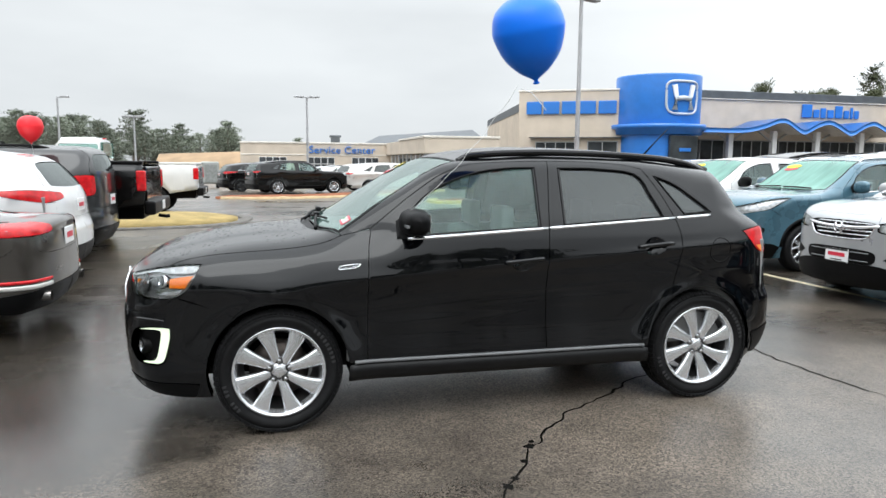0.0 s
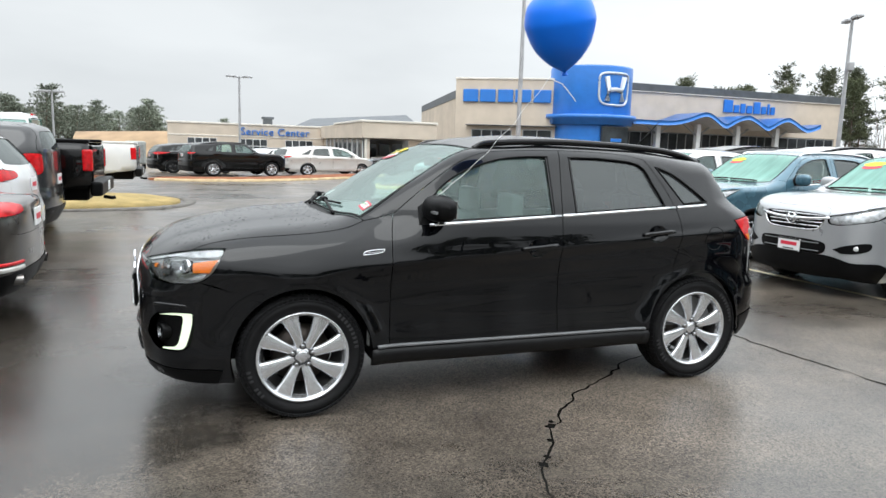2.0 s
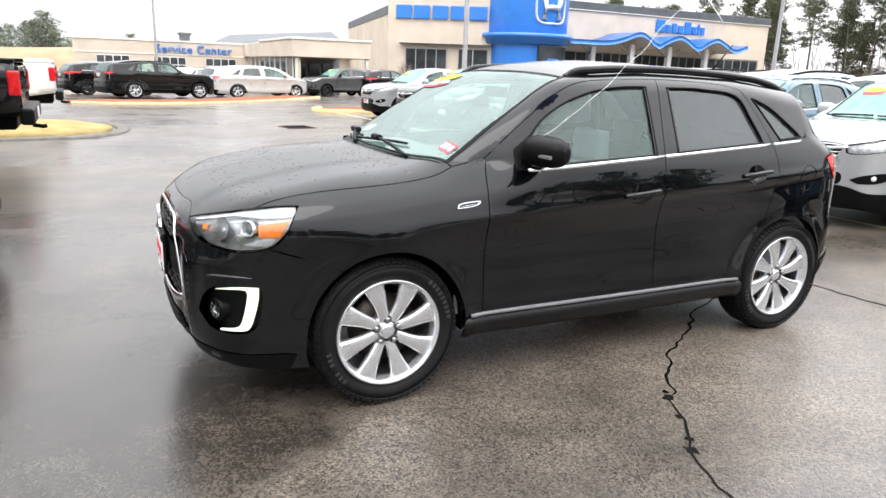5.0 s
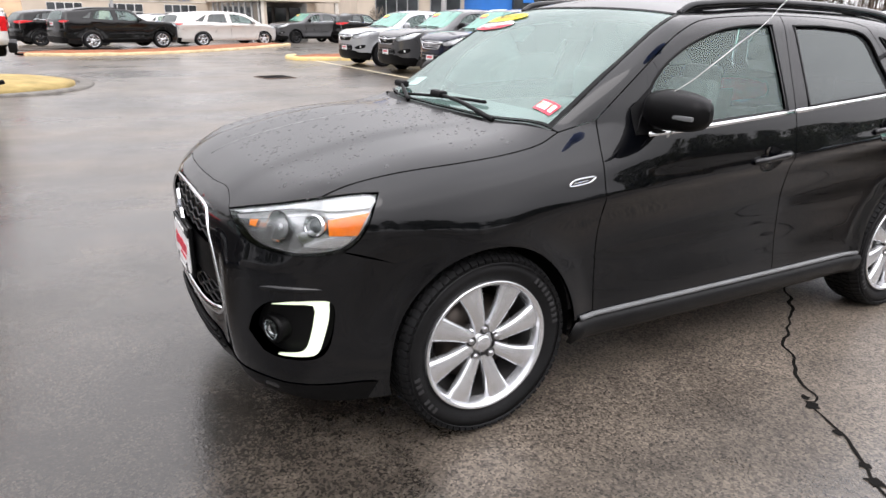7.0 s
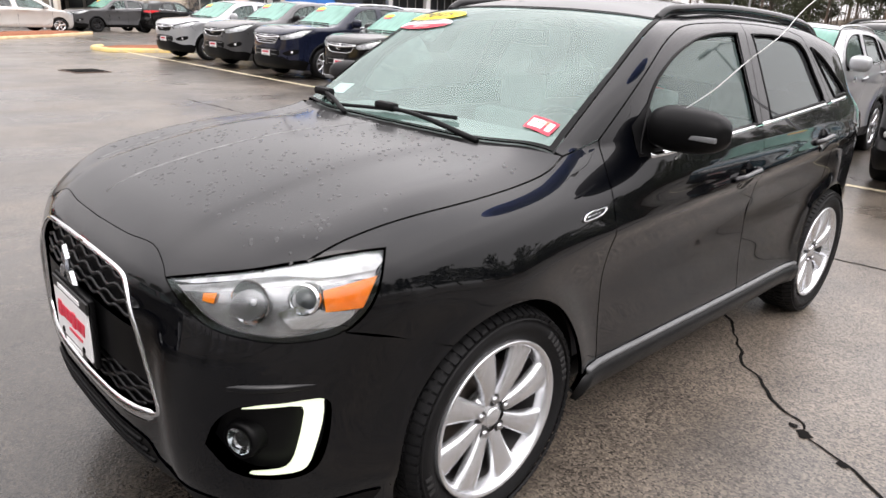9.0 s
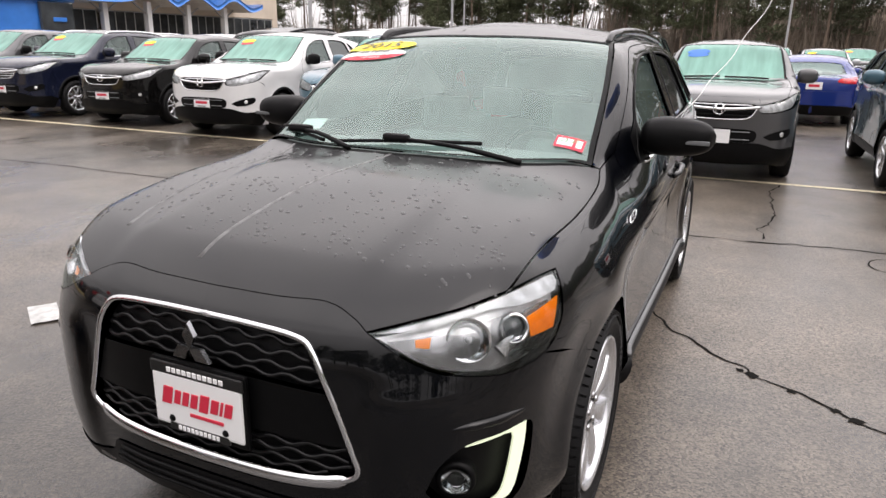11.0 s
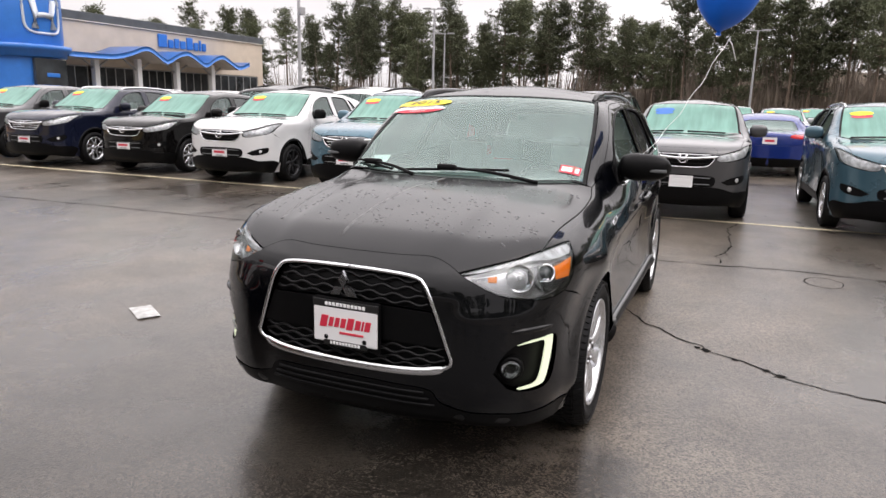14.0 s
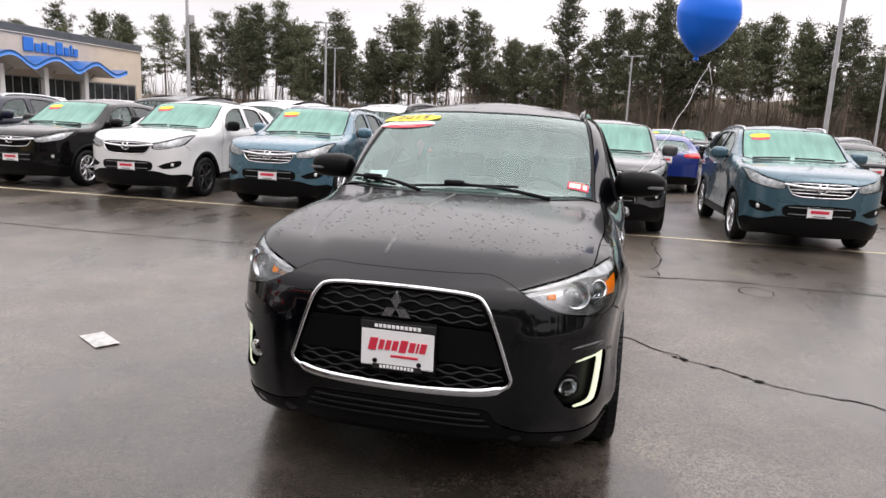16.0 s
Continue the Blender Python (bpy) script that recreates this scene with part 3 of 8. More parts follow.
# ---------------------------------------------------------------- wheels
def tyre_geo(r, width, rim, seg=64, tread=True):
    w = width / 2
    prof = [(rim - 0.004, -w * 0.72), (rim + 0.012, -w * 0.86), (rim + (r - rim) * 0.45, -w * 1.0), (r - 0.035, -w * 0.96), (r - 0.012, -w * 0.84), (r - 0.003, -w * 0.70), (r - 0.003, 0), (r - 0.003, w * 0.70), (r - 0.012, w * 0.84), (rim + (r - rim) * 0.45, w), (rim, w * 0.75)]
    v, f = revolve(smooth_line(prof, 2 if tread else 1), seg)
    chunks = []
    if tread:
        for i in range(seg):
            a = 2 * math.pi * (i + 0.5) / seg
            for k, y0 in enumerate((-w * 0.80, -w * 0.42, 0.0, w * 0.42)):
                b = bmesh.new()
                m = Matrix.Rotation(-a - 0.02 * (k % 2), 4, "Y") @ Matrix.Translation((r - 0.002 - (0.008 if k == 0 else 0), y0, 0)) @ Matrix.Rotation(radians(-20 if k == 0 else 0), 4, "Z")
                mm = m @ Matrix.Diagonal((0.014, w * 0.34, 2 * math.pi * r / seg * 0.72, 1))
                bmesh.ops.create_cube(b, size=1, matrix=mm)
                b.verts.index_update()
                chunks.append(([tuple(q.co) for q in b.verts], [tuple(q.index for q in fc.verts) for fc in b.faces]))
                b.free()
    return (v, f), joined(chunks)


def spoke_geo(r0, r1, w0, w1, y0, y1, twist=0.0, thick=0.03):
    """One spoke from the hub to the rim, in the wheel's plane along +x, face towards -y."""
    v, f = [], []
    n = 7
    for i in range(n):
        t = i / (n - 1)
        r, w = r0 + (r1 - r0) * t, w0 + (w1 - w0) * (t ** 1.3 if w1 < 0.09 else 0.35 * t + 0.65 * t ** 2.4)
        y = y0 + (y1 - y0) * (t ** 1.6) - 0.010 * math.sin(math.pi * t)
        c = twist * t * t
        for dx, dy in ((-0.5, thick), (-0.5, 0.004), (-0.34, -0.002), (0.34, -0.002), (0.5, 0.004), (0.5, thick)):
            v.append((r, y + dy, c + dx * w))
    for i in range(n - 1):
        for j in range(5):
            f.append((i * 6 + j, i * 6 + j + 1, (i + 1) * 6 + j + 1, (i + 1) * 6 + j))
    return v, f


def spin(geo, a):
    c, s = math.cos(a), math.sin(a)
    return [(c * x - s * z, y, s * x + c * z) for x, y, z in geo[0]], geo[1]


def build_wheel(parent, r, width, rim, style, m, fine=False, rim_mat=None):
    """A wheel whose face looks towards -y: tyre, rim with spokes, hub and nuts, brake disc."""
    rim_mat = rim_mat or ALLOY
    (v, f), tread = tyre_geo(r, width, rim, 72 if fine else 28, fine)
    wheel = mesh_ob("wheel", v, f, RUBBER, parent, "", None, True, m)
    if fine:
        tagged(mesh_ob("tread", *tread, RUBBER, wheel, "", None, False), kind="stuff")
    y0 = -width * 0.40
    lip = [(rim - 0.045, y0 + 0.09), (rim - 0.026, y0 + 0.03), (rim - 0.015, y0 - 0.005), (rim - 0.004, y0 - 0.016), (rim + 0.004, y0 - 0.012), (rim + 0.003, y0 + 0.02)]
    barrel = [(rim - 0.03, y0 + 0.03), (rim - 0.05, y0 + 0.1), (rim - 0.055, width * 0.42)]
    chunks = [revolve(smooth_line(lip, 3 if fine else 1), 64 if fine else 28)]
    n, pairs, w0, w1, tw = {"eight": (8, 0, 0.046, 0.104, 0.014), "ten": (5, 1, 0.03, 0.04, 0.03), "five": (5, 0, 0.06, 0.085, 0.0), "swirl": (7, 0, 0.045, 0.06, 0.06)}[style]
    for i in range(n):
        a = 2 * math.pi * i / n + 0.26
        for s in ((-1, 1) if pairs else (0,)):
            chunks.append(spin(spoke_geo(0.05, rim - 0.018, w0, w1, y0 + 0.018, y0 + 0.004, tw + s * 0.035), a + s * 0.16))
    hub = [(0.0, y0 + 0.016), (0.034, y0 + 0.016), (0.040, y0 + 0.020), (0.066, y0 + 0.034), (0.078, y0 + 0.052), (0.078, y0 + 0.07)] if fine else [(0.0, y0 + 0.010), (0.032, y0 + 0.010), (0.040, y0 + 0.020), (0.068, y0 + 0.022), (0.080, y0 + 0.040), (0.080, y0 + 0.06)]
    chunks.append(revolve(hub, 32 if fine else 16))
    rv, rf = joined(chunks)
    rimob = mesh_ob("rim", rv, rf, rim_mat, wheel, "eight-spoke silver alloy rim" if style == "eight" else "")
    bv, bf = revolve(barrel, 32 if fine else 20)
    mesh_ob("barrel", bv, bf, ALLOY_DARK, wheel)
    dv, df = revolve([(0.06, y0 + 0.085), (rim * 0.66, y0 + 0.085), (rim * 0.66, y0 + 0.11), (0.06, y0 + 0.11)], 32 if fine else 18)
    mesh_ob("brake_disc", dv, df, BRAKE, wheel)
    if fine:
        # raised maker's marks on the sidewall, as plain bars
        bars = []
        for a0, num in ((0.15, 9), (3.35, 8)):
            for i in range(num):
                if i % 4 == 3 and num == 8:
                    continue
                b = bmesh.new()
                rr = rim + (r - rim) * 0.50
                bmesh.ops.create_cube(b, size=1, matrix=Matrix.Rotation(-(a0 + 0.088 * i), 4, "Y") @ Matrix.Translation((rr, -width * 0.5, 0)) @ Matrix.Diagonal((0.022, 0.004, 0.012, 1)))
                b.verts.index_update()
                bars.append(([tuple(q.co) for q in b.verts], [tuple(q.index for q in fc.verts) for fc in b.faces]))
                b.free()
        tagged(mesh_ob("sidewall_lettering", *joined(bars), RUBBER_MARK, wheel, "raised marks on the tyre wall", None, False), kind="stuff")
        mesh_ob("sidewall_rib", *revolve([(rim + (r - rim) * k, -width * 0.5 - o) for k, o in ((0.72, -0.004), (0.735, 0.003), (0.755, 0.003), (0.77, -0.004))], 72), RUBBER, wheel)
        for i in range(5):
            a = 2 * math.pi * i / 5 + 0.3
            nv, nf = revolve([(0.0, 0.003), (0.008, 0.003), (0.012, 0.007), (0.012, 0.012), (0.013, 0.0125)], 14)
            # dark disc behind each nut: the pocket's shade is put into its colour
            rv2, rf2 = revolve([(0.0, 0.0115), (0.0195, 0.0115), (0.021, 0.0135)], 16)
            mesh_ob("nut_recess", [(x + 0.058 * math.cos(a), y + y0 + 0.002, z + 0.058 * math.sin(a)) for x, y, z in rv2], rf2, ALLOY_DARK, wheel)
            mesh_ob("wheel_nut", [(x + 0.058 * math.cos(a), y + y0 + 0.002, z + 0.058 * math.sin(a)) for x, y, z in nv], nf, NUT, wheel)
        mesh_ob("centre_cap", *revolve([(0.0, y0 + 0.009), (0.024, y0 + 0.009), (0.031, y0 + 0.012), (0.032, y0 + 0.02)], 24), ALLOY, wheel)
    return wheel


def seat_bm():
    bm = box_bm(0.50, 0.50, 0.16, (0.0, 0, 0.42), 0.05, 3)
    box_bm(0.14, 0.48, 0.60, (0.27, 0, 0.74), 0.05, 3, Matrix.Rotation(radians(0), 4, "Y"), bm)
    box_bm(0.09, 0.26, 0.18, (0.33, 0, 1.14), 0.035, 3, None, bm)
    return bm
# ---------------------------------------------------------------- building a car
def arc(body, which, a0, a1, n=22, grow=0.0):
    """Points on the body round a wheel arch between two angles in degrees (0 towards the tail, 90 up)."""
    ax, r = body.axles[which], body.arch + grow
    pts = []
    for i in range(n + 1):
        a = radians(a0 + (a1 - a0) * i / n)
        pts.append((ax + r * math.cos(a), -1.3, body.wheel + r * math.sin(a)))
    return list(body.cast(np.array(pts), (0, 1, 0), 1.3))


def mirrored(line):
    return [np.array(p) * (1, -1, 1) for p in reversed(line)]


CROME_Z = lambda x: 1.082 + 0.0571 * (x + 0.44)
LAMP = [("f", -0.452, 0.862), ("f", -0.545, 0.888), ("f", -0.64, 0.912), ("f", -0.715, 0.934), ("s", -1.83, 0.947), ("s", -1.735, 0.95)]
LAMP_LOW = [("s", -1.735, 0.95), ("s", -1.80, 0.835), ("s", -1.875, 0.772), ("f", -0.755, 0.758), ("f", -0.69, 0.767), ("f", -0.615, 0.782), ("f", -0.535, 0.818), ("f", -0.452, 0.862)]
GRILLE = [("f", 0, 0.85), ("f", -0.15, 0.848), ("f", -0.29, 0.838), ("f", -0.335, 0.81), ("f", -0.375, 0.73), ("f", -0.435, 0.56), ("f", -0.448, 0.515), ("f", -0.425, 0.485), ("f", -0.34, 0.462), ("f", -0.15, 0.452), ("f", 0, 0.45)]
TAIL_SIDE = [("s", 1.635, 1.085), ("s", 1.72, 1.0), ("s", 1.79, 0.945), ("s", 1.86, 0.925)]
TAIL_REAR = [("s", 1.86, 0.925), ("r", -0.62, 0.955), ("r", -0.55, 0.985), ("r", -0.53, 1.03), ("r", -0.54, 1.075)]
TAIL_TOP = [("r", -0.54, 1.075), ("r", -0.66, 1.10), ("s", 1.80, 1.105), ("s", 1.635, 1.085)]
ANG = dict(fs=4, fb=125, fe=200, rs=176, rb=125, rq=46, re=-22)


def build_car(name, body, color, label, h=0.06, glass_front=None, rim="five", rim_mat=None, tinted=True, skirt=None, lamp=None, lamp_low=None, grille=None, windows=None,
              grille_style="bars", strip=True, rails=None, fine=False, cladding=None, plate=True, seats=True, white_grille=False, tail_mat=None, category="car", rear=True, no_quarter_window=False, roof_end=1.56, decal=False, openings=(), tails=None, hood_mat=None, mirror_mat=None):
    car = tagged(new(name), label, category)
    L = body.line
    lamp_pts, low_pts, grille_pts = lamp or LAMP, lamp_low or LAMP_LOW, grille or GRILLE
    obl, back = (1, 1, -0.15), (-1, 1, -0.1)
    lamp_top, lamp_bot = L(lamp_pts, 4), L(low_pts, 4)
    split = lamp_pts[3]
    rear_top, front_top = L(lamp_pts[3:], 4), L(lamp_pts[:4], 4)
    hood_front = L([("t", -2.142, 0), ("t", -2.136, -0.2), ("f", -0.33, 0.909), ("f", -0.408, 0.886), lamp_pts[0]], 4)
    seam = L([split, ("t", -1.7, -0.735), ("t", -1.4, -0.752), ("t", -1.1, -0.745), ("t", -0.97, -0.725)], 5)
    hood_rear = L([("t", -0.97, -0.725), ("t", -1.06, -0.62), ("t", -1.14, -0.38), ("t", -1.17, 0)], 5)
    half = hood_front[:-1] + front_top[:-1] + seam[:-1] + hood_rear
    hood = half + mirrored(half)[1:-1]
    g = body.panel(hood, (), (0.3, 0, -1), h)
    mesh_ob("hood", g[0], g[1], hood_mat or color, car, "", g[2])
    # windscreen, cowl, roof
    ws_low = L([("t", -1.11, 0), ("t", -1.09, -0.36), ("t", -1.035, -0.60), ("t", -0.985, -0.70)], 5)
    ws_side = L([("t", -0.985, -0.70), ("t", -0.65, -0.664), ("t", -0.26, -0.595)], 6)
    ws_top = L([("t", -0.26, -0.595), ("t", -0.30, -0.3), ("t", -0.32, 0)], 5)
    half = ws_low[:-1] + ws_side[:-1] + ws_top
    g = body.panel(half + mirrored(half)[1:-1], (), (0.5, 0, -1), h, 0.004, 0.006, -0.004)
    wind = mesh_ob("windscreen", g[0], g[1], glass_front or WIND_ROW, car, "", g[2])
    wind.visible_shadow = False
    half = list(reversed(hood_rear)) + [body.at("t", -0.955, -0.70)] + list(reversed(ws_low))
    g = body.panel(half + mirrored(half)[1:-1], (), (0, 0, -1), h, 0.002, 0.01, -0.012)
    mesh_ob("cowl", g[0], g[1], BLACK_PLASTIC, car, "", g[2])
    # black ceramic border of the windscreen
    half = ws_low[:-1] + ws_side[:-1] + ws_top
    ring = half + mirrored(half)[1:-1]
    mid = np.mean(ring, axis=0)
    inner = [mid + (np.array(p) - mid) * np.array((0.96, 0.968, 1)) for p in ring]
    g = body.panel(ring, [inner], (0.5, 0, -1), h, 0.002, 0, -0.0015)
    mesh_ob("windscreen_border", g[0], g[1], DARK_TRIM, car, "", g[2])
    edge = L([("t", -0.26, -0.595), ("t", 0.3, -0.605), ("t", 0.3 + (roof_end - 0.3) * 0.5, -0.60), ("t", 0.3 + (roof_end - 0.3) * 0.84, -0.58), ("t", roof_end, -0.55)], 5)
    roof_rear = L([("t", roof_end, -0.55), ("t", roof_end + 0.05, -0.3), ("t", roof_end + 0.065, 0)], 4)
    half = list(reversed(ws_top))[:-1] + edge[:-1] + roof_rear
    g = body.panel(half + mirrored(half)[1:-1], (), (0, 0, -1), h)
    mesh_ob("roof", g[0], g[1], hood_mat or color, car, "", g[2])
    # fender
    door_front = L([("s", -0.80, 1.13), ("s", -0.82, 1.03), ("s", -0.83, 0.9), ("s", -0.835, 0.64), ("s", -0.84, 0.375)], 4)
    bump_seam = L([low_pts[2], ("s", -1.736, 0.729)], 1)
    fa = arc(body, 0, ANG["fs"], ANG["fb"])
    k = [i for i, p in enumerate(low_pts) if p[0] == "s"][-1] * 4
    outline = seam[:-1] + [body.at("t", -0.97, -0.725)] + door_front + fa + bump_seam[::-1] + lamp_bot[:k + 1][::-1] + rear_top[:-1][::-1]
    both("fender", body.panel(outline, (), (0.12, 0.8, -0.6), h), color, car)
    # front bumper with the openings of lamp and grille cut out
    fb = arc(body, 0, ANG["fb"], ANG["fe"])
    bottom = L([("s", -1.79, 0.20), ("f", -0.70, 0.215), ("f", -0.55, 0.235), ("f", -0.3, 0.225), ("f", 0, 0.22)], 4)
    grille_line = L(grille_pts, 3)
    outline = hood_front[:-1] + lamp_bot[k:][::-1] + bump_seam[1:] + fb + bottom[1:]
    # the grille touches the middle line, so the outline runs round it
    gt, gb = grille_line[0][2], grille_line[-1][2]
    centre = lambda z0, z1, n=7: [body.cast(np.array([(-3.2, 0, z0 + (z1 - z0) * i / n)]), (1, 0, 0), 2.2)[0] for i in range(1, n)]
    outline = outline + centre(outline[-1][2], gb) + grille_line[::-1] + centre(gt, hood_front[0][2], 3)
    g = whole(body.panel(outline, [L(q, 4) for q in openings], obl, h * 0.8, 0.0, 0.05))
    mesh_ob("front_bumper", g[0], g[1], color, car, "", g[2])
    if cladding:
        cl = L([("s", -1.73, 0.36), ("s", -1.85, 0.40), ("f", -0.66, 0.40), ("f", -0.5, 0.44), ("f", -0.3, 0.45), ("f", 0, 0.452)], 4)
        lo = bottom + []
        ct = [body.cast(np.array([(-3.2, 0, cl[-1][2] + (lo[-1][2] - cl[-1][2]) * i / 6)]), (1, 0, 0), 2.2)[0] for i in range(1, 6)]
        g = whole(body.panel(cl + ct + lo[::-1], (), obl, h * 0.8, 0.0, 0.02, 0.013))
        mesh_ob("bumper_cladding", g[0], g[1], cladding, car, "black plastic lower bumper", g[2])
        fp = L([("f", -0.50, 0.505), ("f", -0.60, 0.545), ("f", -0.72, 0.575), ("f", -0.775, 0.575), ("f", -0.77, 0.52), ("f", -0.70, 0.485), ("f", -0.58, 0.475)], 3)
        fps = both("fog_recess", body.panel(fp, (), obl, h * 0.7, 0.0, 0.01, 0.005), cladding, car)
        pf = Vector(body.at("f", -0.69, 0.53))
        for ob, s in zip(fps, (1, -1)):
            v, f = revolve([(0.0, 0.010), (0.018, 0.009), (0.027, 0.004), (0.032, 0.0)], 14, "z")
            mm = Matrix.Translation(pf) @ Vector((-0.85, -0.5, 0)).to_track_quat("Z", "Y").to_matrix().to_4x4()
            mesh_ob("fog_lamp", [((mm @ Vector(q)).x, (mm @ Vector(q)).y * s, (mm @ Vector(q)).z) for q in v], f, LAMP_SHELL, ob)
        # black lower intake, arch lips and wipers of the parked cars
        li = L([("f", 0, 0.575), ("f", -0.30, 0.570), ("f", -0.42, 0.545), ("f", -0.40, 0.46), ("f", -0.2, 0.446), ("f", 0, 0.445)], 4)
        ct = [body.cast(np.array([(-3.2, 0, li[-1][2] + (li[0][2] - li[-1][2]) * i / 4)]), (1, 0, 0), 2.2)[0] for i in range(1, 4)]
        g = whole(body.panel(li + ct, (), obl, h * 0.7, 0.0, 0.01, 0.005))
        intake = mesh_ob("lower_intake", g[0], g[1], cladding, car, "black lower intake", g[2])
        for zz in (0.545, 0.475):
            pts = [body.at("f", y, zz) for y in np.linspace(-0.36, 0.36, 9)]
            v, f = strip_along(body, pts, 0.014, 0.016)
            mesh_ob("intake_slat", v, f, GREY_TRIM, intake)
        pts = [body.at("f", y, 0.795 - 0.030 * math.cos(y / 0.44 * math.pi / 2)) for y in np.linspace(-0.44, 0.44, 15)]
        v, f = strip_along(body, pts, 0.034, 0.024, -0.008)
        mesh_ob("chrome_wing", v, f, CHROME, car, "chrome bar joining the head lamps")
        pts = L(grille_pts[3:], 3)
        pts = pts + mirrored(pts)[1:]
        v, f = strip_along(body, pts, 0.016, 0.010)
        mesh_ob("grille_trim", v, f, CHROME, car)
        for which, a0, a1 in ((0, 2, 176), (1, 4, 178)):
            ar = arc(body, which, a0, a1, 22, 0.016)
            for s in (1, -1):
                v, f = strip_along(body, ar, 0.045, 0.010)
                mesh_ob("arch_lip", np.array(v) * (1, s, 1), f if s > 0 else [tuple(reversed(q)) for q in f], cladding, car)
        for y0, y1 in ((0.58, 0.08), (0.02, -0.50)):
            pts = [body.at("t", -1.045 - 0.03 * (i % 2 == 9) + 0.012 * i / 8, y0 + (y1 - y0) * i / 8) + np.array((-0.006, 0, 0.012)) for i in range(9)]
            mesh_ob("wiper", *tube(pts, 0.011, 5), DARK_TRIM, car)
    # grille insert, recessed
    full = grille_line + mirrored(grille_line)[1:-1]
    g = body.panel(full, (), (1, 0, 0), h, 0.0, 0.0, -0.035)
    grl = mesh_ob("grille", g[0], g[1], DARK_TRIM, car, "black grille", g[2])
    if grille_style == "bars":
        zs = [p[2] for p in grille_line]
        z0, z1 = min(zs), max(zs)
        for i in range(4):
            z = z1 - (z1 - z0) * (i + 0.35) / 4.4
            ys = [abs(p[1]) for p in grille_line if abs(p[2] - z) < (z1 - z0) * 0.3]
            w = max(ys) * 0.94
            line = [body.cast(np.array([(-3.2, -w + 2 * w * j / 10, z - 0.05 * abs(1 - 2 * j / 10) ** 2 * 0)]), (1, 0, 0), 2.2)[0] for j in range(11)]
            v, f = strip_along(body, line, 0.02, 0.012, -0.02)
            mesh_ob("grille_bar", v, f, CHROME if i == 0 or white_grille else BLACK_PLASTIC, grl)
        c = body.cast(np.array([(-3.2, 0, (z0 + z1) / 2 + 0.02)]), (1, 0, 0), 2.2)[0]
        em = tube([(0, -0.04, 0.045), (0, -0.028, -0.045)], 0.009, 6)
        em2 = tube([(0, 0.04, 0.045), (0, 0.028, -0.045)], 0.009, 6)
        em3 = tube([(0, -0.034, 0.0), (0, 0.034, 0.0)], 0.008, 6)
        rr = tube([(0, 0.066 * math.cos(t) * 1.0, 0.058 * math.sin(t)) for t in np.linspace(0, 2 * math.pi, 21)[:-1]], 0.006, 6, True)
        mesh_ob("emblem", *joined([em, em2, em3, rr]), CHROME, grl, "", None, True, Matrix.Translation(Vector(c) + Vector((-0.012, 0, 0))))
    # head lamps
    poly = lamp_top[:-1] + lamp_bot[:-1]
    for g, nm, mt, lb in ((body.panel(poly, (), obl, h * 0.6, 0.003, 0.004, -0.001), "headlight", LENS, "clear headlight with silver reflector"),):
        lenses = both(nm, g, mt, car, lb)
    g = body.panel(poly, (), obl, h * 0.6, 0.006, 0.0, -0.032)
    for ob, s in zip(lenses, (1, -1)):
        ob.visible_shadow = False
        kk = np.array([1, s, 1])
        mesh_ob("reflector", g[0] * kk, g[1] if s > 0 else [tuple(reversed(q)) for q in g[1]], LAMP_SHELL, ob, "", g[2] * kk)
    # doors
    drip_f = L([("s", -0.80, 1.13), ("s", -0.54, 1.335), ("s", -0.34, 1.455), ("s", -0.12, 1.508), ("s", 0.32, 1.525)], 5)
    b_seam = L([("s", 0.32, 1.525), ("s", 0.27, 1.13), ("s", 0.255, 0.8), ("s", 0.26, 0.375)], 4)
    drip_r = L([("s", 0.32, 1.525), ("s", 0.6, 1.52), ("s", 0.83, 1.505), ("s", 0.96, 1.48)], 4)
    rear_edge = L([("s", 0.96, 1.48), ("s", 1.06, 1.33), ("s", 1.14, 1.16), ("s", 1.165, 1.05), ("s", 1.16, 0.93), ("s", 1.13, 0.80)], 4) + arc(body, 1, ANG["rb"], ANG["rb"] + 1, 1)[:1]
    win_f = [("s", -0.64, CROME_Z(-0.64) + 0.018), ("s", -0.52, 1.275), ("s", -0.35, 1.385), ("s", -0.14, 1.452), ("s", 0.04, 1.475), ("s", 0.21, 1.48)]
    wf = L(win_f, 5) + [body.at("s", 0.2, CROME_Z(0.2) + 0.018)]
    wr = [body.at("s", 0.395, 1.478)] + L([("s", 0.6, 1.478), ("s", 0.90, 1.445), ("s", 0.99, 1.31), ("s", 1.05, CROME_Z(1.05) + 0.02)], 4) + [body.at("s", 0.385, CROME_Z(0.385) + 0.018)]
    side = (0, 1, -0.35)
    doors = both("front_door", body.panel(door_front[::-1][:-1] + drip_f[:-1] + b_seam, [wf], side, h), color, car)
    ra = arc(body, 1, ANG["rb"], ANG["rs"])
    rdoors = both("rear_door", body.panel(b_seam[::-1][:-1] + drip_r[:-1] + rear_edge[:-1] + ra, [wr], side, h), color, car)
    for ds, w, mt in ((doors, wf, SIDE_GLASS), (rdoors, wr, TINT if tinted else SIDE_GLASS)):
        g = body.panel(w, (), side, h, -0.004, 0.0, -0.012)
        for d, s in zip(ds, (1, -1)):
            kk = np.array([1, s, 1])
            ob = mesh_ob("window", g[0] * kk, g[1] if s > 0 else [tuple(reversed(q)) for q in g[1]], mt, d, "", g[2] * kk)
            ob.visible_shadow = False
        c = np.mean(w, axis=0)
        ringw = [c + (np.array(p) - c) * 1.035 for p in w]
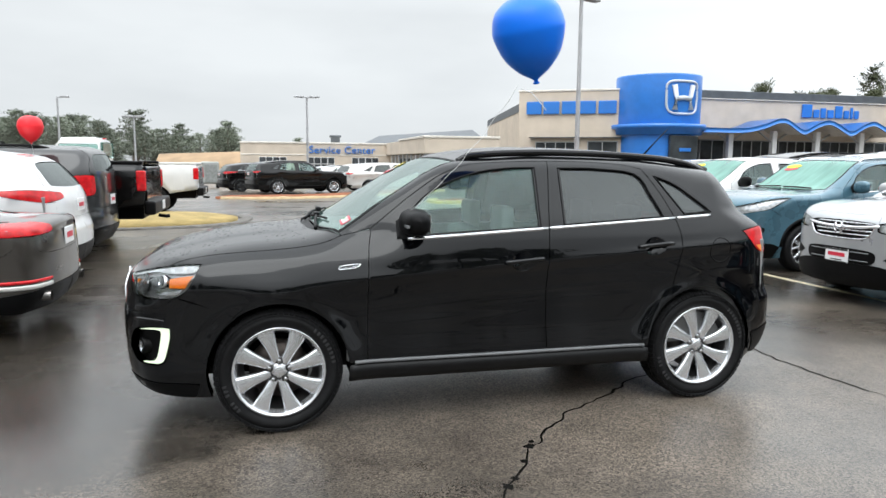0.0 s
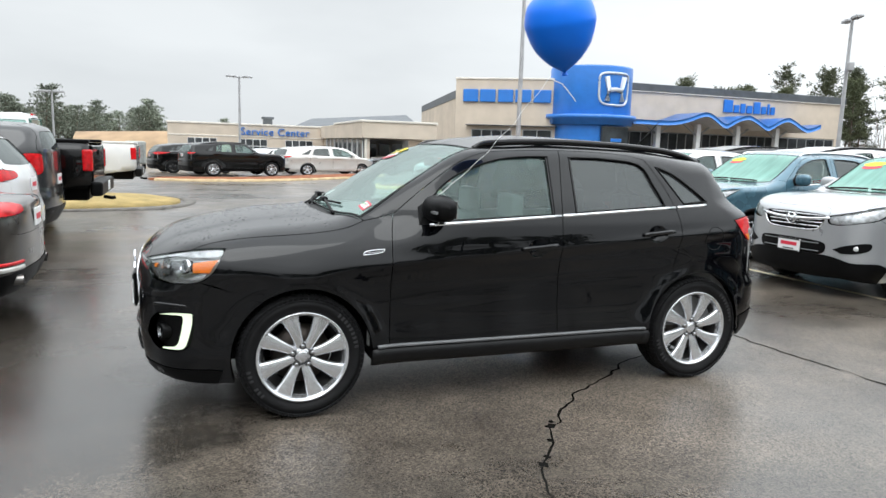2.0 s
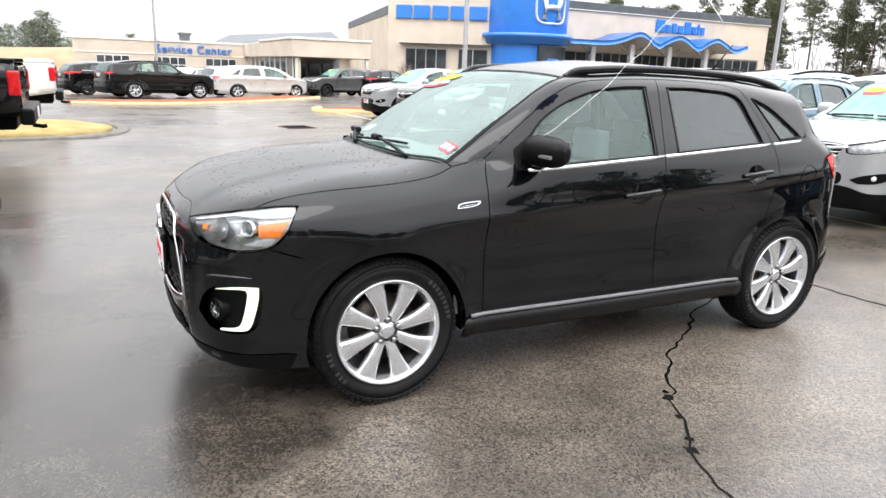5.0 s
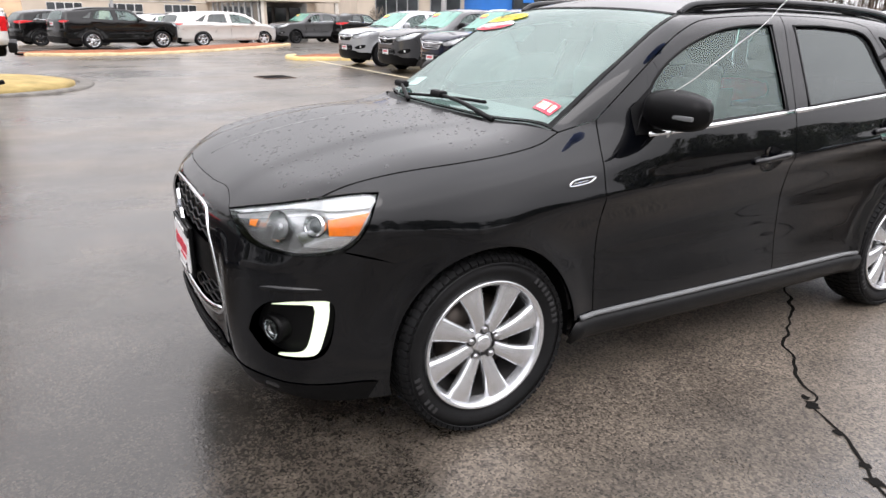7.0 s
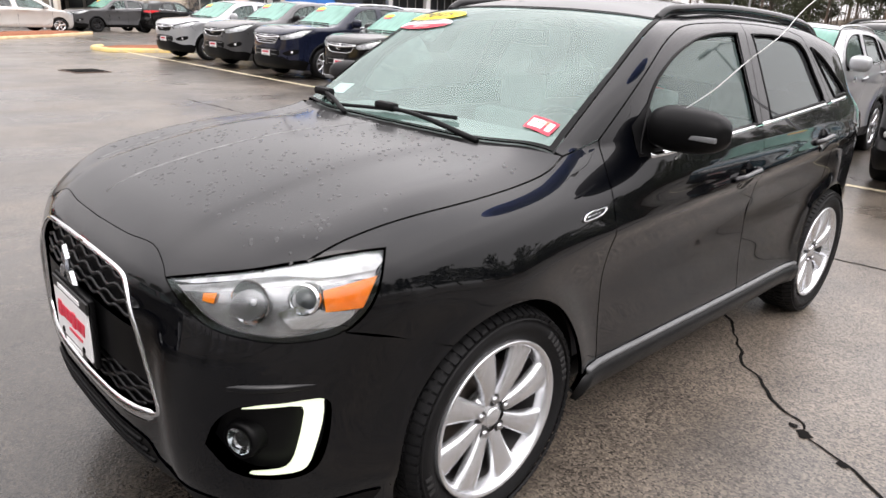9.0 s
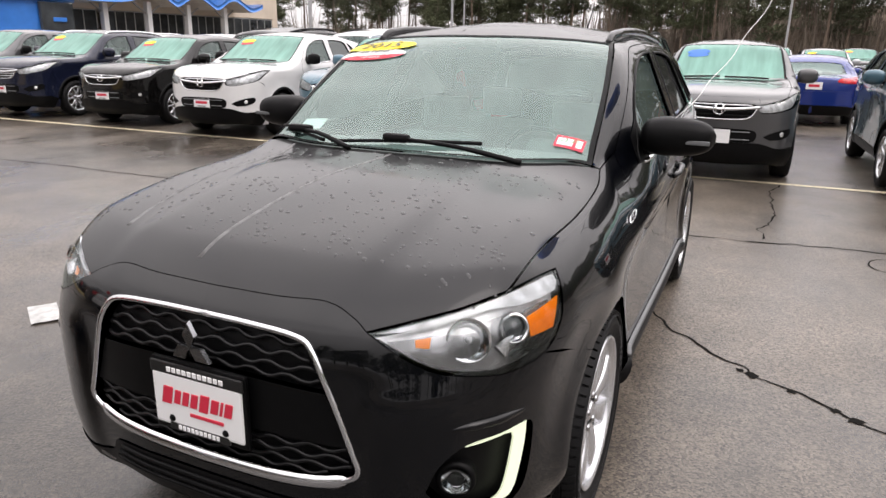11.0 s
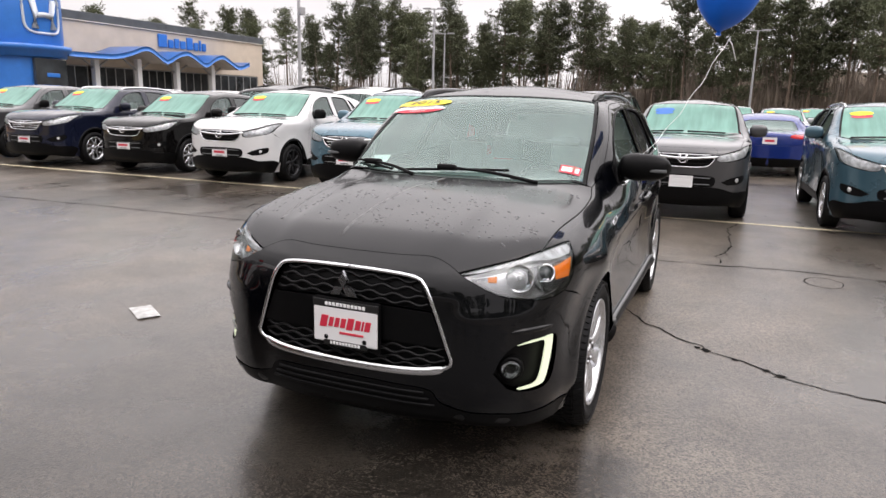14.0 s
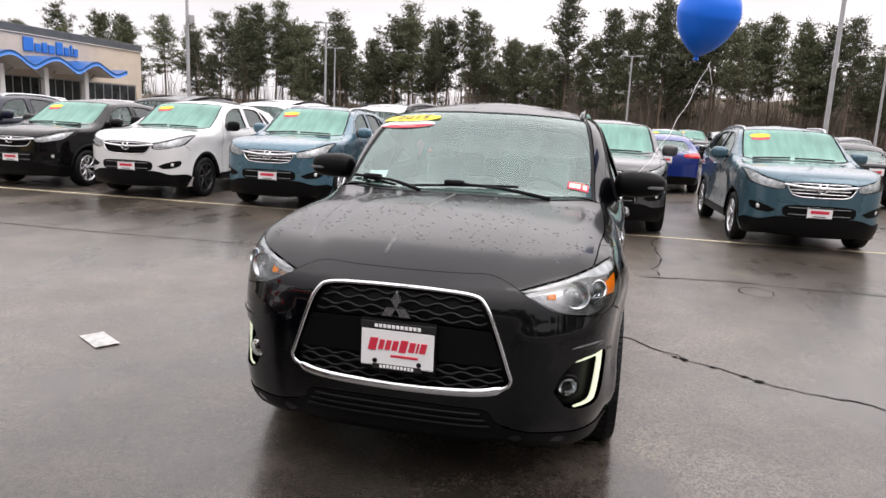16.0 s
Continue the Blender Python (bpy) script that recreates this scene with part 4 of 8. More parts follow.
        for d, s in zip(ds, (1, -1)):
            v, f = tube([np.array(p) * (1, s, 1) for p in finer_line(ringw, 0.06)], 0.006, 5, True)
            mesh_ob("window_seal", v, f, DARK_TRIM, d)
    # door handles
    for ds, x0, z in ((doors, -0.02, 0.925), (rdoors, 0.86, 0.998)):
        line = [body.at("s", x0 + 0.24 * i / 6, z + 0.018 * i / 6) for i in range(7)]
        n = body.normal(np.array(line))
        pth = [p + q * (0.018 if 0 < i < 6 else 0.0) for i, (p, q) in enumerate(zip(line, n))]
        for d, s in zip(ds, (1, -1)):
            v, f = tube([np.array(p) * (1, s, 1) for p in smooth_line(pth, 3)], 0.0155, 8, False, 0.9)
            mesh_ob("handle", v, f, color, d)
            c = body.at("s", x0 + 0.115, z + 0.005)
            nn = body.normal(np.array([c]))[0]
            el = [body.at("s", x0 + 0.115 + 0.075 * math.cos(t), z + 0.003 + 0.058 * math.sin(t)) for t in np.linspace(0, 2 * math.pi, 17)[:-1]]
            gg = body.panel(el, (), (0, 1, 0), 0.02, 0, 0, 0.0012)
            cn = gg[2] - (np.array(gg[0]) - np.mean(gg[0], axis=0)) * 11
            cn /= np.linalg.norm(cn, axis=1)[:, None]
            kk = np.array([1, s, 1])
            mesh_ob("handle_recess", gg[0] * kk, gg[1] if s > 0 else [tuple(reversed(q)) for q in gg[1]], color, d, "", cn * kk)
    # rear quarter with pillar frame
    rq = arc(body, 1, ANG["rq"], ANG["rb"])
    hatch = L([("t", roof_end, -0.55), ("r", -0.60, 1.38), ("r", -0.665, 1.25), ("r", -0.70, 1.15), ("r", -0.66, 1.10)], 4)
    t_side, t_rear, t_top = tails or (TAIL_SIDE, TAIL_REAR, TAIL_TOP)
    tl_top, tl_side, tl_rear = L(t_top, 4), L(t_side, 4), L(t_rear, 4)
    q_low = L([("s", 1.86, 0.925), ("s", 1.865, 0.80), ("s", 1.80, 0.735), ("s", 1.70, 0.715)], 3)
    qw = L([("s", 1.04, 1.435), ("s", 1.17, 1.385), ("s", 1.30, 1.295), ("s", 1.41, CROME_Z(1.41) + 0.022)], 5) + [body.at("s", 1.21, CROME_Z(1.21) + 0.02)]
    top_tail = tl_top[4:]
    outline = [body.at("t", -0.97, -0.725)] + ws_side[:-1] + edge[:-1] + hatch[:-1] + top_tail[:-1] + tl_side[:-1] + q_low + rq + rear_edge[::-1][1:-1] + drip_r[::-1][:-1] + drip_f[::-1]
    quarters = both("quarter_panel", body.panel(outline, [] if no_quarter_window else [qw], (-0.12, 0.85, -0.5), h), color, car)
    if not no_quarter_window:
        g = body.panel(qw, (), side, h, -0.004, 0.0, -0.01)
        for d, s in zip(quarters, (1, -1)):
            kk = np.array([1, s, 1])
            ob = mesh_ob("quarter_window", g[0] * kk, g[1] if s > 0 else [tuple(reversed(q)) for q in g[1]], TINT, d, "", g[2] * kk)
            ob.visible_shadow = False
            v, f = tube([np.array(p) * (1, s, 1) for p in finer_line(qw, 0.06)], 0.007, 5, True)
            mesh_ob("window_seal", v, f, DARK_TRIM, d)
    # sills
    sill = L([("s", -0.925, 0.372), ("s", 0.3, 0.372), ("s", 0.925, 0.372)], 4) + L([("s", 0.915, 0.265), ("s", 0.3, 0.26), ("s", -0.92, 0.265)], 4)
    if fine:
        for q in (1, -1):
            pts = [body.at("s", x, 0.312) for x in np.linspace(-0.945, 0.94, 40)]
            v, f = strip_along(body, pts, 0.105, 0.03)
            mesh_ob("sill_cover", np.array(v) * (1, q, 1), f if q > 0 else [tuple(reversed(k2)) for k2 in f], GREY_PLASTIC, car, "dark grey plastic sill cover")
    both("side_skirt", body.panel(sill, (), (0, 1, 0.1), h, 0.0, 0.03, 0.006), skirt or BLACK_PLASTIC, car)
    # rear: tail lamps, tailgate, bumper
    poly = tl_side[:-1] + tl_rear[:-1] + tl_top[:-1]
    both("tail_light", body.panel(poly, (), back, h * 0.6, 0.003, 0.01, 0.004), tail_mat or RED_LENS, car, "red tail light")
    gate = roof_rear[::-1][:-1] + hatch + tl_top[1:4][::-1] + [tl_top[0]] + tl_rear[::-1][1:-1] + L([("r", -0.66, 0.92), ("r", -0.64, 0.76), ("r", -0.3, 0.735), ("r", 0, 0.735)], 4)
    rw = L([("r", 0, 1.43), ("r", -0.3, 1.425), ("r", -0.50, 1.40), ("r", -0.56, 1.31), ("r", -0.60, 1.20), ("r", -0.56, 1.165), ("r", -0.3, 1.15), ("r", 0, 1.145)], 3)
    gate_full, rw_full = gate + mirrored(gate)[1:-1], rw + mirrored(rw)[1:-1]
    g = body.panel(gate_full, [rw_full], (-1, 0, -0.25), h, 0.003)
    tg = mesh_ob("tailgate", g[0], g[1], color, car, "", g[2])
    g = body.panel(rw_full, (), (-1, 0, -0.25), h, 0, 0, -0.008)
    ob = mesh_ob("rear_window", g[0], g[1], TINT if tinted else SIDE_GLASS, tg, "", g[2])
    ob.visible_shadow = False
    pr = body.at("r", 0, 0.86)
    part("number_plate", box_bm(0.012, 0.30, 0.15, (pr[0] + 0.006, 0, pr[2]), 0.003), PLATE_WHITE, tg)
    part("plate_text", box_bm(0.004, 0.2, 0.05, (pr[0] + 0.0135, 0, pr[2]), 0.001), RED_INK, tg)
    re = arc(body, 1, ANG["rq"], ANG["re"])
    gl = L([("r", 0, 0.735), ("r", -0.3, 0.735), ("r", -0.64, 0.76), ("r", -0.66, 0.92)], 4)
    outline = gl[:-3] + L([("r", -0.68, 0.80), ("s", 1.865, 0.80)], 1) + q_low[4:] + re + L([("s", 1.80, 0.25), ("r", -0.6, 0.255), ("r", -0.3, 0.245), ("r", 0, 0.245)], 4)
    outline = outline + [body.cast(np.array([(3.4, 0, outline[-1][2] + (gl[0][2] - outline[-1][2]) * i / 7)]), (-1, 0, 0), 2.4)[0] for i in range(1, 7)]
    g = whole(body.panel(outline, (), back, h, 0.0, 0.02))
    mesh_ob("rear_bumper", g[0], g[1], color, car, "", g[2])
    lowb = L([("s", 1.74, 0.40), ("s", 1.88, 0.42), ("r", -0.55, 0.45), ("r", 0, 0.45)], 4) + L([("r", 0, 0.245), ("r", -0.3, 0.245), ("r", -0.6, 0.255), ("s", 1.78, 0.25)], 4)
    g = whole(body.panel(lowb, (), back, h, 0.0, 0.01, 0.006))
    mesh_ob("bumper_valance", g[0], g[1], BLACK_PLASTIC, car, "", g[2])
    # filler in the corner between gate, lamp and bumper
    fill = L([("s", 1.86, 0.925), ("s", 1.865, 0.80)], 1) + [body.at("r", -0.68, 0.80), body.at("r", -0.64, 0.76), body.at("r", -0.66, 0.92)]
    both("corner_panel", body.panel(fill, (), back, h, 0.0, 0.0), color, car)
    # roof rails, belt strip
    if rails:
        for s in (1, -1):
            pth = [body.at("t", -0.24, -0.568) + (0, 0, -0.012), body.at("t", -0.17, -0.568) + (0, 0, 0.016)] + [body.at("t", x, -0.575) + (0, 0, 0.024) for x in (-0.05, 0.1, 0.4, 0.8, 1.1, 1.25)] + [body.at("t", 1.38, -0.565) + (0, 0, 0.014), body.at("t", 1.49, -0.555) + (0, 0, -0.012)]
            v, f = tube([np.array(p) * (1, s, 1) for p in smooth_line(pth, 5)], 0.0155, 10, False, 1.45)
            mesh_ob("roof_rail", v, f, rails, car)
    if strip:
        for s in (1, -1):
            for x0, x1 in ((-0.60, 0.262), (0.275, 1.135), (1.155, 1.40)):
                pts = [body.at("s", x, CROME_Z(x)) for x in np.linspace(x0, x1, 10)]
                v, f = strip_along(body, pts, 0.020, 0.009)
                mesh_ob("belt_strip", np.array(v) * (1, s, 1), f if s > 0 else [tuple(reversed(q)) for q in f], CHROME, car)
    # mirrors
    for s in (1, -1):
        c = body.at("s", -0.62, 1.115)
        mx, my, mz = (1.32, 1.16, 0.86) if fine else (1.0, 1.0, 1.0)
        prof = [(-0.070, 0.0, 0.02), (-0.05, 0.05, 0.068), (0.0, 0.064, 0.088), (0.065, 0.060, 0.090), (0.122, 0.052, 0.082), (0.156, 0.036, 0.060), (0.174, 0.0, 0.02)]
        v, f = [], []
        sm = smooth_line(prof, 3)
        for y, dx, dz in sm:
            for i in range(20):
                t = 2 * math.pi * i / 20
                ct, st = math.cos(t), math.sin(t)
                v.append((mx * dx * np.sign(ct) * abs(ct) ** 0.8, -my * y, mz * dz * np.sign(st) * abs(st) ** 0.75 * (1 - (0.12 if fine else 0) * max(0, y) / 0.17)))
        for i in range(len(sm) - 1):
            for j in range(20):
                f.append((i * 20 + j, i * 20 + (j + 1) % 20, (i + 1) * 20 + (j + 1) % 20, (i + 1) * 20 + j))
        pos = Vector((c[0] + (0.045 if fine else 0.02), c[1] - 0.075, c[2] + (0.06 if fine else 0.055)))
        vv = [((x + pos.x), (y + pos.y) * s, z + pos.z) for x, y, z in v]
        mir = mesh_ob("mirror", vv, f if s < 0 else [tuple(reversed(q)) for q in f], (BLACK_PLASTIC if fine else mirror_mat or color), car)
        st = tube([(pos.x, (pos.y + 0.13) * s, pos.z - 0.075), (pos.x, (pos.y + 0.03) * s, pos.z - 0.055), (pos.x, (pos.y - 0.03) * s, pos.z - 0.04)], 0.022, 8)
        mesh_ob("mirror_stalk", *st, BLACK_PLASTIC, mir)
        part("mirror_glass", box_bm(0.006, 0.15, 0.10, (pos.x + 0.050 * mx, (pos.y - 0.07) * s, pos.z), 0.002), CHROME, mir)
        if fine:
            part("indicator", box_bm(0.018, 0.12, 0.016, (pos.x - 0.050 * mx, (pos.y - 0.125) * s, pos.z - 0.012), 0.004, 2, None), GREY_TRIM, mir, "grey indicator strip", None, 40)
        sail = L([("s", -0.66, CROME_Z(-0.66) + 0.0), ("s", -0.66, 1.17), ("s", -0.56, 1.245), ("s", -0.54, CROME_Z(-0.54))], 1)
        gg = body.panel(sail, (), (0, 1, 0), 0.05, 0, 0, 0.003)
        mesh_ob("mirror_foot", gg[0] * (1, s, 1), gg[1] if s > 0 else [tuple(reversed(q)) for q in gg[1]], DARK_TRIM, car, "", gg[2] * (1, s, 1))
    # wheels, arch liners, floor
    wy = 0.86 * body.wide
    wid = 0.225
    base = build_wheel(car, body.tyre, wid, body.tyre * (0.722 if fine else 0.69), rim, Matrix.Translation((body.axles[0], -(wy - wid / 2 + 0.012), body.wheel)), fine, rim_mat)
    for ax in body.axles:
        for s in (1, -1):
            if ax == body.axles[0] and s == 1:
                continue
            copy_thing(base, Matrix.Translation((ax, -s * (wy - wid / 2 + 0.012), body.wheel)) @ (Matrix() if s > 0 else Matrix.Rotation(math.pi, 4, "Z"))).parent = car
    for ax in body.axles:
        for s in (1, -1):
            r = body.arch + 0.012
            v, f = [], []
            ring = [radians(-8 + 196 * i / 20) for i in range(21)]
            for a in ring:
                v += [(ax + r * math.cos(a), -s * (wy - 0.03), body.wheel + r * math.sin(a)), (ax + r * math.cos(a), -s * (wy - 0.36), body.wheel + r * math.sin(a))]
            f = [(2 * i, 2 * i + 1, 2 * i + 3, 2 * i + 2) for i in range(20)]
            o = len(v)
            v.append((ax, -s * (wy - 0.36), body.wheel))
            f += [(2 * i + 1, o, 2 * i + 3) for i in range(20)]
            mesh_ob("arch_liner", v, f, DARK_TRIM, car)
    x0, x1 = float(body.X(-2.0)), float(body.X(1.9))
    zt = float(body.Z(1.02))
    bm = box_bm(x1 - x0, 0.98 * body.wide, 0.12, ((x0 + x1) / 2, 0, 0.30), 0.02)
    box_bm(body.axles[0] + 0.2 - x0, 0.95 * body.wide, float(body.Z(0.82)) - 0.3, ((x0 + body.axles[0] + 0.2) / 2, 0, (0.3 + float(body.Z(0.82))) / 2), 0.05, 2, None, bm)
    box_bm(body.axles[1] - body.axles[0] - 2 * body.arch - 0.04, 1.56 * body.wide, 0.10, (sum(body.axles) / 2, 0, 0.32), 0.02, 2, None, bm)
    part("underbody", bm, DARK_TRIM, car)
    cx0, cx1 = float(body.X(-0.95)), float(body.X(1.85))
    bm = bmesh.new()
    for s in (1, -1):
        box_bm(cx1 - cx0, 0.03, zt - 0.35, ((cx0 + cx1) / 2, s * 0.76 * body.wide, (zt + 0.35) / 2), 0.008, 1, None, bm)
    box_bm(0.42, 1.46 * body.wide, 0.30, (float(body.X(-0.82)), 0, float(body.Z(0.94))), 0.08, 3, None, bm)
    box_bm(0.5, 1.4 * body.wide, 0.5, (float(body.X(1.62)), 0, 0.65), 0.04, 2, None, bm)
    cabin = part("cabin_trim", bm, INTERIOR, car)
    if seats:
        wheel_ring = tube([(0, 0.18 * math.cos(t), 0.18 * math.sin(t)) for t in np.linspace(0, 2 * math.pi, 25)[:-1]], 0.014, 6, True)
        mesh_ob("steering_wheel", *wheel_ring, DARK_TRIM, car, "", None, True, Matrix.Translation((float(body.X(-0.42)), -0.36, float(body.Z(1.0)))) @ Matrix.Rotation(radians(-25), 4, "Y"))
        for sx, sy in ((-0.20, -0.37), (-0.20, 0.37), (0.72, -0.37), (0.72, 0.37)):
            part("car_seat", seat_bm(), SEAT_CLOTH, car, "", Matrix.Translation((float(body.X(sx)), sy, float(body.Z(1.1)) - 1.10)), 50)
        rv = body.at("t", -0.38, 0.0)
        part("rear_view_mirror", box_bm(0.04, 0.22, 0.065, (rv[0] + 0.06, rv[1], rv[2] - 0.10), 0.015, 2), DARK_TRIM, car)
        hl = [body.at("t", -0.2, -0.5), body.at("t", -0.2, 0.5), body.at("t", 1.4, 0.5), body.at("t", 1.4, -0.5)]
        g = body.panel(hl, (), (0, 0, -1), 0.2, 0, 0, -0.03)
        mesh_ob("headlining", g[0], g[1], INTERIOR, car, "", g[2])
    if plate:
        c = body.cast(np.array([(-3.2, 0, float(body.Z(0.50 if not fine else 0.60)))]), (1, 0, 0), 2.2)[0]
        pl = part("dealer_plate", box_bm(0.012, 0.30, 0.15, (c[0] - 0.010, 0, c[2]), 0.004), PLATE_WHITE, car, "white dealer plate with red lettering")
        if not fine:
            for dz, w, hh, mt in ((0.012, 0.22, 0.040, RED_INK), (-0.045, 0.15, 0.012, BLACK_INK), (0.066, 0.29, 0.018, BLACK_INK), (-0.068, 0.29, 0.014, BLACK_INK)):
                part("plate_text", box_bm(0.003, w, hh, (c[0] - 0.0175, 0, c[2] + dz), 0.0008), mt, pl)
    if decal:
        for dx, w, hh, mt, col in ((0.0, 0.145, 0.046, YELLOW_INK, "yellow"), (-0.062, 0.135, 0.034, RED_INK, "red")):
            c = body.at("t", -0.50 + dx, 0.40)
            el = [body.at("t", -0.50 + dx + hh * math.sin(t), 0.40 + w * math.cos(t)) for t in np.linspace(0, 2 * math.pi, 21)[:-1]]
            g = body.panel(el, (), (0.5, 0, -1), 0.06, 0, 0, 0.001 + (0.001 if mt is YELLOW_INK else 0))
            mesh_ob("windscreen_sticker", g[0], g[1], mt, car, col + " oval sticker", g[2])
    return car


LAMP_SHELL = mat("lamp_shell", (0.66, 0.66, 0.67), 0.28, metal=0.45, var=0.4, scale=18, bump=0.5, bscale=22)


def finer_line(pts, h):
    return finer_3d(pts, h)


def finer_3d(pts, h):
    out = []
    for a, b in zip(pts, list(pts[1:]) + [pts[0]]):
        a, b = np.array(a), np.array(b)
        k = max(1, int(np.linalg.norm(b - a) / h))
        out += [a + (b - a) * i / k for i in range(k)]
    return out
# ---------------------------------------------------------------- ground
G = -0.025  # level of the asphalt at the cars
dip = curve_of([(-900, 0), (28, 0), (37, -0.2), (53, -0.6), (900, -0.6)])


def ground_z(x, y):
    return G + float(dip(y)) * max(0.0, min(1.0, (80 - abs(x - 15)) / 30))


gv, gf = [], []
xs = [-900, -400, -150, -60, -30, -12, -6, 0, 6, 12, 20, 30, 45, 60, 80, 100, 150, 400, 900]
ys = [-900, -300, -80, -30, -10, 0, 10, 20, 28, 32, 36, 40, 44, 50, 56, 70, 100, 200, 400, 900]
for y in ys:
    for x in xs:
        gv.append((x, y, ground_z(x, y)))
for j in range(len(ys) - 1):
    for i in range(len(xs) - 1):
        a = j * len(xs) + i
        gf.append((a, a + 1, a + len(xs) + 1, a + len(xs)))
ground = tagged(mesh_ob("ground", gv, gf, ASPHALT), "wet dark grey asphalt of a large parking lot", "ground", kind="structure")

BLACK_PAINT = mat("black_car_paint", (0.0005, 0.0007, 0.0015), 0.3, coat=1.0, var=0.2, scale=3, spec=0.05, coat_rough=0.012, coat_ior=1.44)
hero_body = Body(wheel=0.34, ledge=0.026, pinch=0.13, flare=0.02, sculpt=1.0)
WET_BLACK = mat("wet_black_paint", (0.0016, 0.0016, 0.0026), 0.34, coat=0.75, var=0.2, scale=5, bump=0.025, bscale=120, spec=0.12, coat_rough=0.10, coat_ior=1.45)
hero_body.tyre = 0.352
POCKET = [("f", -0.608, 0.477), ("f", -0.638, 0.548), ("f", -0.69, 0.598), ("f", -0.75, 0.606), ("f", -0.792, 0.602), ("f", -0.795, 0.53), ("f", -0.788, 0.43), ("f", -0.765, 0.392), ("f", -0.70, 0.394), ("f", -0.655, 0.412), ("f", -0.608, 0.477)]
hero = build_car("crossover_car", hero_body, BLACK_PAINT, "black compact crossover with silver alloy wheels, rain drops on the bonnet", 0.024, WIND, "eight", None, True, BLACK_PLASTIC, grille_style="none", rails=BLACK_PAINT, fine=True, plate=False, openings=[POCKET[:-1]], hood_mat=WET_BLACK)
hero.location.z = -0.012
# ---------------------------------------------------------------- lettering
def text_mesh(body_text, size, depth, material, name, parent=None, m=None, spacing=1.0, bevel=0.0):
    """Raised lettering in the built-in font, standing in the x-z plane and facing -y."""
    c = bpy.data.curves.new("lettering", "FONT")
    c.body, c.size, c.extrude, c.space_character, c.align_x = body_text, size, depth / 2, spacing, "CENTER"
    c.resolution_u = 3
    tmp = bpy.data.objects.new("lettering", c)
    me = bpy.data.meshes.new_from_object(tmp)
    bpy.data.objects.remove(tmp)
    me.materials.append(material)
    ob = new(name, me)
    if parent:
        ob.parent = parent
    ob.matrix_basis = (m or Matrix()) @ Matrix.Rotation(radians(90), 4, "X")
    return ob


def slab(name, w, h, d, at, material, parent, bevel=0.02, label="", m=None):
    return part(name, box_bm(w, d, h, at, min(bevel, w * 0.4, h * 0.4, d * 0.4), 2), material, parent, label, m)


# ---------------------------------------------------------------- dealership building
STUCCO = mat("beige_stucco", (0.60, 0.515, 0.42), 0.85, var=0.10, scale=0.6, bump=0.25, bscale=30)
STUCCO_CAP = mat("parapet_cap", (0.72, 0.67, 0.60), 0.6, var=0.1, scale=2)
GREY_METAL = mat("grey_roof_metal", (0.105, 0.115, 0.125), 0.5, metal=0.3, var=0.15, scale=1.5)
SIGN_BLUE = mat("sign_blue", (0.03, 0.19, 0.62), 0.35, coat=0.3, var=0.06, scale=2)
SIGN_LIGHT = mat("sign_silver", (0.62, 0.66, 0.72), 0.35, metal=0.3)
SHOP_GLASS = mat("shop_glass", (0.045, 0.05, 0.054), 0.06, spec=0.7, var=0.5, scale=0.8)
FRAME_GREY = mat("aluminium_frame", (0.42, 0.42, 0.42), 0.4, metal=0.5)
CONCRETE = mat("pale_concrete", (0.5, 0.48, 0.45), 0.8, var=0.12, scale=3, bump=0.2, bscale=50)
INSIDE_DARK = mat("unlit_interior", (0.3, 0.29, 0.27), 0.8, var=0.5, scale=0.7)


def wall_block(name, x0, x1, y0, y1, z0, z1, parent, material=None, cap=True, label=""):
    part(name, box_bm(x1 - x0, y1 - y0, z1 - z0, ((x0 + x1) / 2, (y0 + y1) / 2, (z0 + z1) / 2), 0.02, 1), material or STUCCO, parent, label)
    if cap:
        part("parapet_cap", box_bm(x1 - x0 + 0.12, y1 - y0 + 0.12, 0.14, ((x0 + x1) / 2, (y0 + y1) / 2, z1 + 0.07), 0.02, 1), STUCCO_CAP, parent)


def window_bay(parent, x0, x1, y, z0, z1, panes, name="window", bar=0.07):
    """A shop window set 12 cm proud frame round dark panes in the plane y, facing -y."""
    win = part(name, box_bm(x1 - x0, 0.05, z1 - z0, ((x0 + x1) / 2, y + 0.02, (z0 + z1) / 2)), FRAME_GREY, parent)
    w = (x1 - x0 - bar) / panes
    for i in range(panes):
        part("pane", box_bm(w - bar, 0.03, z1 - z0 - 2 * bar, (x0 + bar / 2 + w * (i + 0.5), y - 0.012, (z0 + z1) / 2)), SHOP_GLASS, win)
    for i in range(panes + 1):
        part("mullion", box_bm(bar, 0.09, z1 - z0, (x0 + bar / 2 + w * i, y - 0.02, (z0 + z1) / 2), 0.01, 1), FRAME_GREY, win)
    return win


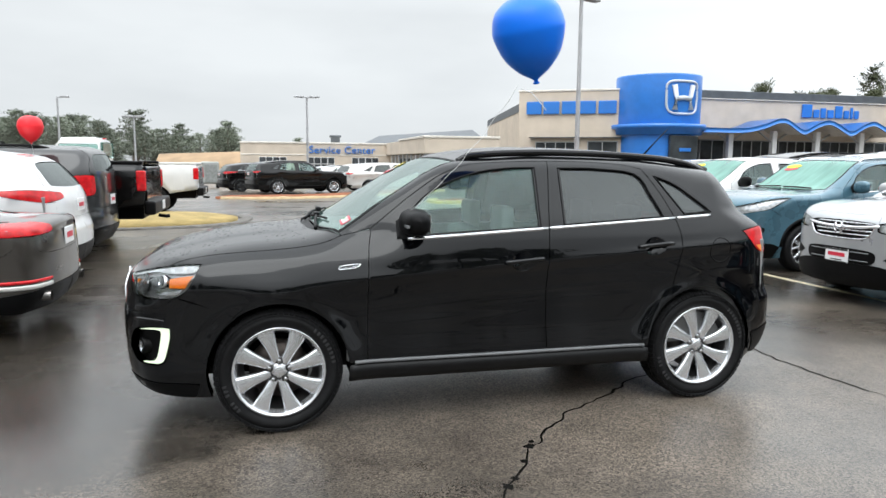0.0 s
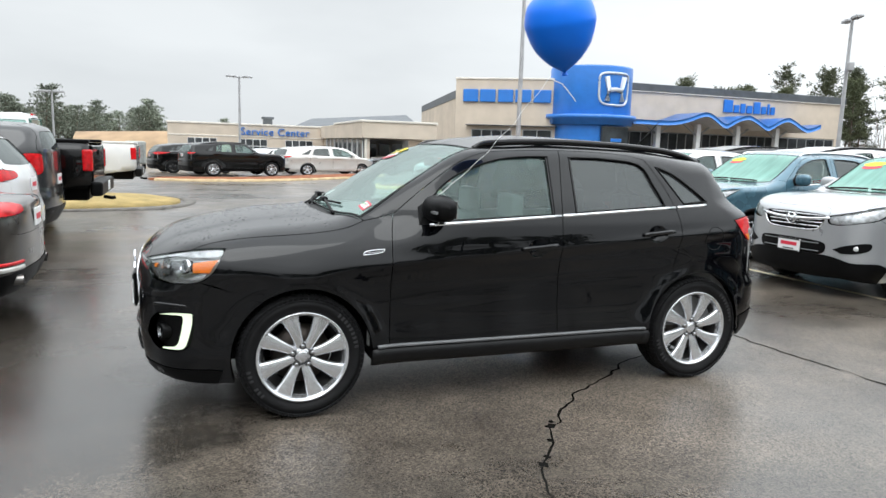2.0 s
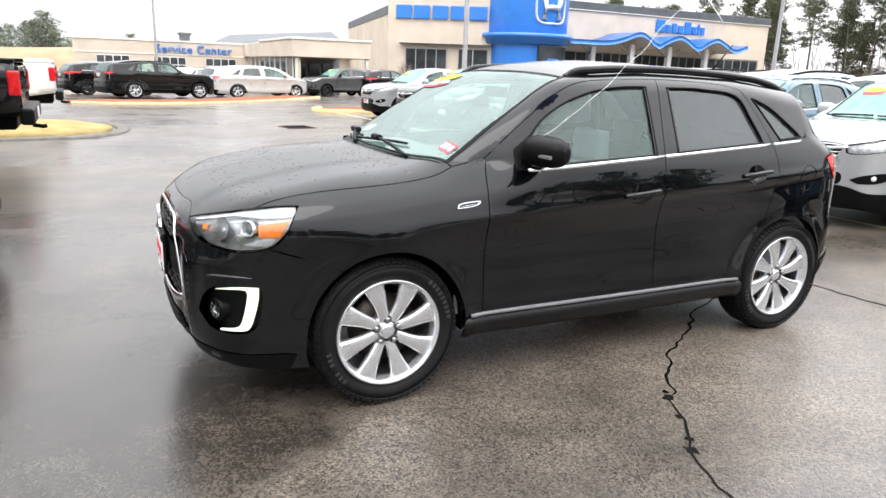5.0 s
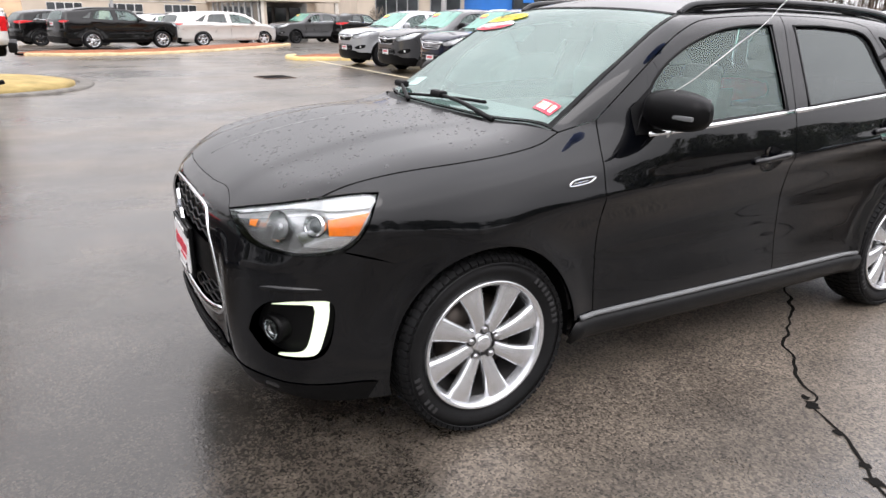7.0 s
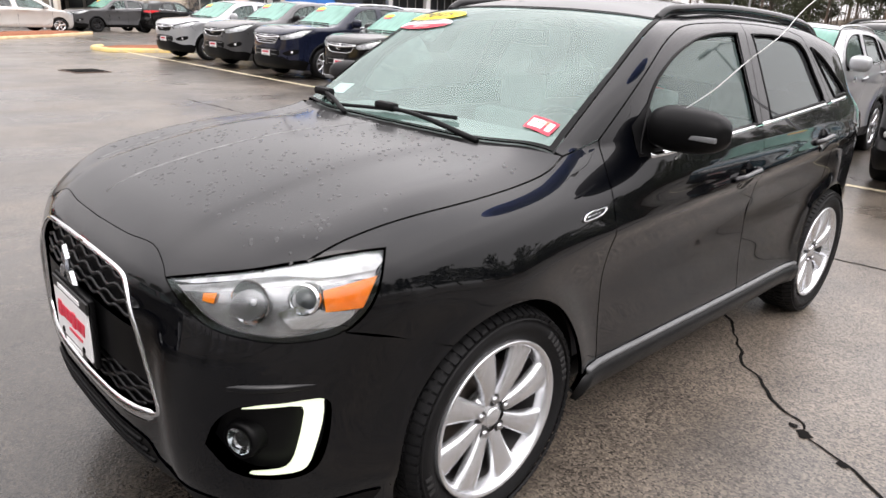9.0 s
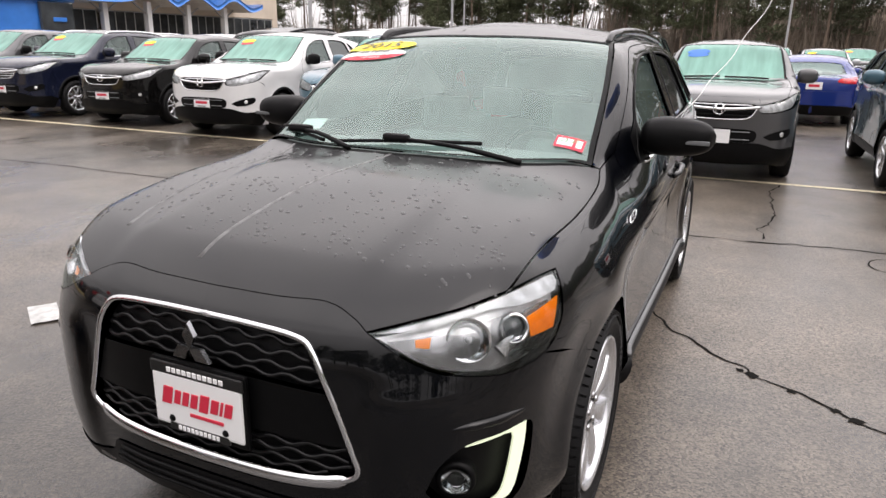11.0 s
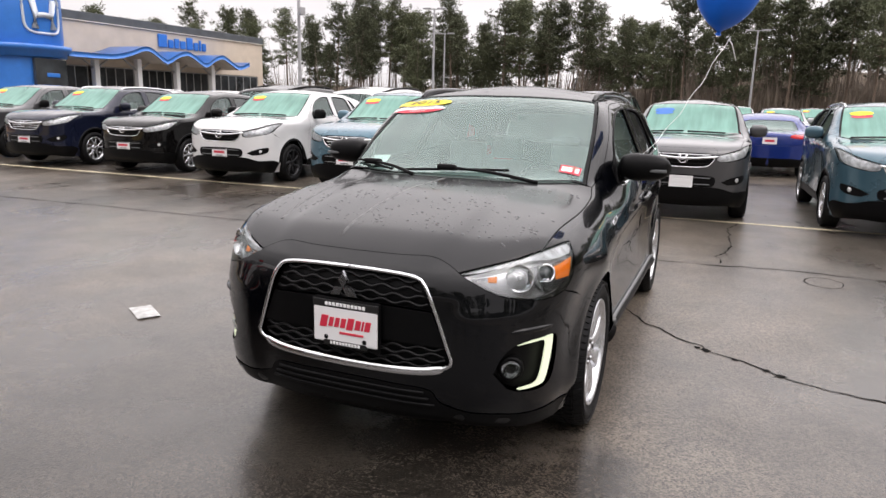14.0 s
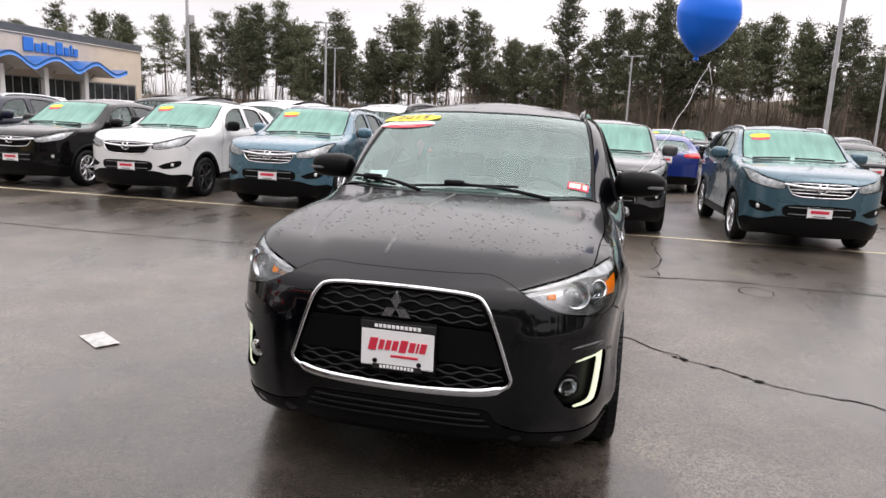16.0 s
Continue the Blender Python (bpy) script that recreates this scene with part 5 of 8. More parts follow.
BZ = -0.9
svc = tagged(new("service_building"), "single-storey beige stucco garage building with blue lettering and roller doors", "building")
wall_block("wall", -3.6, 9.3, 53.5, 75.0, BZ, 2.84, svc)
part("band", box_bm(12.9, 0.05, 0.1, (2.85, 53.485, 1.95), 0.01, 1), STUCCO_CAP, svc)
for x0, x1 in ((-2.15, 0.05), (1.7, 3.95), (5.4, 7.65)):
    d = part("roller_door", box_bm(x1 - x0, 0.06, 2.6, ((x0 + x1) / 2, 53.47, 0.45), 0.01, 1), PLATE_WHITE, svc, "white sectional garage door with glazed rows")
    for j in range(4):
        for i in range(4):
            w = (x1 - x0) / 4
            part("pane", box_bm(w - 0.06, 0.03, 0.49, (x0 + w * (i + 0.5), 53.435, 1.48 - 0.55 * j), 0.005, 1), SHOP_GLASS, d)
text_mesh("Service Center", 0.86, 0.12, SIGN_BLUE, "sign_lettering", svc, Matrix.Translation((4.6, 53.4, 2.08)) @ Matrix.Diagonal((1.02, 1, 1, 1)), 1.03)
part("roof_unit", box_bm(0.75, 0.8, 0.5, (4.35, 57, 3.3), 0.05, 1), GREY_METAL, svc)
part("roof_unit", box_bm(1.0, 0.9, 0.2, (4.35, 57, 3.6), 0.05, 1), GREY_METAL, svc)

dealer = tagged(new("dealership_building"), "beige stucco showroom with blue entrance drum and wavy canopy", "building")
# entry porch
EY = 38.5
wall_block("porch_fascia", 8.3, 13.3, EY, EY + 9, 2.0, 3.0, dealer)
wall_block("wall", 8.6, 9.0, 50.0, 53.6, BZ, 2.9, dealer, None, False)
part("porch_side_wall", box_bm(0.25, 14.5, 3.7, (8.75, 46.0, 1.0), 0.02, 1), STUCCO, dealer)
part("porch_fascia", box_bm(0.5, 5.9, 1.0, (8.56, 50.5, 2.49), 0.02, 1), STUCCO, dealer)
win = part("porch_glazing", box_bm(0.06, 13.0, 2.4, (8.59, 45.6, 0.75)), SHOP_GLASS, dealer)
for i in range(9):
    part("mullion", box_bm(0.1, 0.1, 2.5, (8.55, 39.3 + 1.58 * i, 0.75), 0.01, 1), PLATE_WHITE, win)
part("porch_back_wall", box_bm(4.6, 0.2, 3.6, (11.2, EY + 7, 0.6), 0.02, 1), INSIDE_DARK, dealer)
for x in (9.6, 10.6, 11.6, 12.6):
    part("porch_window", box_bm(0.8, 0.08, 2.2, (x, EY + 6.85, 0.6), 0.02, 1), SHOP_GLASS, dealer)
part("porch_post", box_bm(0.16, 0.16, 3.4, (8.6, EY + 0.2, 0.6), 0.01, 1), STUCCO_CAP, dealer)
part("porch_post", box_bm(0.2, 0.2, 3.4, (13.1, EY + 0.2, 0.6), 0.01, 1), STUCCO_CAP, dealer)
# left wing: a turned block
ang = math.atan2(41.3 - 45.4, 23.9 - 17.2)
wing = new("wing", None)
wing.parent = dealer
wing.matrix_basis = Matrix.Translation((17.2, 45.4, 0)) @ Matrix.Rotation(ang, 4, "Z")
WL = math.hypot(6.7, 4.1)
wall_block("wall", 0, WL, 0, 18, BZ, 6.75, wing)
for i, (x, w) in enumerate(((0.35, 1.15), (1.62, 1.2), (3.0, 1.15), (4.3, 1.2), (5.68, 1.3))):
    # plain blue sign blocks stand for the maker's name
    slab("sign_block", w, 0.95, 0.16, (x + w / 2 + 0.25, -0.1, 5.55), SIGN_BLUE, wing, 0.06)
window_bay(wing, 1.3, 4.4, -0.03, 0.2, 3.05, 4)
window_bay(wing, 5.2, 7.4, -0.03, 0.2, 3.1, 2)
part("window_hood", box_bm(6.8, 0.5, 0.06, (4.3, -0.25, 3.35), 0.01, 1), GREY_METAL, wing)
part("wing_side", box_bm(0.4, 31, 6.6, (19.4, 60.0, 2.5), 0.02, 1), STUCCO, dealer, "", Matrix.Translation((20.0, 45.4, 0)) @ Matrix.Rotation(radians(-11.5), 4, "Z") @ Matrix.Translation((-20.9, -44.8, 0)))
part("roof_fascia", box_bm(0.5, 30, 0.7, (19.4, 60.2, 6.1), 0.02, 1), GREY_METAL, dealer, "", Matrix.Translation((20.0, 45.4, 0)) @ Matrix.Rotation(radians(-11.5), 4, "Z") @ Matrix.Translation((-20.9, -44.8, 0)))
# far roofs
bm = bmesh.new()
for v in ((8.2, 74, 3.0), (25, 74, 3.0), (25, 84, 5.7), (12.5, 84, 4.7), (9.5, 90, 3.0), (25, 90, 3.0)):
    bm.verts.new(v)
bm.verts.ensure_lookup_table()
for q in ((0, 1, 2, 3), (0, 3, 4), (3, 2, 5, 4), (1, 5, 2), (0, 4, 5, 1)):
    bm.faces.new([bm.verts[i] for i in q])
part("rear_roof", bm, GREY_METAL, dealer)
part("rear_wall", box_bm(17, 10, 4.2, (17, 80, 1.0), 0.05, 1), STUCCO, dealer)
# drum
DX, DY, DR = 26.5, 41.3, 3.0
v, f = revolve([(0, 7.7), (DR, 7.7), (DR + 0.02, 7.6), (DR + 0.02, 4.2), (DR - 0.02, 4.1)], 64, "z")
drum = mesh_ob("entrance_drum", [(x + DX, y + DY, z) for x, y, z in v], f, SIGN_BLUE, dealer, "curved blue entrance sign drum", None, True)
v, f = revolve([(DR - 0.02, 4.25), (DR + 0.45, 4.25), (DR + 0.45, 3.98), (DR + 0.2, 3.9), (DR + 0.15, 3.55), (DR - 0.2, 3.5)], 64, "z")
mesh_ob("drum_ring", [(x + DX, y + DY, z) for x, y, z in v], f, SIGN_BLUE, drum)
v, f = revolve([(DR - 0.2, 3.55), (DR - 0.2, BZ)], 64, "z")
mesh_ob("drum_wall", [(x + DX, y + DY, z) for x, y, z in v], f, SIGN_BLUE, drum)
door = part("entrance_door", box_bm(2.2, 0.3, 3.4, (DX + 0.35, DY - DR + 0.05, 1.75), 0.05, 1), SHOP_GLASS, drum)
part("door_sign", box_bm(0.9, 0.06, 0.25, (DX + 0.4, DY - DR - 0.14, 2.45), 0.02, 1), SIGN_BLUE, door)
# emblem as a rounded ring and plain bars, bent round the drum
def on_drum(x, z, off=0.06):
    a = x / DR
    return (DX + (DR + off) * math.sin(a), DY - (DR + off) * math.cos(a), z)
cx, cz, hw, hh = 0.15, 6.05, 1.35, 1.12
loop = []
for i in range(48):
    t = 2 * math.pi * i / 48
    c, s = math.cos(t), math.sin(t)
    k = 0.92 + 0.08 * s
    loop.append(on_drum(cx + hw * k * np.sign(c) * abs(c) ** 0.42, cz + hh * np.sign(s) * abs(s) ** 0.42))
mesh_ob("emblem_ring", *tube(loop, 0.085, 8, True), SIGN_LIGHT, drum)
for s in (-1, 1):
    mesh_ob("emblem_bar", *tube([on_drum(cx + s * 0.72, cz + 0.85, 0.08), on_drum(cx + s * 0.56, cz + 0.1, 0.08), on_drum(cx + s * 0.62, cz - 0.85, 0.08)], [0.2, 0.17, 0.22], 8), SIGN_LIGHT, drum)
mesh_ob("emblem_bar", *tube([on_drum(cx - 0.5, cz - 0.08, 0.08), on_drum(cx, cz - 0.02, 0.08), on_drum(cx + 0.5, cz - 0.08, 0.08)], 0.17, 8), SIGN_LIGHT, drum)
# showroom
wall_block("showroom_wall", 28.5, 54.4, 43.0, 75, 3.4, 6.5, dealer, None, False)
wall_block("showroom_plinth", 28.5, 54.4, 43.0, 75, BZ, 0.6, dealer, None, False)
wall_block("showroom_end", 53.6, 54.4, 43.0, 75, 0.6, 3.4, dealer, None, False)
part("roof_fascia", box_bm(26.1, 32.2, 0.62, (41.5, 59.05, 6.86), 0.02, 1), GREY_METAL, dealer)
part("fascia_trim", box_bm(26.2, 0.1, 0.06, (41.45, 42.92, 6.53), 0.01, 1), STUCCO_CAP, dealer)
for x0, x1, n in ((29.2, 33.6, 4), (34.3, 37.9, 4), (38.6, 42.0, 4), (42.7, 46.4, 4), (47.0, 53.5, 6)):
    window_bay(dealer, x0, x1, 43.05, 0.6, 3.38, n)
part("showroom_inside", box_bm(25.0, 0.2, 4, (41.4, 50, 1.5)), INSIDE_DARK, dealer)
# signs: capital blocks and smaller blocks in place of the dealer's name
x = 40.55
for w, hgt in ((0.95, 1.05), (0.55, 0.66), (0.5, 0.8), (0.6, 0.66), (0.7, 1.0), (0.5, 0.66), (0.22, 0.9), (0.45, 0.66)):
    slab("sign_block", w, hgt, 0.14, (x + w / 2, 42.9, 5.28 + hgt / 2), SIGN_BLUE, dealer, 0.08)
    x += w + 0.16
# wavy canopy
CY0, CY1 = 39.6, 42.9
wave = smooth_line([(29.3, 4.12), (32.0, 4.12), (33.3, 4.2), (34.6, 4.5), (35.7, 4.88), (36.5, 4.85), (37.6, 4.25), (38.2, 4.12), (39.2, 4.6), (40.2, 4.86), (41.0, 4.65), (42.0, 4.15), (42.6, 4.12), (43.5, 4.6), (44.4, 4.86), (45.2, 4.6), (46.2, 4.15), (46.9, 4.1), (48.0, 4.45)], 4)
v, f = [], []
for x, z in wave:
    v += [(x, CY0, z), (x, CY1, z), (x, CY1, z - 0.34), (x, CY0, z - 0.34)]
for i in range(len(wave) - 1):
    a, b = 4 * i, 4 * i + 4
    f += [(a, b, b + 1, a + 1), (a + 3, a, b + 0, b + 3)[::1], (a + 2, a + 1, b + 1, b + 2), (a + 3, a + 2, b + 2, b + 3)]
f += [(0, 1, 2, 3), tuple(len(v) - 4 + k for k in (3, 2, 1, 0))]
canopy = mesh_ob("canopy", v, f, SIGN_BLUE, dealer, "wavy blue entrance canopy", None, True)
sv, sf = [], []
for x, z in wave:
    sv += [(x, CY0 + 0.06, z - 0.36), (x, CY1, z - 0.36)]
sf = [(2 * i, 2 * i + 1, 2 * i + 3, 2 * i + 2) for i in range(len(wave) - 1)]
mesh_ob("soffit", sv, sf, STUCCO_CAP, canopy)
for x in (32.7, 36.6, 40.6, 44.8):
    col = part("column", box_bm(0.42, 0.42, 5.1, (x, 41.2, 1.5), 0.03, 1), PLATE_WHITE, canopy)
    for s in (-1, 1):
        mesh_ob("strut", *tube([(x + s * 0.15, 41.2, 3.2), (x + s * 1.4, 41.2, 4.0)], 0.07, 6), FRAME_GREY, col)

# ---------------------------------------------------------------- lot: islands, lines, cracks
MULCH = mat("red_bark_mulch", (0.30, 0.10, 0.035), 0.9, color2=(0.16, 0.05, 0.02), scale=14, bump=1.0, bscale=50)
GRASS = mat("dry_winter_grass", (0.40, 0.29, 0.115), 0.95, color2=(0.24, 0.185, 0.07), scale=3, bump=1.0, bscale=60)
YELLOW_KERB = mat("yellow_kerb_paint", (0.72, 0.52, 0.16), 0.6, color2=(0.45, 0.36, 0.2), scale=7)


def mound(name, outline, rise, material, label, lip=0.06, h=0.5, kind="structure", category="island"):
    """A low planted bed: flat rim and gently domed, uneven top."""
    o = np.array(smooth_line(outline, 6, True))
    v2, faces, rims = fill2d(o, [], h)
    d = away(o, v2)
    v = []
    for (x, y), k in zip(v2, d):
        v.append((x, y, ground_z(x, y) + lip + rise * (1 - math.exp(-k / 0.6)) + 0.03 * noise.noise((x * 2, y * 2, 0)) * min(1, k)))
    faces = [q if np.cross(v2[q[1]] - v2[q[0]], v2[q[2]] - v2[q[0]]) > 0 else tuple(reversed(q)) for q in map(tuple, faces)]
    n = len(v)
    r = rims[0]
    for i in r:
        v.append((v2[i][0], v2[i][1], ground_z(*v2[i]) - 0.05))
    for a in range(len(r)):
        b = (a + 1) % len(r)
        faces.append((r[a], n + a, n + b, r[b]))
    return tagged(mesh_ob(name, v, faces, material), label, category, kind=kind)


def kerb(name, pts, width, height, material, label, closed=False):
    """A rounded kerb along a line on the ground."""
    p = smooth_line([(x, y, 0) for x, y in pts], 8, closed)
    prof = [(-0.5, -0.1), (-0.46, 0.7), (-0.3, 1.0), (0.3, 1.0), (0.46, 0.7), (0.5, -0.1)]
    v, f = [], []
    n = len(p)
    for i, q in enumerate(p):
        a, b = p[max(i - 1, 0)], p[min(i + 1, n - 1)]
        d = Vector(b - a).normalized()
        s = Vector((-d.y, d.x, 0))
        for u, w in prof:
            jit = 0.02 * noise.noise((q[0] * 3, q[1] * 3, u * 5))
            v.append((q[0] + s.x * u * width, q[1] + s.y * u * width, ground_z(q[0], q[1]) + w * height + jit))
    k = len(prof)
    for i in range(n - 1):
        for j in range(k - 1):
            f.append((i * k + j, (i + 1) * k + j, (i + 1) * k + j + 1, i * k + j + 1))
    return tagged(mesh_ob(name, v, f, material), label, "kerb", kind="structure")


mound("grass_island", [(-16, 11.0), (-8, 11.1), (-3.6, 11.75), (-2.55, 12.45), (-2.2, 13.3), (-2.25, 14.1), (-2.7, 14.8), (-4, 15.1), (-8, 15.1), (-16, 15.1)], 0.16, GRASS, "island of dry yellow winter grass")
kerb("asphalt_berm", [(-16, 10.8), (-8, 10.9), (-3.5, 11.5), (-2.35, 12.2), (-1.98, 13.3), (-2.05, 14.3), (-2.6, 15.05), (-4, 15.3), (-8, 15.3)], 0.30, 0.045, TAR, "rough dark asphalt berm round the grass")
mound("mulch_bed", [(-3.3, 23.5), (-1.5, 23.3), (1.0, 24.0), (4.2, 26.6), (7.0, 30.0), (7.2, 31.0), (6.0, 30.8), (3.0, 28.0), (0, 25.2), (-3.0, 24.6)], 0.1, MULCH, "bed of red bark mulch beside the drive")
kerb("concrete_kerb", [(-3.2, 23.3), (-1.4, 23.05), (1.0, 23.75), (4.3, 26.3), (7.2, 29.8), (7.5, 30.9)], 0.22, 0.09, mat("worn_kerb", (0.5, 0.38, 0.22), 0.8, var=0.25, scale=5), "worn low kerb in front of the mulch bed")
mound("mulch_bed", [(4.75, 19.8), (5.0, 19.6), (8.0, 19.5), (12, 19.6), (12, 21.4), (8, 21.4), (5.2, 21.3), (4.7, 20.6)], 0.1, MULCH, "bed of red bark mulch behind a yellow kerb")
kerb("yellow_kerb", [(12, 19.4), (8.0, 19.35), (5.2, 19.4), (4.6, 19.75), (4.5, 20.6), (4.9, 21.4)], 0.26, 0.11, YELLOW_KERB, "weathered yellow painted kerb")


def ribbon(name, pts, width, material, label, lift=0.004, wobble=0.0, category="marking", per=6):
    p = smooth_line([(x, y) for x, y in pts], per)
    v, f = [], []
    for i, q in enumerate(p):
        a, b = p[max(i - 1, 0)], p[min(i + 1, len(p) - 1)]
        d = (b - a) / max(np.linalg.norm(b - a), 1e-6)
        s = np.array((-d[1], d[0]))
        w = width * (1 + wobble * noise.noise((q[0] * 4, q[1] * 4, 7)) * 1.6)
        j = s * wobble * 0.05 * noise.noise((q[0] * 9, q[1] * 9, 3))
        for u in (-0.5, 0.5):
            r = q + s * u * w + j
            v.append((r[0], r[1], ground_z(*r) + lift))
    for i in range(len(p) - 1):
        f.append((2 * i, 2 * i + 2, 2 * i + 3, 2 * i + 1))
    f = [tuple(reversed(q)) for q in f]
    return tagged(mesh_ob(name, v, f, material), label, category, kind="structure")


ribbon("bay_line", [(4.98, 20.0), (5.08, 15.6), (5.16, 10.5), (5.28, 5.8), (5.36, 1.5), (5.46, -0.65), (5.6, -4.3), (5.85, -12)], 0.10, LINE_PAINT, "worn yellowish painted line along the parking bays", 0.004, 0.25)
CRACKS = [
    ([(1.75, -0.15), (1.43, -0.30), (1.08, -0.44), (0.89, -0.62), (0.60, -0.80), (0.42, -0.92), (0.16, -1.14), (0.02, -1.33), (-0.08, -1.44), (-0.18, -1.64), (-0.34, -1.82), (-0.40, -2.02), (-0.43, -2.2), (-0.55, -2.6), (-0.5, -3.4)], 0.022),
    ([(2.52, 0.8), (2.52, 0.17), (2.50, -0.37), (2.54, -0.87), (2.62, -1.41), (2.72, -2.13), (2.69, -2.8), (2.8, -5)], 0.028),
    ([(2.1, 9.0), (2.18, 7.55), (2.25, 6.31), (2.27, 5.08), (2.30, 4.46), (2.42, 2.5), (2.52, 0.8)], 0.030),
    ([(5.53, -1.57), (4.9, -1.45), (4.41, -1.46), (3.57, -1.48), (3.1, -1.36), (2.72, -1.42)], 0.024),
    ([(2.27, 5.08), (2.9, 4.7), (3.5, 4.9)], 0.014),
    ([(1.1, 13.0), (1.3, 10.0), (1.9, 7.9), (2.18, 7.55)], 0.008),
]
for pts, w in CRACKS:
    rough_pts = []
    fine_pts = smooth_line(pts, 7)
    for q in fine_pts:
        n1, n2 = noise.noise((q[0] * 6, q[1] * 6, 1)), noise.noise((q[0] * 6, q[1] * 6, 9))
        rough_pts.append((q[0] + 0.035 * n1, q[1] + 0.035 * n2))
    ribbon("pavement_crack", rough_pts, w * 0.62, CRACK, "jagged dark crack in the asphalt", 0.003, 0.6, "crack", 2)
# broken-out bits along the widest crack
rnd = random.Random(5)
for cx, cy, r in ((-0.03, -1.36, 0.028), (-0.13, -1.52, 0.02), (0.0, -1.3, 0.02), (-0.3, -1.77, 0.03), (-0.24, -1.7, 0.018)):
    pts = [(cx + r * rnd.uniform(0.6, 1.5) * math.cos(t), cy + r * rnd.uniform(0.6, 1.5) * math.sin(t), G + 0.0035) for t in np.linspace(0, 2 * math.pi, 10)[:-1]]
    tagged(mesh_ob("pothole", pts, [tuple(range(9))], CRACK), "small hole where a crack has broken out", "crack", kind="structure")
ring = [(2.33 + 0.2 * math.cos(t), -2.27 + 0.16 * math.sin(t)) for t in np.linspace(0, 2 * math.pi, 17)]
ribbon("pavement_crack", ring, 0.010, CRACK, "ring-shaped crack in the asphalt", 0.003, 0.4, "crack", 2)
grate = tagged(new("drain_grate"), "rusty rectangular iron drain grate set in asphalt", "drain")
grate.matrix_basis = Matrix.Translation((2.1, 13.9, ground_z(2.1, 13.9))) @ Matrix.Rotation(radians(10), 4, "Z")
part("frame", box_bm(0.75, 0.75, 0.02, (0, 0, 0.004)), mat("rusty_iron", (0.09, 0.055, 0.04), 0.7, var=0.4, scale=9), grate)
for i in range(8):
    part("grate_bar", box_bm(0.05, 0.66, 0.012, (-0.3 + 0.086 * i, 0, 0.018), 0.003, 1), CRACK, grate)
bm = bmesh.new()
bmesh.ops.create_grid(bm, x_segments=5, y_segments=4, size=0.5, matrix=Matrix.Diagonal((0.15, 0.30, 1, 1)))
for v in bm.verts:
    v.co.z = 0.006 + 0.01 * abs(noise.noise(v.co * 14))
tagged(part("paper_scrap", bm, mat("damp_paper", (0.42, 0.42, 0.41), 0.6, var=0.25, scale=18), None, "", Matrix.Translation((-1.03, 2.34, G)) @ Matrix.Rotation(radians(-32), 4, "Z")), "crumpled white scrap of paper lying on asphalt", "litter")

# ---------------------------------------------------------------- street lamps
POLE = mat("galvanised_pole", (0.42, 0.42, 0.43), 0.5, metal=0.4, var=0.1, scale=4)


def lamp_post(x, y, h, heads, r=0.09, arm=0.9, turn=0, wide=False):
    post = tagged(new("street_lamp"), "tall grey metal parking lot lamp post", "street lamp", "lot lamps")
    post.matrix_basis = Matrix.Translation((x, y, ground_z(x, y))) @ Matrix.Rotation(radians(turn), 4, "Z")
    part("base", cyl_bm(0.28, 0.28, 0.7, Matrix.Translation((0, 0, 0.35)), 20), CONCRETE, post)
    part("pole", cyl_bm(r * 1.25, r * 0.8, h, Matrix.Translation((0, 0, h / 2)), 16), POLE, post, "", None, 40)
    for s in heads:
        a = part("arm", box_bm(arm, 0.07, 0.07, (s * arm / 2, 0, h - 0.05), 0.01, 1), POLE, post)
        part("lamp_head", box_bm(0.72, 0.34, 0.13, (s * (arm + 0.1), 0, h + 0.0), 0.04, 2), POLE, a)
    return post


lamp_post(10.6, 20.9, 7.9, (-1, 1), 0.085, 0.45, 20)
lp = lamp_post(27.3, 20.2, 8.1, (-1, 1), 0.085, 0.45, 60)
part("flood_lamp", box_bm(0.35, 0.3, 0.4, (-0.32, 0, 5.9), 0.05, 2), POLE, lp)
lamp_post(49.5, 22.1, 8.9, (-1, 1), 0.09, 0.5, 100)
lamp_post(75, -2.8, 9.4, (-1, 1), 0.10, 0.7, 95)
lamp_post(22.5, -8.3, 9.5, (-1, 1), 0.075, 0.5, 60)
lamp_post(66, 28.0, 8.6, (-1, 1), 0.08, 0.6, 100)
lamp_post(58, -22, 8.4, (-1, 1), 0.10, 0.7, 100)
lamp_post(1.4, 47, 6.6, (-1, 1), 0.08, 0.45, 0)
lamp_post(-10.5, 48, 5.0, (-1, 1), 0.07, 0.3, 0)
lamp_post(-26, 50, 9.2, (-1, 1), 0.12, 0.5, 20)
lamp_post(-19, 62, 7.4, (1,), 0.09, 0.5, 0)

# ---------------------------------------------------------------- trees
BARK = mat("pine_bark", (0.16, 0.12, 0.09), 0.95, var=0.35, scale=3, bump=0.8, bscale=14)
TWIG = mat("bare_twigs", (0.22, 0.18, 0.145), 0.95, var=0.35, scale=0.3)


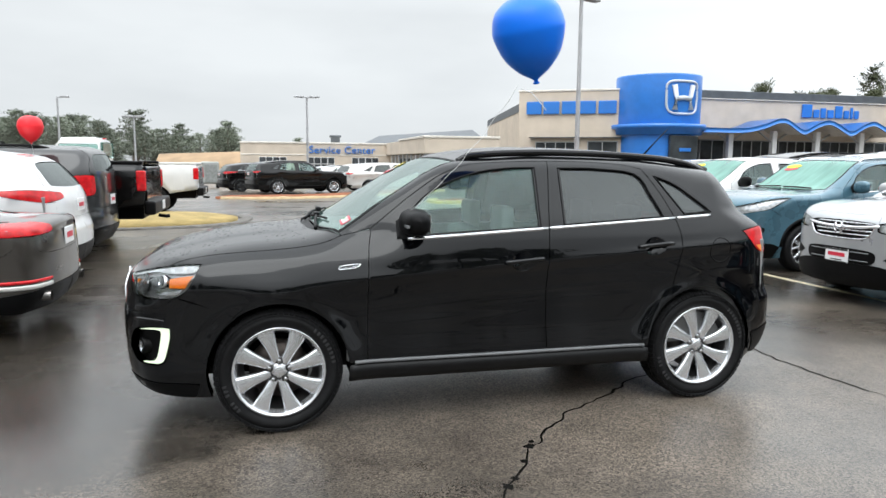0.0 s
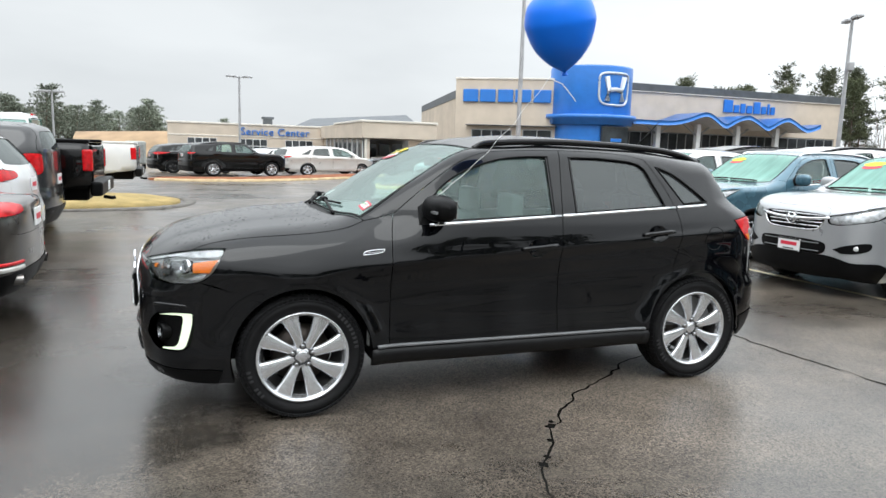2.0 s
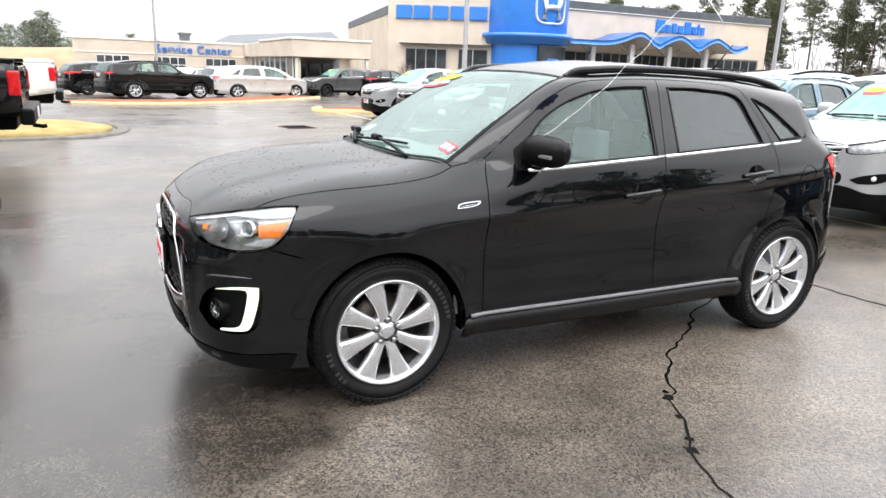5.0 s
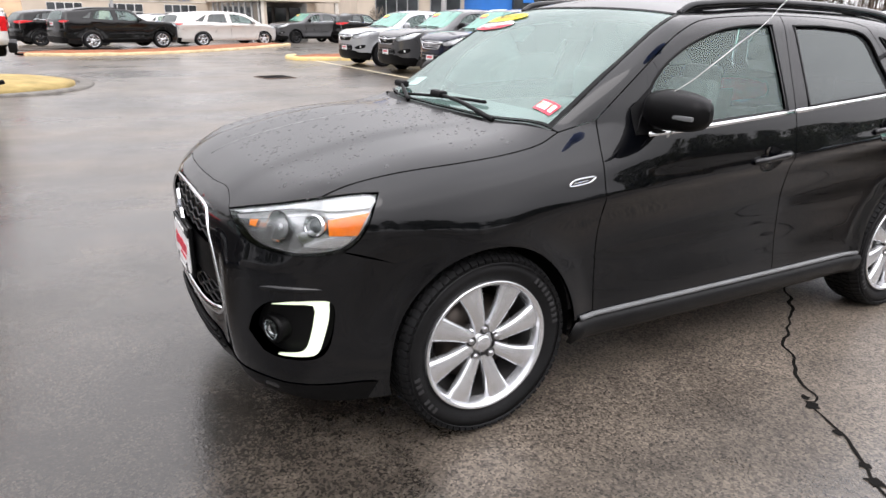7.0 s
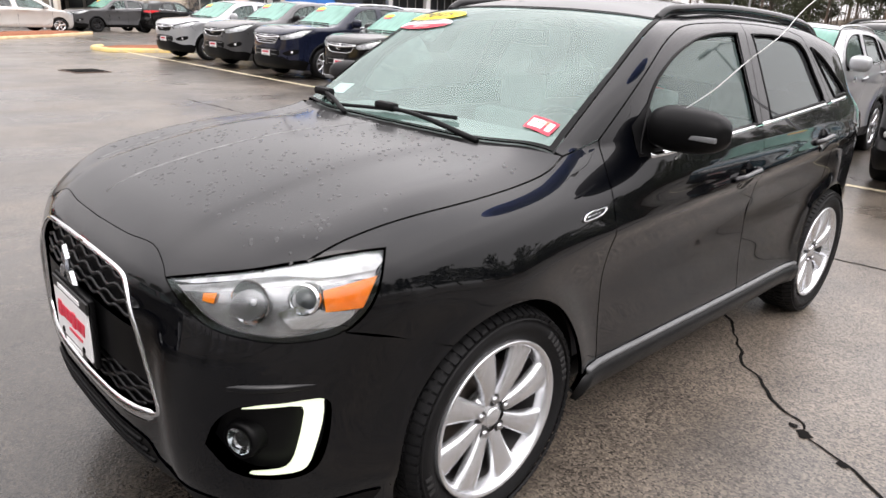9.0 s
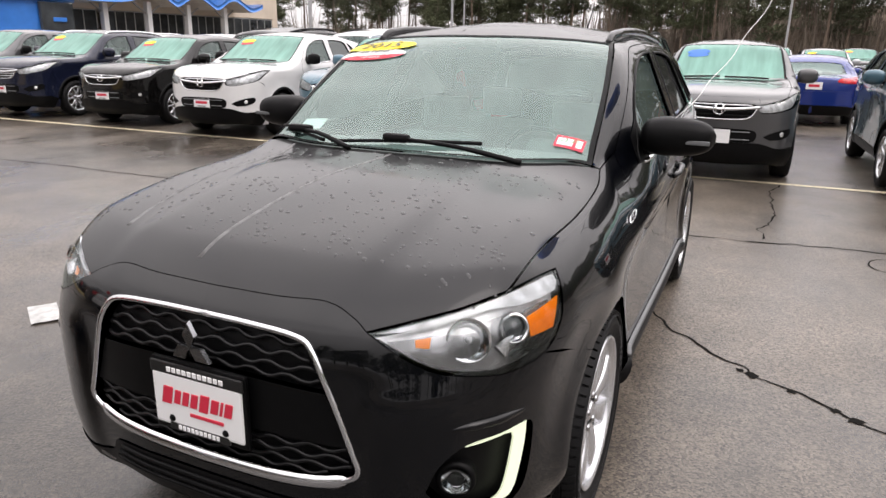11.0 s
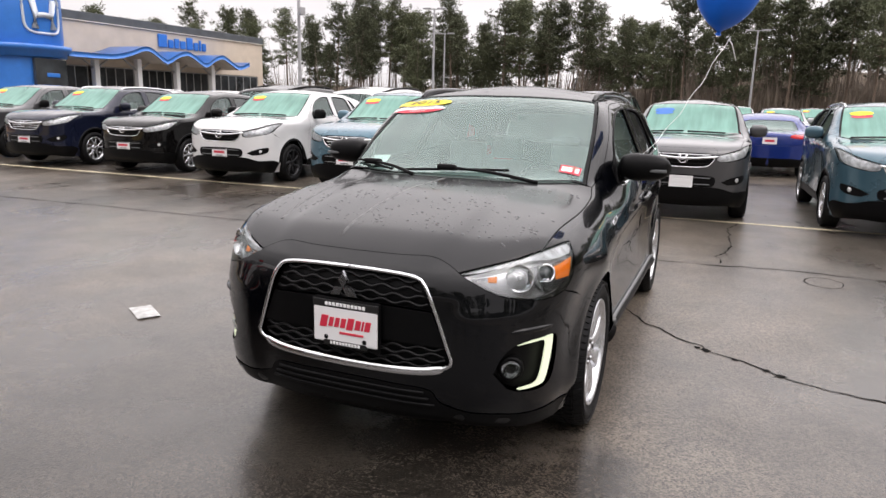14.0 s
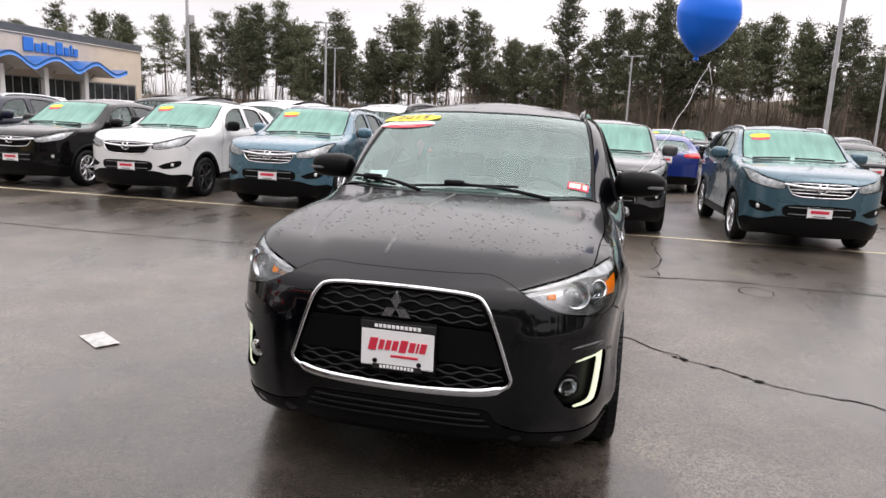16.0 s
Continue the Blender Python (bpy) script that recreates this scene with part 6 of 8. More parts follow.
def needle_mat(name, color):
    m = bpy.data.materials.new(name)
    m.use_nodes = True
    n, l = m.node_tree.nodes, m.node_tree.links
    p = n["Principled BSDF"]
    p.inputs["Roughness"].default_value = 0.75
    g = n.new("ShaderNodeNewGeometry")
    r = n.new("ShaderNodeValToRGB")
    r.color_ramp.elements[0].color = (*(c * 0.78 for c in color), 1)
    r.color_ramp.elements[1].color = (*(c * 1.2 for c in color), 1)
    l.new(g.outputs["Random Per Island"], r.inputs[0])
    o = n.new("ShaderNodeObjectInfo")
    hs = n.new("ShaderNodeHueSaturation")
    mr = n.new("ShaderNodeMapRange")
    mr.inputs["To Min"].default_value, mr.inputs["To Max"].default_value = 0.7, 1.25
    l.new(o.outputs["Random"], mr.inputs["Value"])
    l.new(mr.outputs[0], hs.inputs["Value"])
    l.new(r.outputs[0], hs.inputs["Color"])
    l.new(hs.outputs[0], p.inputs["Base Color"])
    return m


NEEDLES = needle_mat("pine_needles", (0.086, 0.098, 0.050))


def pine(seed, h, bare, spread, dense=1.0, tufts=15, leaf=1.0, needles=None, parent_label="tall pine with a bare lower trunk and ragged dark green crown"):
    rd = random.Random(seed)
    tree = tagged(new("pine_tree"), parent_label, "tree", "pines round the lot")
    path, rad = [], []
    lean = (rd.uniform(-0.025, 0.025), rd.uniform(-0.025, 0.025))
    for i in range(10):
        t = i / 9
        path.append((lean[0] * h * t + 0.2 * math.sin(3 * t + seed), lean[1] * h * t, h * t))
        rad.append(0.17 * (1 - t) ** 0.8 + 0.02)
    chunks = [tube(path, rad, 7)]
    lv, lf = [], []
    z = bare * h * rd.uniform(0.9, 1.05)
    while z < h - 0.25:
        t = z / h
        k = max(0.0, (t - bare) / (1 - bare))
        prof = min(1.0, 0.62 + 1.3 * k) * (1 - k) ** 0.62 + 0.10
        ring, a0 = rd.uniform(0.6, 1.15), rd.uniform(0, 6.28)
        base = Vector(path[min(9, int(t * 9))]).lerp(Vector(path[min(9, int(t * 9) + 1)]), t * 9 % 1)
        count = rd.choice((3, 4, 4, 5))
        for j in range(count):
            if rd.random() < 0.08:
                continue
            ln = max(0.35, spread * prof * ring * rd.uniform(0.5, 1.15))
            a = a0 + 6.283 * j / count + rd.uniform(-0.4, 0.4)
            out = Vector((math.cos(a), math.sin(a), 0.12 + 0.6 * k * k + rd.uniform(-0.16, 0.30)))
            tip = base + out * ln
            chunks.append(tube([base, base.lerp(tip, 0.5) + Vector((0, 0, -0.04 * ln)), tip], [0.045 * (1.1 - k), 0.03 * (1.1 - k), 0.01], 4))
            m = int(2 + 3.6 * dense * ln)
            for c in range(m):
                f = 0.28 + 0.76 * (c + rd.random()) / m
                wide = 0.14 + 0.20 * ln * f * (1.15 - f)
                q = base.lerp(tip, f) + Vector((rd.gauss(0, wide), rd.gauss(0, wide), rd.gauss(0.05, 0.15)))
                for _ in range(tufts):
                    d = (out * 0.5 + Vector((rd.gauss(0, 0.8), rd.gauss(0, 0.8), rd.gauss(0.35, 0.4)))).normalized()
                    w = d.cross(Vector((rd.gauss(0, 1), rd.gauss(0, 1), rd.gauss(0, 1)))).normalized()
                    l2 = rd.uniform(0.18, 0.40) * leaf
                    o = len(lv)
                    st = q + Vector((rd.gauss(0, 0.25), rd.gauss(0, 0.25), rd.gauss(0, 0.15)))
                    lv += [st - w * 0.066 * leaf, st + w * 0.066 * leaf, st + d * l2]
                    lf.append((o, o + 1, o + 2))
        z += rd.uniform(0.38, 0.78) * (1.15 - 0.55 * k)
    for i in range(int(16 * bare)):
        t = bare * rd.uniform(0.3, 1)
        a = rd.uniform(0, 6.28)
        b = Vector((lean[0] * h * t, lean[1] * h * t, h * t))
        ln = rd.uniform(0.5, 1.8)
        chunks.append(tube([b, b + Vector((math.cos(a) * ln, math.sin(a) * ln, rd.uniform(-0.2, 0.4)))], [0.025, 0.008], 4))
    mesh_ob("trunk", *joined(chunks), BARK, tree)
    mesh_ob("crown", lv, lf, needles or NEEDLES, tree, "", None, False)
    return tree


kinds = [pine(11, 14.5, 0.38, 3.1, 1, 11, 1.18), pine(12, 16.0, 0.42, 3.3, 1, 11, 1.18), pine(13, 12.5, 0.26, 3.0, 1.1, 11, 1.18), pine(14, 17.0, 0.46, 3.4, 1, 11, 1.18), pine(15, 10.5, 0.18, 2.7, 1.1, 11, 1.18), pine(16, 15.5, 0.48, 3.7, 0.9, 11, 1.18), pine(17, 14.0, 0.32, 3.3, 1.1, 11, 1.18)]
# far pines: distance haze is put into the paler needle colour
HAZED_NEEDLES = needle_mat("hazed_pine_needles", (0.20, 0.225, 0.17))
far_kinds = [pine(31, 13.5, 0.3, 4.6, 0.6, 4, 2.1, HAZED_NEEDLES), pine(32, 15.0, 0.25, 5.0, 0.55, 4, 2.1, HAZED_NEEDLES), pine(33, 11.5, 0.15, 4.4, 0.6, 4, 2.1, HAZED_NEEDLES)]
used = set()
rnd = random.Random(3)


def plant(x, y, s=1.0, choice=kinds, wide=1.0):
    k = rnd.choice(choice)
    m = Matrix.Translation((x, y, ground_z(x, y) - 0.1)) @ Matrix.Rotation(rnd.uniform(0, 6.28), 4, "Z")
    if k.name not in used:
        k.matrix_basis = m
        used.add(k.name)
        return
    t = copy_thing(k, m)
    t.scale = (s * wide, s * wide, s * rnd.uniform(0.9, 1.12))


for i in range(80):
    y = 64 - 2.06 * i + rnd.uniform(-1.2, 1.2)
    plant(90 + 0.16 * abs(y) * (1 if y > 0 else -0.25) + rnd.uniform(-3, 3), y, rnd.uniform(0.8, 1.12))
for i in range(44):
    y = 72 - 3.9 * i + rnd.uniform(-2, 2)
    plant(100 + 0.1 * max(0, y) + rnd.uniform(-3, 3), y, rnd.uniform(0.85, 1.15))
for i in range(16):
    plant(62 + 2.6 * i + rnd.uniform(-1.5, 1.5), 76 + rnd.uniform(-5, 5), rnd.uniform(0.72, 0.86) + 0.018 * i)
for i in range(5):
    plant(44 + 5 * i, 100 + rnd.uniform(-4, 4), rnd.uniform(0.62, 0.72))
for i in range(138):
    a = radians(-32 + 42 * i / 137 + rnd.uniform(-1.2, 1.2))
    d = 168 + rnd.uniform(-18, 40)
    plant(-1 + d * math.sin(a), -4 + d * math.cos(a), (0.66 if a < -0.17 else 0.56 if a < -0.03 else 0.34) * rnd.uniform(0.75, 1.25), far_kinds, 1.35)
# unseen wood added round the rest of the lot, close in, to darken reflections
wv, wf = [], []
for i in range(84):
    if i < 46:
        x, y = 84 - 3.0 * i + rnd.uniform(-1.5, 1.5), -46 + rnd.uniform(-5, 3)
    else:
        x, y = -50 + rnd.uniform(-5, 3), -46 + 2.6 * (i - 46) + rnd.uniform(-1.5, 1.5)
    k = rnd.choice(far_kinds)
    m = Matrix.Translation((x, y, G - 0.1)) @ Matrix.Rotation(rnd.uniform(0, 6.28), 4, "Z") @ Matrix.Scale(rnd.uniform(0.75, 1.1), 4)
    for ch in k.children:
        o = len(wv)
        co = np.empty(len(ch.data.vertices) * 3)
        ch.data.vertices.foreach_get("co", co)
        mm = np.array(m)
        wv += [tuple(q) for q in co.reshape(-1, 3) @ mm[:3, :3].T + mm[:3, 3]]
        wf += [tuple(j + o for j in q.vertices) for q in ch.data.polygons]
tagged(mesh_ob("pine_wood", wv, wf, NEEDLES, None, "", None, False), "dense dark pine wood, out of view, added behind the parking lot", "trees", kind="stuff")
# leafless undergrowth and bare trees in the wood
tv, tf = [], []
rd = random.Random(9)
for i in range(5200):
    y = rd.uniform(-110, 80) if i < 2600 else rd.uniform(-90, 22)
    x = 97 + rd.uniform(-7, 9) + 0.1 * max(y, 0)
    hgt = rd.uniform(2.0, 6.0) if rd.random() < 0.7 else rd.uniform(6, 11)
    o = len(tv)
    dx, dy = rd.gauss(0, 0.12) * hgt, rd.gauss(0, 0.14) * hgt
    w = 0.02 + 0.006 * hgt
    base = ground_z(x, y)
    for k in range(3):
        t = k / 2
        tv += [(x + dx * t, y + dy * t - w * (1.05 - t), base + hgt * t), (x + dx * t, y + dy * t + w * (1.05 - t), base + hgt * t), (x + dx * t + w, y + dy * t, base + hgt * t)]
    for k in range(2):
        for j in range(3):
            a, b = o + 3 * k + j, o + 3 * k + (j + 1) % 3
            tf.append((a, b, b + 3, a + 3))
    for _ in range(9):
        t = rd.uniform(0.25, 1)
        p = Vector((x + dx * t, y + dy * t, base + hgt * t))
        q = p + Vector((rd.gauss(0, 0.5), rd.gauss(0, 0.9), rd.uniform(0.2, 1.3)))
        o2 = len(tv)
        tv += [p, p + Vector((0.03, 0.03, 0.0)), q]
        tf.append((o2, o2 + 1, o2 + 2))
tagged(mesh_ob("bare_undergrowth", tv, tf, TWIG, None, "", None, False), "leafless brown brush and saplings under the pines", "brush", kind="stuff")
bank = [(99 + 0.1 * max(y, 0) + 4 * math.sin(y * 0.2), y, 0) for y in range(-140, 100, 6)]
bv, bf = [], []
for i, (x, y, _) in enumerate(bank):
    z = 2.6 + 1.0 * noise.noise((y * 0.11, 0, 0)) + 2.2 * max(0.0, min(1.0, (20 - y) / 24))
    bv += [(x - 3, y, -0.3), (x + 2, y, z * 0.8), (x + 14, y, z * 1.5)]
for i in range(len(bank) - 1):
    for j in range(2):
        a = 3 * i + j
        bf.append((a, a + 1, a + 4, a + 3))
tagged(mesh_ob("wood_bank", bv, bf, mat("leaf_litter", (0.10, 0.075, 0.05), 0.95, var=0.4, scale=0.8, bump=1, bscale=4)), "low brown bank at the edge of the wood", "bank", kind="structure")


def bare_shrub(x, y, h, seed, label):
    """A leafless bush: forking twigs from one foot."""
    rq = random.Random(seed)
    shrub = tagged(new("bare_shrub"), label, "shrub")
    shrub.matrix_basis = Matrix.Translation((x, y, ground_z(x, y)))
    twigs = []
    todo = [(Vector((rq.uniform(-0.15, 0.15), rq.uniform(-0.15, 0.15), 0)), Vector((rq.gauss(0, 0.35), rq.gauss(0, 0.35), 1)).normalized(), h * 0.45, 0.03, 0) for _ in range(6)]
    while todo:
        p, d, ln, r, level = todo.pop()
        q = p + d * ln
        twigs.append(tube([p, p.lerp(q, 0.5) + Vector((rq.gauss(0, 0.03), rq.gauss(0, 0.03), 0)) * ln, q], [r, r * 0.8, r * 0.55], 4))
        if level < 4:
            for _ in range(3 if level < 3 else 2):
                todo.append((p.lerp(q, rq.uniform(0.55, 1.0)), (d + Vector((rq.gauss(0, 0.45), rq.gauss(0, 0.45), rq.gauss(0.1, 0.25)))).normalized(), ln * rq.uniform(0.5, 0.75), r * 0.6, level + 1))
    mesh_ob("twig_tangle", *joined(twigs), TWIG, shrub)
    return shrub


bare_shrub(15.4, 38.2, 2.4, 4, "leafless brown shrub by the entry porch")
bare_shrub(54.9, 42.0, 4.2, 5, "leafless small tree at the end of the showroom wall")
bare_shrub(53.0, 41.6, 3.2, 6, "leafless bush before the showroom wall")
# tan embankment far off behind the trailer
ev = [(-16, 88, -1), (-2, 84, -1), (-2, 92, 2.7), (-16, 97, 2.2), (-16, 120, 2.2), (-2, 120, 2.7)]
tagged(mesh_ob("embankment", ev, [(0, 1, 2, 3), (3, 2, 5, 4)], mat("tan_slope", (0.32, 0.22, 0.13), 0.95, var=0.2, scale=0.5, bump=0.6, bscale=3)), "tan earth embankment in the distance", "bank", kind="structure")
# ---------------------------------------------------------------- parked cars
ROW_GRILLE = [("f", 0, 0.835), ("f", -0.2, 0.833), ("f", -0.36, 0.825), ("f", -0.405, 0.80), ("f", -0.38, 0.74), ("f", -0.32, 0.68), ("f", -0.2, 0.663), ("f", 0, 0.66)]
ROW_LAMP = [("f", -0.425, 0.815), ("f", -0.52, 0.838), ("f", -0.62, 0.87), ("f", -0.70, 0.903), ("s", -1.82, 0.955), ("s", -1.58, 0.985)]
ROW_LOW = [("s", -1.58, 0.985), ("s", -1.72, 0.895), ("s", -1.87, 0.80), ("f", -0.70, 0.76), ("f", -0.60, 0.738), ("f", -0.50, 0.73), ("f", -0.43, 0.748), ("f", -0.425, 0.815)]
SILVER = paint("silver_car_paint", (0.44, 0.45, 0.465), 0.5, 0.3)
WHITE = paint("white_car_paint", (0.69, 0.69, 0.69), 0.0, 0.25)
TEAL = paint("teal_blue_car_paint", (0.07, 0.15, 0.20), 0.35, 0.28)
TEAL_DARK = paint("dark_teal_car_paint", (0.05, 0.11, 0.145), 0.35, 0.28)
NAVY = paint("navy_car_paint", (0.008, 0.011, 0.027), 0.2, 0.25, 0.2, 1.4)
BLACK2 = paint("dark_car_paint", (0.004, 0.0038, 0.0038), 0.0, 0.25, 0.05, 1.4)
GREY_CAR = paint("grey_car_paint", (0.075, 0.075, 0.078), 0.4, 0.3)
BLUE_CAR = paint("royal_blue_car_paint", (0.010, 0.028, 0.18), 0.3, 0.25)
BROWN_GREY = paint("bronze_grey_car_paint", (0.052, 0.046, 0.040), 0.35, 0.3)
CHAMPAGNE = paint("pale_silver_car_paint", (0.58, 0.56, 0.53), 0.3, 0.3)
DARK_RIM = mat("dark_alloy", (0.03, 0.03, 0.032), 0.35, metal=0.6)


def recolour(car, old, fresh):
    """Gives a copied car its own paint."""
    for o in (car, *car.children_recursive):
        for s in o.material_slots:
            if s.material == old:
                s.link = "OBJECT"
                s.material = fresh


def parked(base, old, paint_mat, x, y, turn, label, category="car", group=""):
    car = copy_thing(base, Matrix.Translation((x, y, ground_z(x, y))) @ Matrix.Rotation(radians(turn), 4, "Z"))
    recolour(car, old, paint_mat)
    tagged(car, label, category, group)
    return car


SUV_TAILS = ([("s", 1.34, 1.095), ("s", 1.58, 1.00), ("s", 1.76, 0.945), ("s", 1.86, 0.925)], [("s", 1.86, 0.925), ("r", -0.62, 0.955), ("r", -0.50, 0.985), ("r", -0.47, 1.03), ("r", -0.50, 1.075)], [("r", -0.50, 1.075), ("r", -0.66, 1.10), ("s", 1.78, 1.115), ("s", 1.34, 1.095)])
suv_body = Body([(-3.2, -3.2), (-2.23, -2.26), (-1.335, -1.31), (-1.12, -1.02), (-0.28, -0.18), (0.3, 0.38), (1.0, 1.12), (1.335, 1.40), (1.62, 1.78), (2.07, 2.27), (3.2, 3.4)],
                [(0, 0), (0.34, 0.35), (0.66, 0.74), (0.9, 1.0), (1.1, 1.15), (1.605, 1.665), (2.2, 2.2)], 1.028, (-1.31, 1.31), 0.345, 0.405, 0.02, 0.02, ridge=0.006)
suv = build_car("compact_suv", suv_body, WHITE, "white compact SUV with black wheels parked in a row", 0.085, WIND_ROW, "swirl", DARK_RIM, True, None, ROW_LAMP, ROW_LOW, ROW_GRILLE, cladding=BLACK_PLASTIC, rails=None, strip=True, decal=True, mirror_mat=BLACK_PLASTIC, tails=SUV_TAILS)
suv.matrix_basis = Matrix.Translation((7.34, 6.95, G)) @ Matrix.Rotation(radians(3), 4, "Z")
tagged(suv, group="row of parked cars")
suv_rails = build_car("compact_suv", suv_body, TEAL, "teal blue compact SUV parked in a row", 0.085, WIND_ROW, "ten", None, True, None, ROW_LAMP, ROW_LOW, ROW_GRILLE, cladding=BLACK_PLASTIC, rails=CHROME, strip=True, white_grille=True, decal=True)
suv_rails.matrix_basis = Matrix.Translation((7.3, 4.38, G)) @ Matrix.Rotation(radians(2), 4, "Z")
tagged(suv_rails, group="row of parked cars")
small_suv_body = Body([(-3.2, -3.2), (-2.23, -2.17), (-1.335, -1.305), (-1.12, -1.08), (-0.28, -0.28), (1.335, 1.305), (1.62, 1.62), (2.07, 2.12), (3.2, 3.2)],
                [(0, 0), (0.34, 0.345), (0.66, 0.72), (0.9, 0.96), (1.1, 1.10), (1.605, 1.60), (2.2, 2.2)], 1.0, (-1.305, 1.305), 0.335, 0.395, 0.02, 0.03, ridge=0.006)
small_suv = build_car("small_suv", small_suv_body, BLACK2, "black small SUV parked in a row", 0.085, WIND_ROW, "ten", None, True, None, ROW_LAMP, ROW_LOW, ROW_GRILLE, cladding=BLACK_PLASTIC, rails=None, strip=False, decal=True)
small_suv.matrix_basis = Matrix.Translation((7.5, 9.45, G)) @ Matrix.Rotation(radians(3), 4, "Z")
tagged(small_suv, group="row of parked cars")
ROW = "row of parked cars"
parked(suv_rails, TEAL, SILVER, 6.95, 1.6, 2, "silver compact SUV with a chrome-barred grille, parked", group=ROW)
grey_suv = parked(small_suv, BLACK2, GREY_CAR, 7.38, -0.76, 1, "dark grey small SUV with a misted windscreen, parked", group=ROW)
grey_suv.scale = (1, 1, 1.03)
recolour(grey_suv, YELLOW_INK, BLUE_INK)
recolour(grey_suv, RED_INK, BLUE_INK)
for o in grey_suv.children_recursive:
    if o.name.startswith("plate_text"):
        recolour(o, o.active_material, WHITE_INK)
parked(suv_rails, TEAL, TEAL_DARK, 7.25, -3.43, 1.5, "dark teal compact SUV with chrome wheels, parked", group=ROW)
parked(suv_rails, TEAL, NAVY, 7.5, 12.1, 4, "navy blue compact SUV, parked", group=ROW)
parked(suv, WHITE, GREY_CAR, 7.55, 14.7, 4, "dark grey compact SUV, parked", group=ROW)
parked(small_suv, BLACK2, SILVER, 7.3, 17.3, 5, "silver small SUV at the end of the row", group=ROW)
BACK = "second row of parked cars"
parked(suv, WHITE, WHITE, 13.2, 13.0, 181, "white SUV parked tail out", group=BACK)
parked(suv_rails, TEAL, WHITE, 13.2, 15.8, 180, "white SUV with roof rails parked tail out", group=BACK)
FAR = "far rows of parked cars"
for i, (x, y, b, old, c, lb) in enumerate(((24, 3, small_suv, BLACK2, GREY_CAR, "grey small SUV in a far row"), (24, 0.2, suv, WHITE, SILVER, "silver SUV in a far row"), (24.5, -3.0, small_suv, BLACK2, SILVER, "silver small SUV in a far row"),
                                           (24.5, -6, suv, WHITE, WHITE, "white SUV in a far row"), (34, -5, suv, WHITE, BLACK2, "black SUV in a far row"), (34, -8, small_suv, BLACK2, GREY_CAR, "grey small SUV in a far row"),
                                           (34, -1.5, suv_rails, TEAL, SILVER, "silver SUV with roof rails in a far row"), (34, 2, small_suv, BLACK2, WHITE, "white small SUV in a far row"), (44, -12, suv, WHITE, GREY_CAR, "dark grey SUV in a far row"), (44, -8, suv, WHITE, SILVER, "silver SUV far across the lot"), (44, -4, small_suv, BLACK2, BLACK2, "black small SUV far across the lot"),
                                           (25, 9, suv, WHITE, GREY_CAR, "grey SUV in a far row"), (25, 14, suv_rails, TEAL, WHITE, "white SUV in a far row"), (36, -13, suv, WHITE, GREY_CAR, "grey SUV in a far row"))):
    parked(b, old, c, x, y, 180 * (i % 2) + 2, lb, group=FAR)

# saloons, seen from behind
SEDAN_TOP = TOP[:-4] + [(0.25, 1.605), (0.7, 1.57), (1.1, 1.43), (1.5, 1.21), (1.66, 1.155), (2.2, 1.12)]
SEDAN_TAIL = [(0.1, 1.85), (0.22, 1.95), (0.3, 2.02), (0.45, 2.06), (0.7, 2.06), (0.9, 2.05), (1.1, 2.03), (1.2, 2.0), (1.7, 1.95)]
sedan_map = [(-3.2, -3.4), (-2.23, -2.36), (-1.335, -1.36), (-1.12, -1.0), (-0.28, -0.12), (0.85, 1.0), (1.335, 1.42), (2.07, 2.42), (3.2, 3.4)]
sedan_body = Body(sedan_map, [(0, 0), (0.34, 0.33), (0.9, 0.86), (1.1, 0.99), (1.605, 1.44), (2.2, 2.0)], 1.03, (-1.40, 1.40), 0.33, 0.385, 0.015, 0.02, top=sorted(SEDAN_TOP), tail=SEDAN_TAIL)
SEDAN_TAILS = ([("s", 1.38, 1.075), ("s", 1.56, 0.965), ("s", 1.74, 0.935), ("s", 1.86, 0.925)], [("s", 1.86, 0.925), ("r", -0.62, 0.935), ("r", -0.46, 0.955), ("r", -0.40, 0.99), ("r", -0.42, 1.06)], [("r", -0.42, 1.06), ("r", -0.62, 1.085), ("s", 1.80, 1.10), ("s", 1.38, 1.075)])
sedan = build_car("sedan_car", sedan_body, BLUE_CAR, "royal blue sedan with red tail lights, seen parked tail out", 0.085, WIND_ROW, "ten", None, False, BLUE_CAR, no_quarter_window=True, roof_end=0.78, strip=False, plate=False, tails=SEDAN_TAILS)
sedan.matrix_basis = Matrix.Translation((15.2, -2.18, G)) @ Matrix.Rotation(radians(180), 4, "Z")
tagged(sedan, group=BACK)
parked(sedan, BLUE_CAR, BLACK2, 14.6, -6.4, 184, "black sedan with a red tail light, parked tail out", group=BACK)
LEFT = "cars parked with their tails to the aisle"
bronze_sedan = parked(sedan, BLUE_CAR, BROWN_GREY, -5.6, 2.28, 2, "bronze grey sedan with wide red tail lights, parked", group=LEFT)
for s in (1, -1):
    part("exhaust_tip", cyl_bm(0.045, 0.045, 0.10, Matrix.Translation((2.33, s * 0.60, 0.36)) @ Matrix.Rotation(radians(90), 4, "Y"), 16, None, False), EXHAUST, bronze_sedan)
    for z, wide, mt, nm in ((0.515, 0.030, RED_LENS, "bumper_reflector"), (0.470, 0.040, CHAMPAGNE, "bumper_strip")):
        v, f = strip_along(sedan_body, sedan_body.line([("s", 1.50 if mt is CHAMPAGNE else 1.72, z + 0.02), ("s", 1.80, z), ("r", -0.66, z), ("r", -0.5, z)], 6), wide, 0.012)
        mesh_ob(nm, np.array(v) * (1, s, 1), f if s > 0 else [tuple(reversed(q)) for q in f], mt, bronze_sedan)
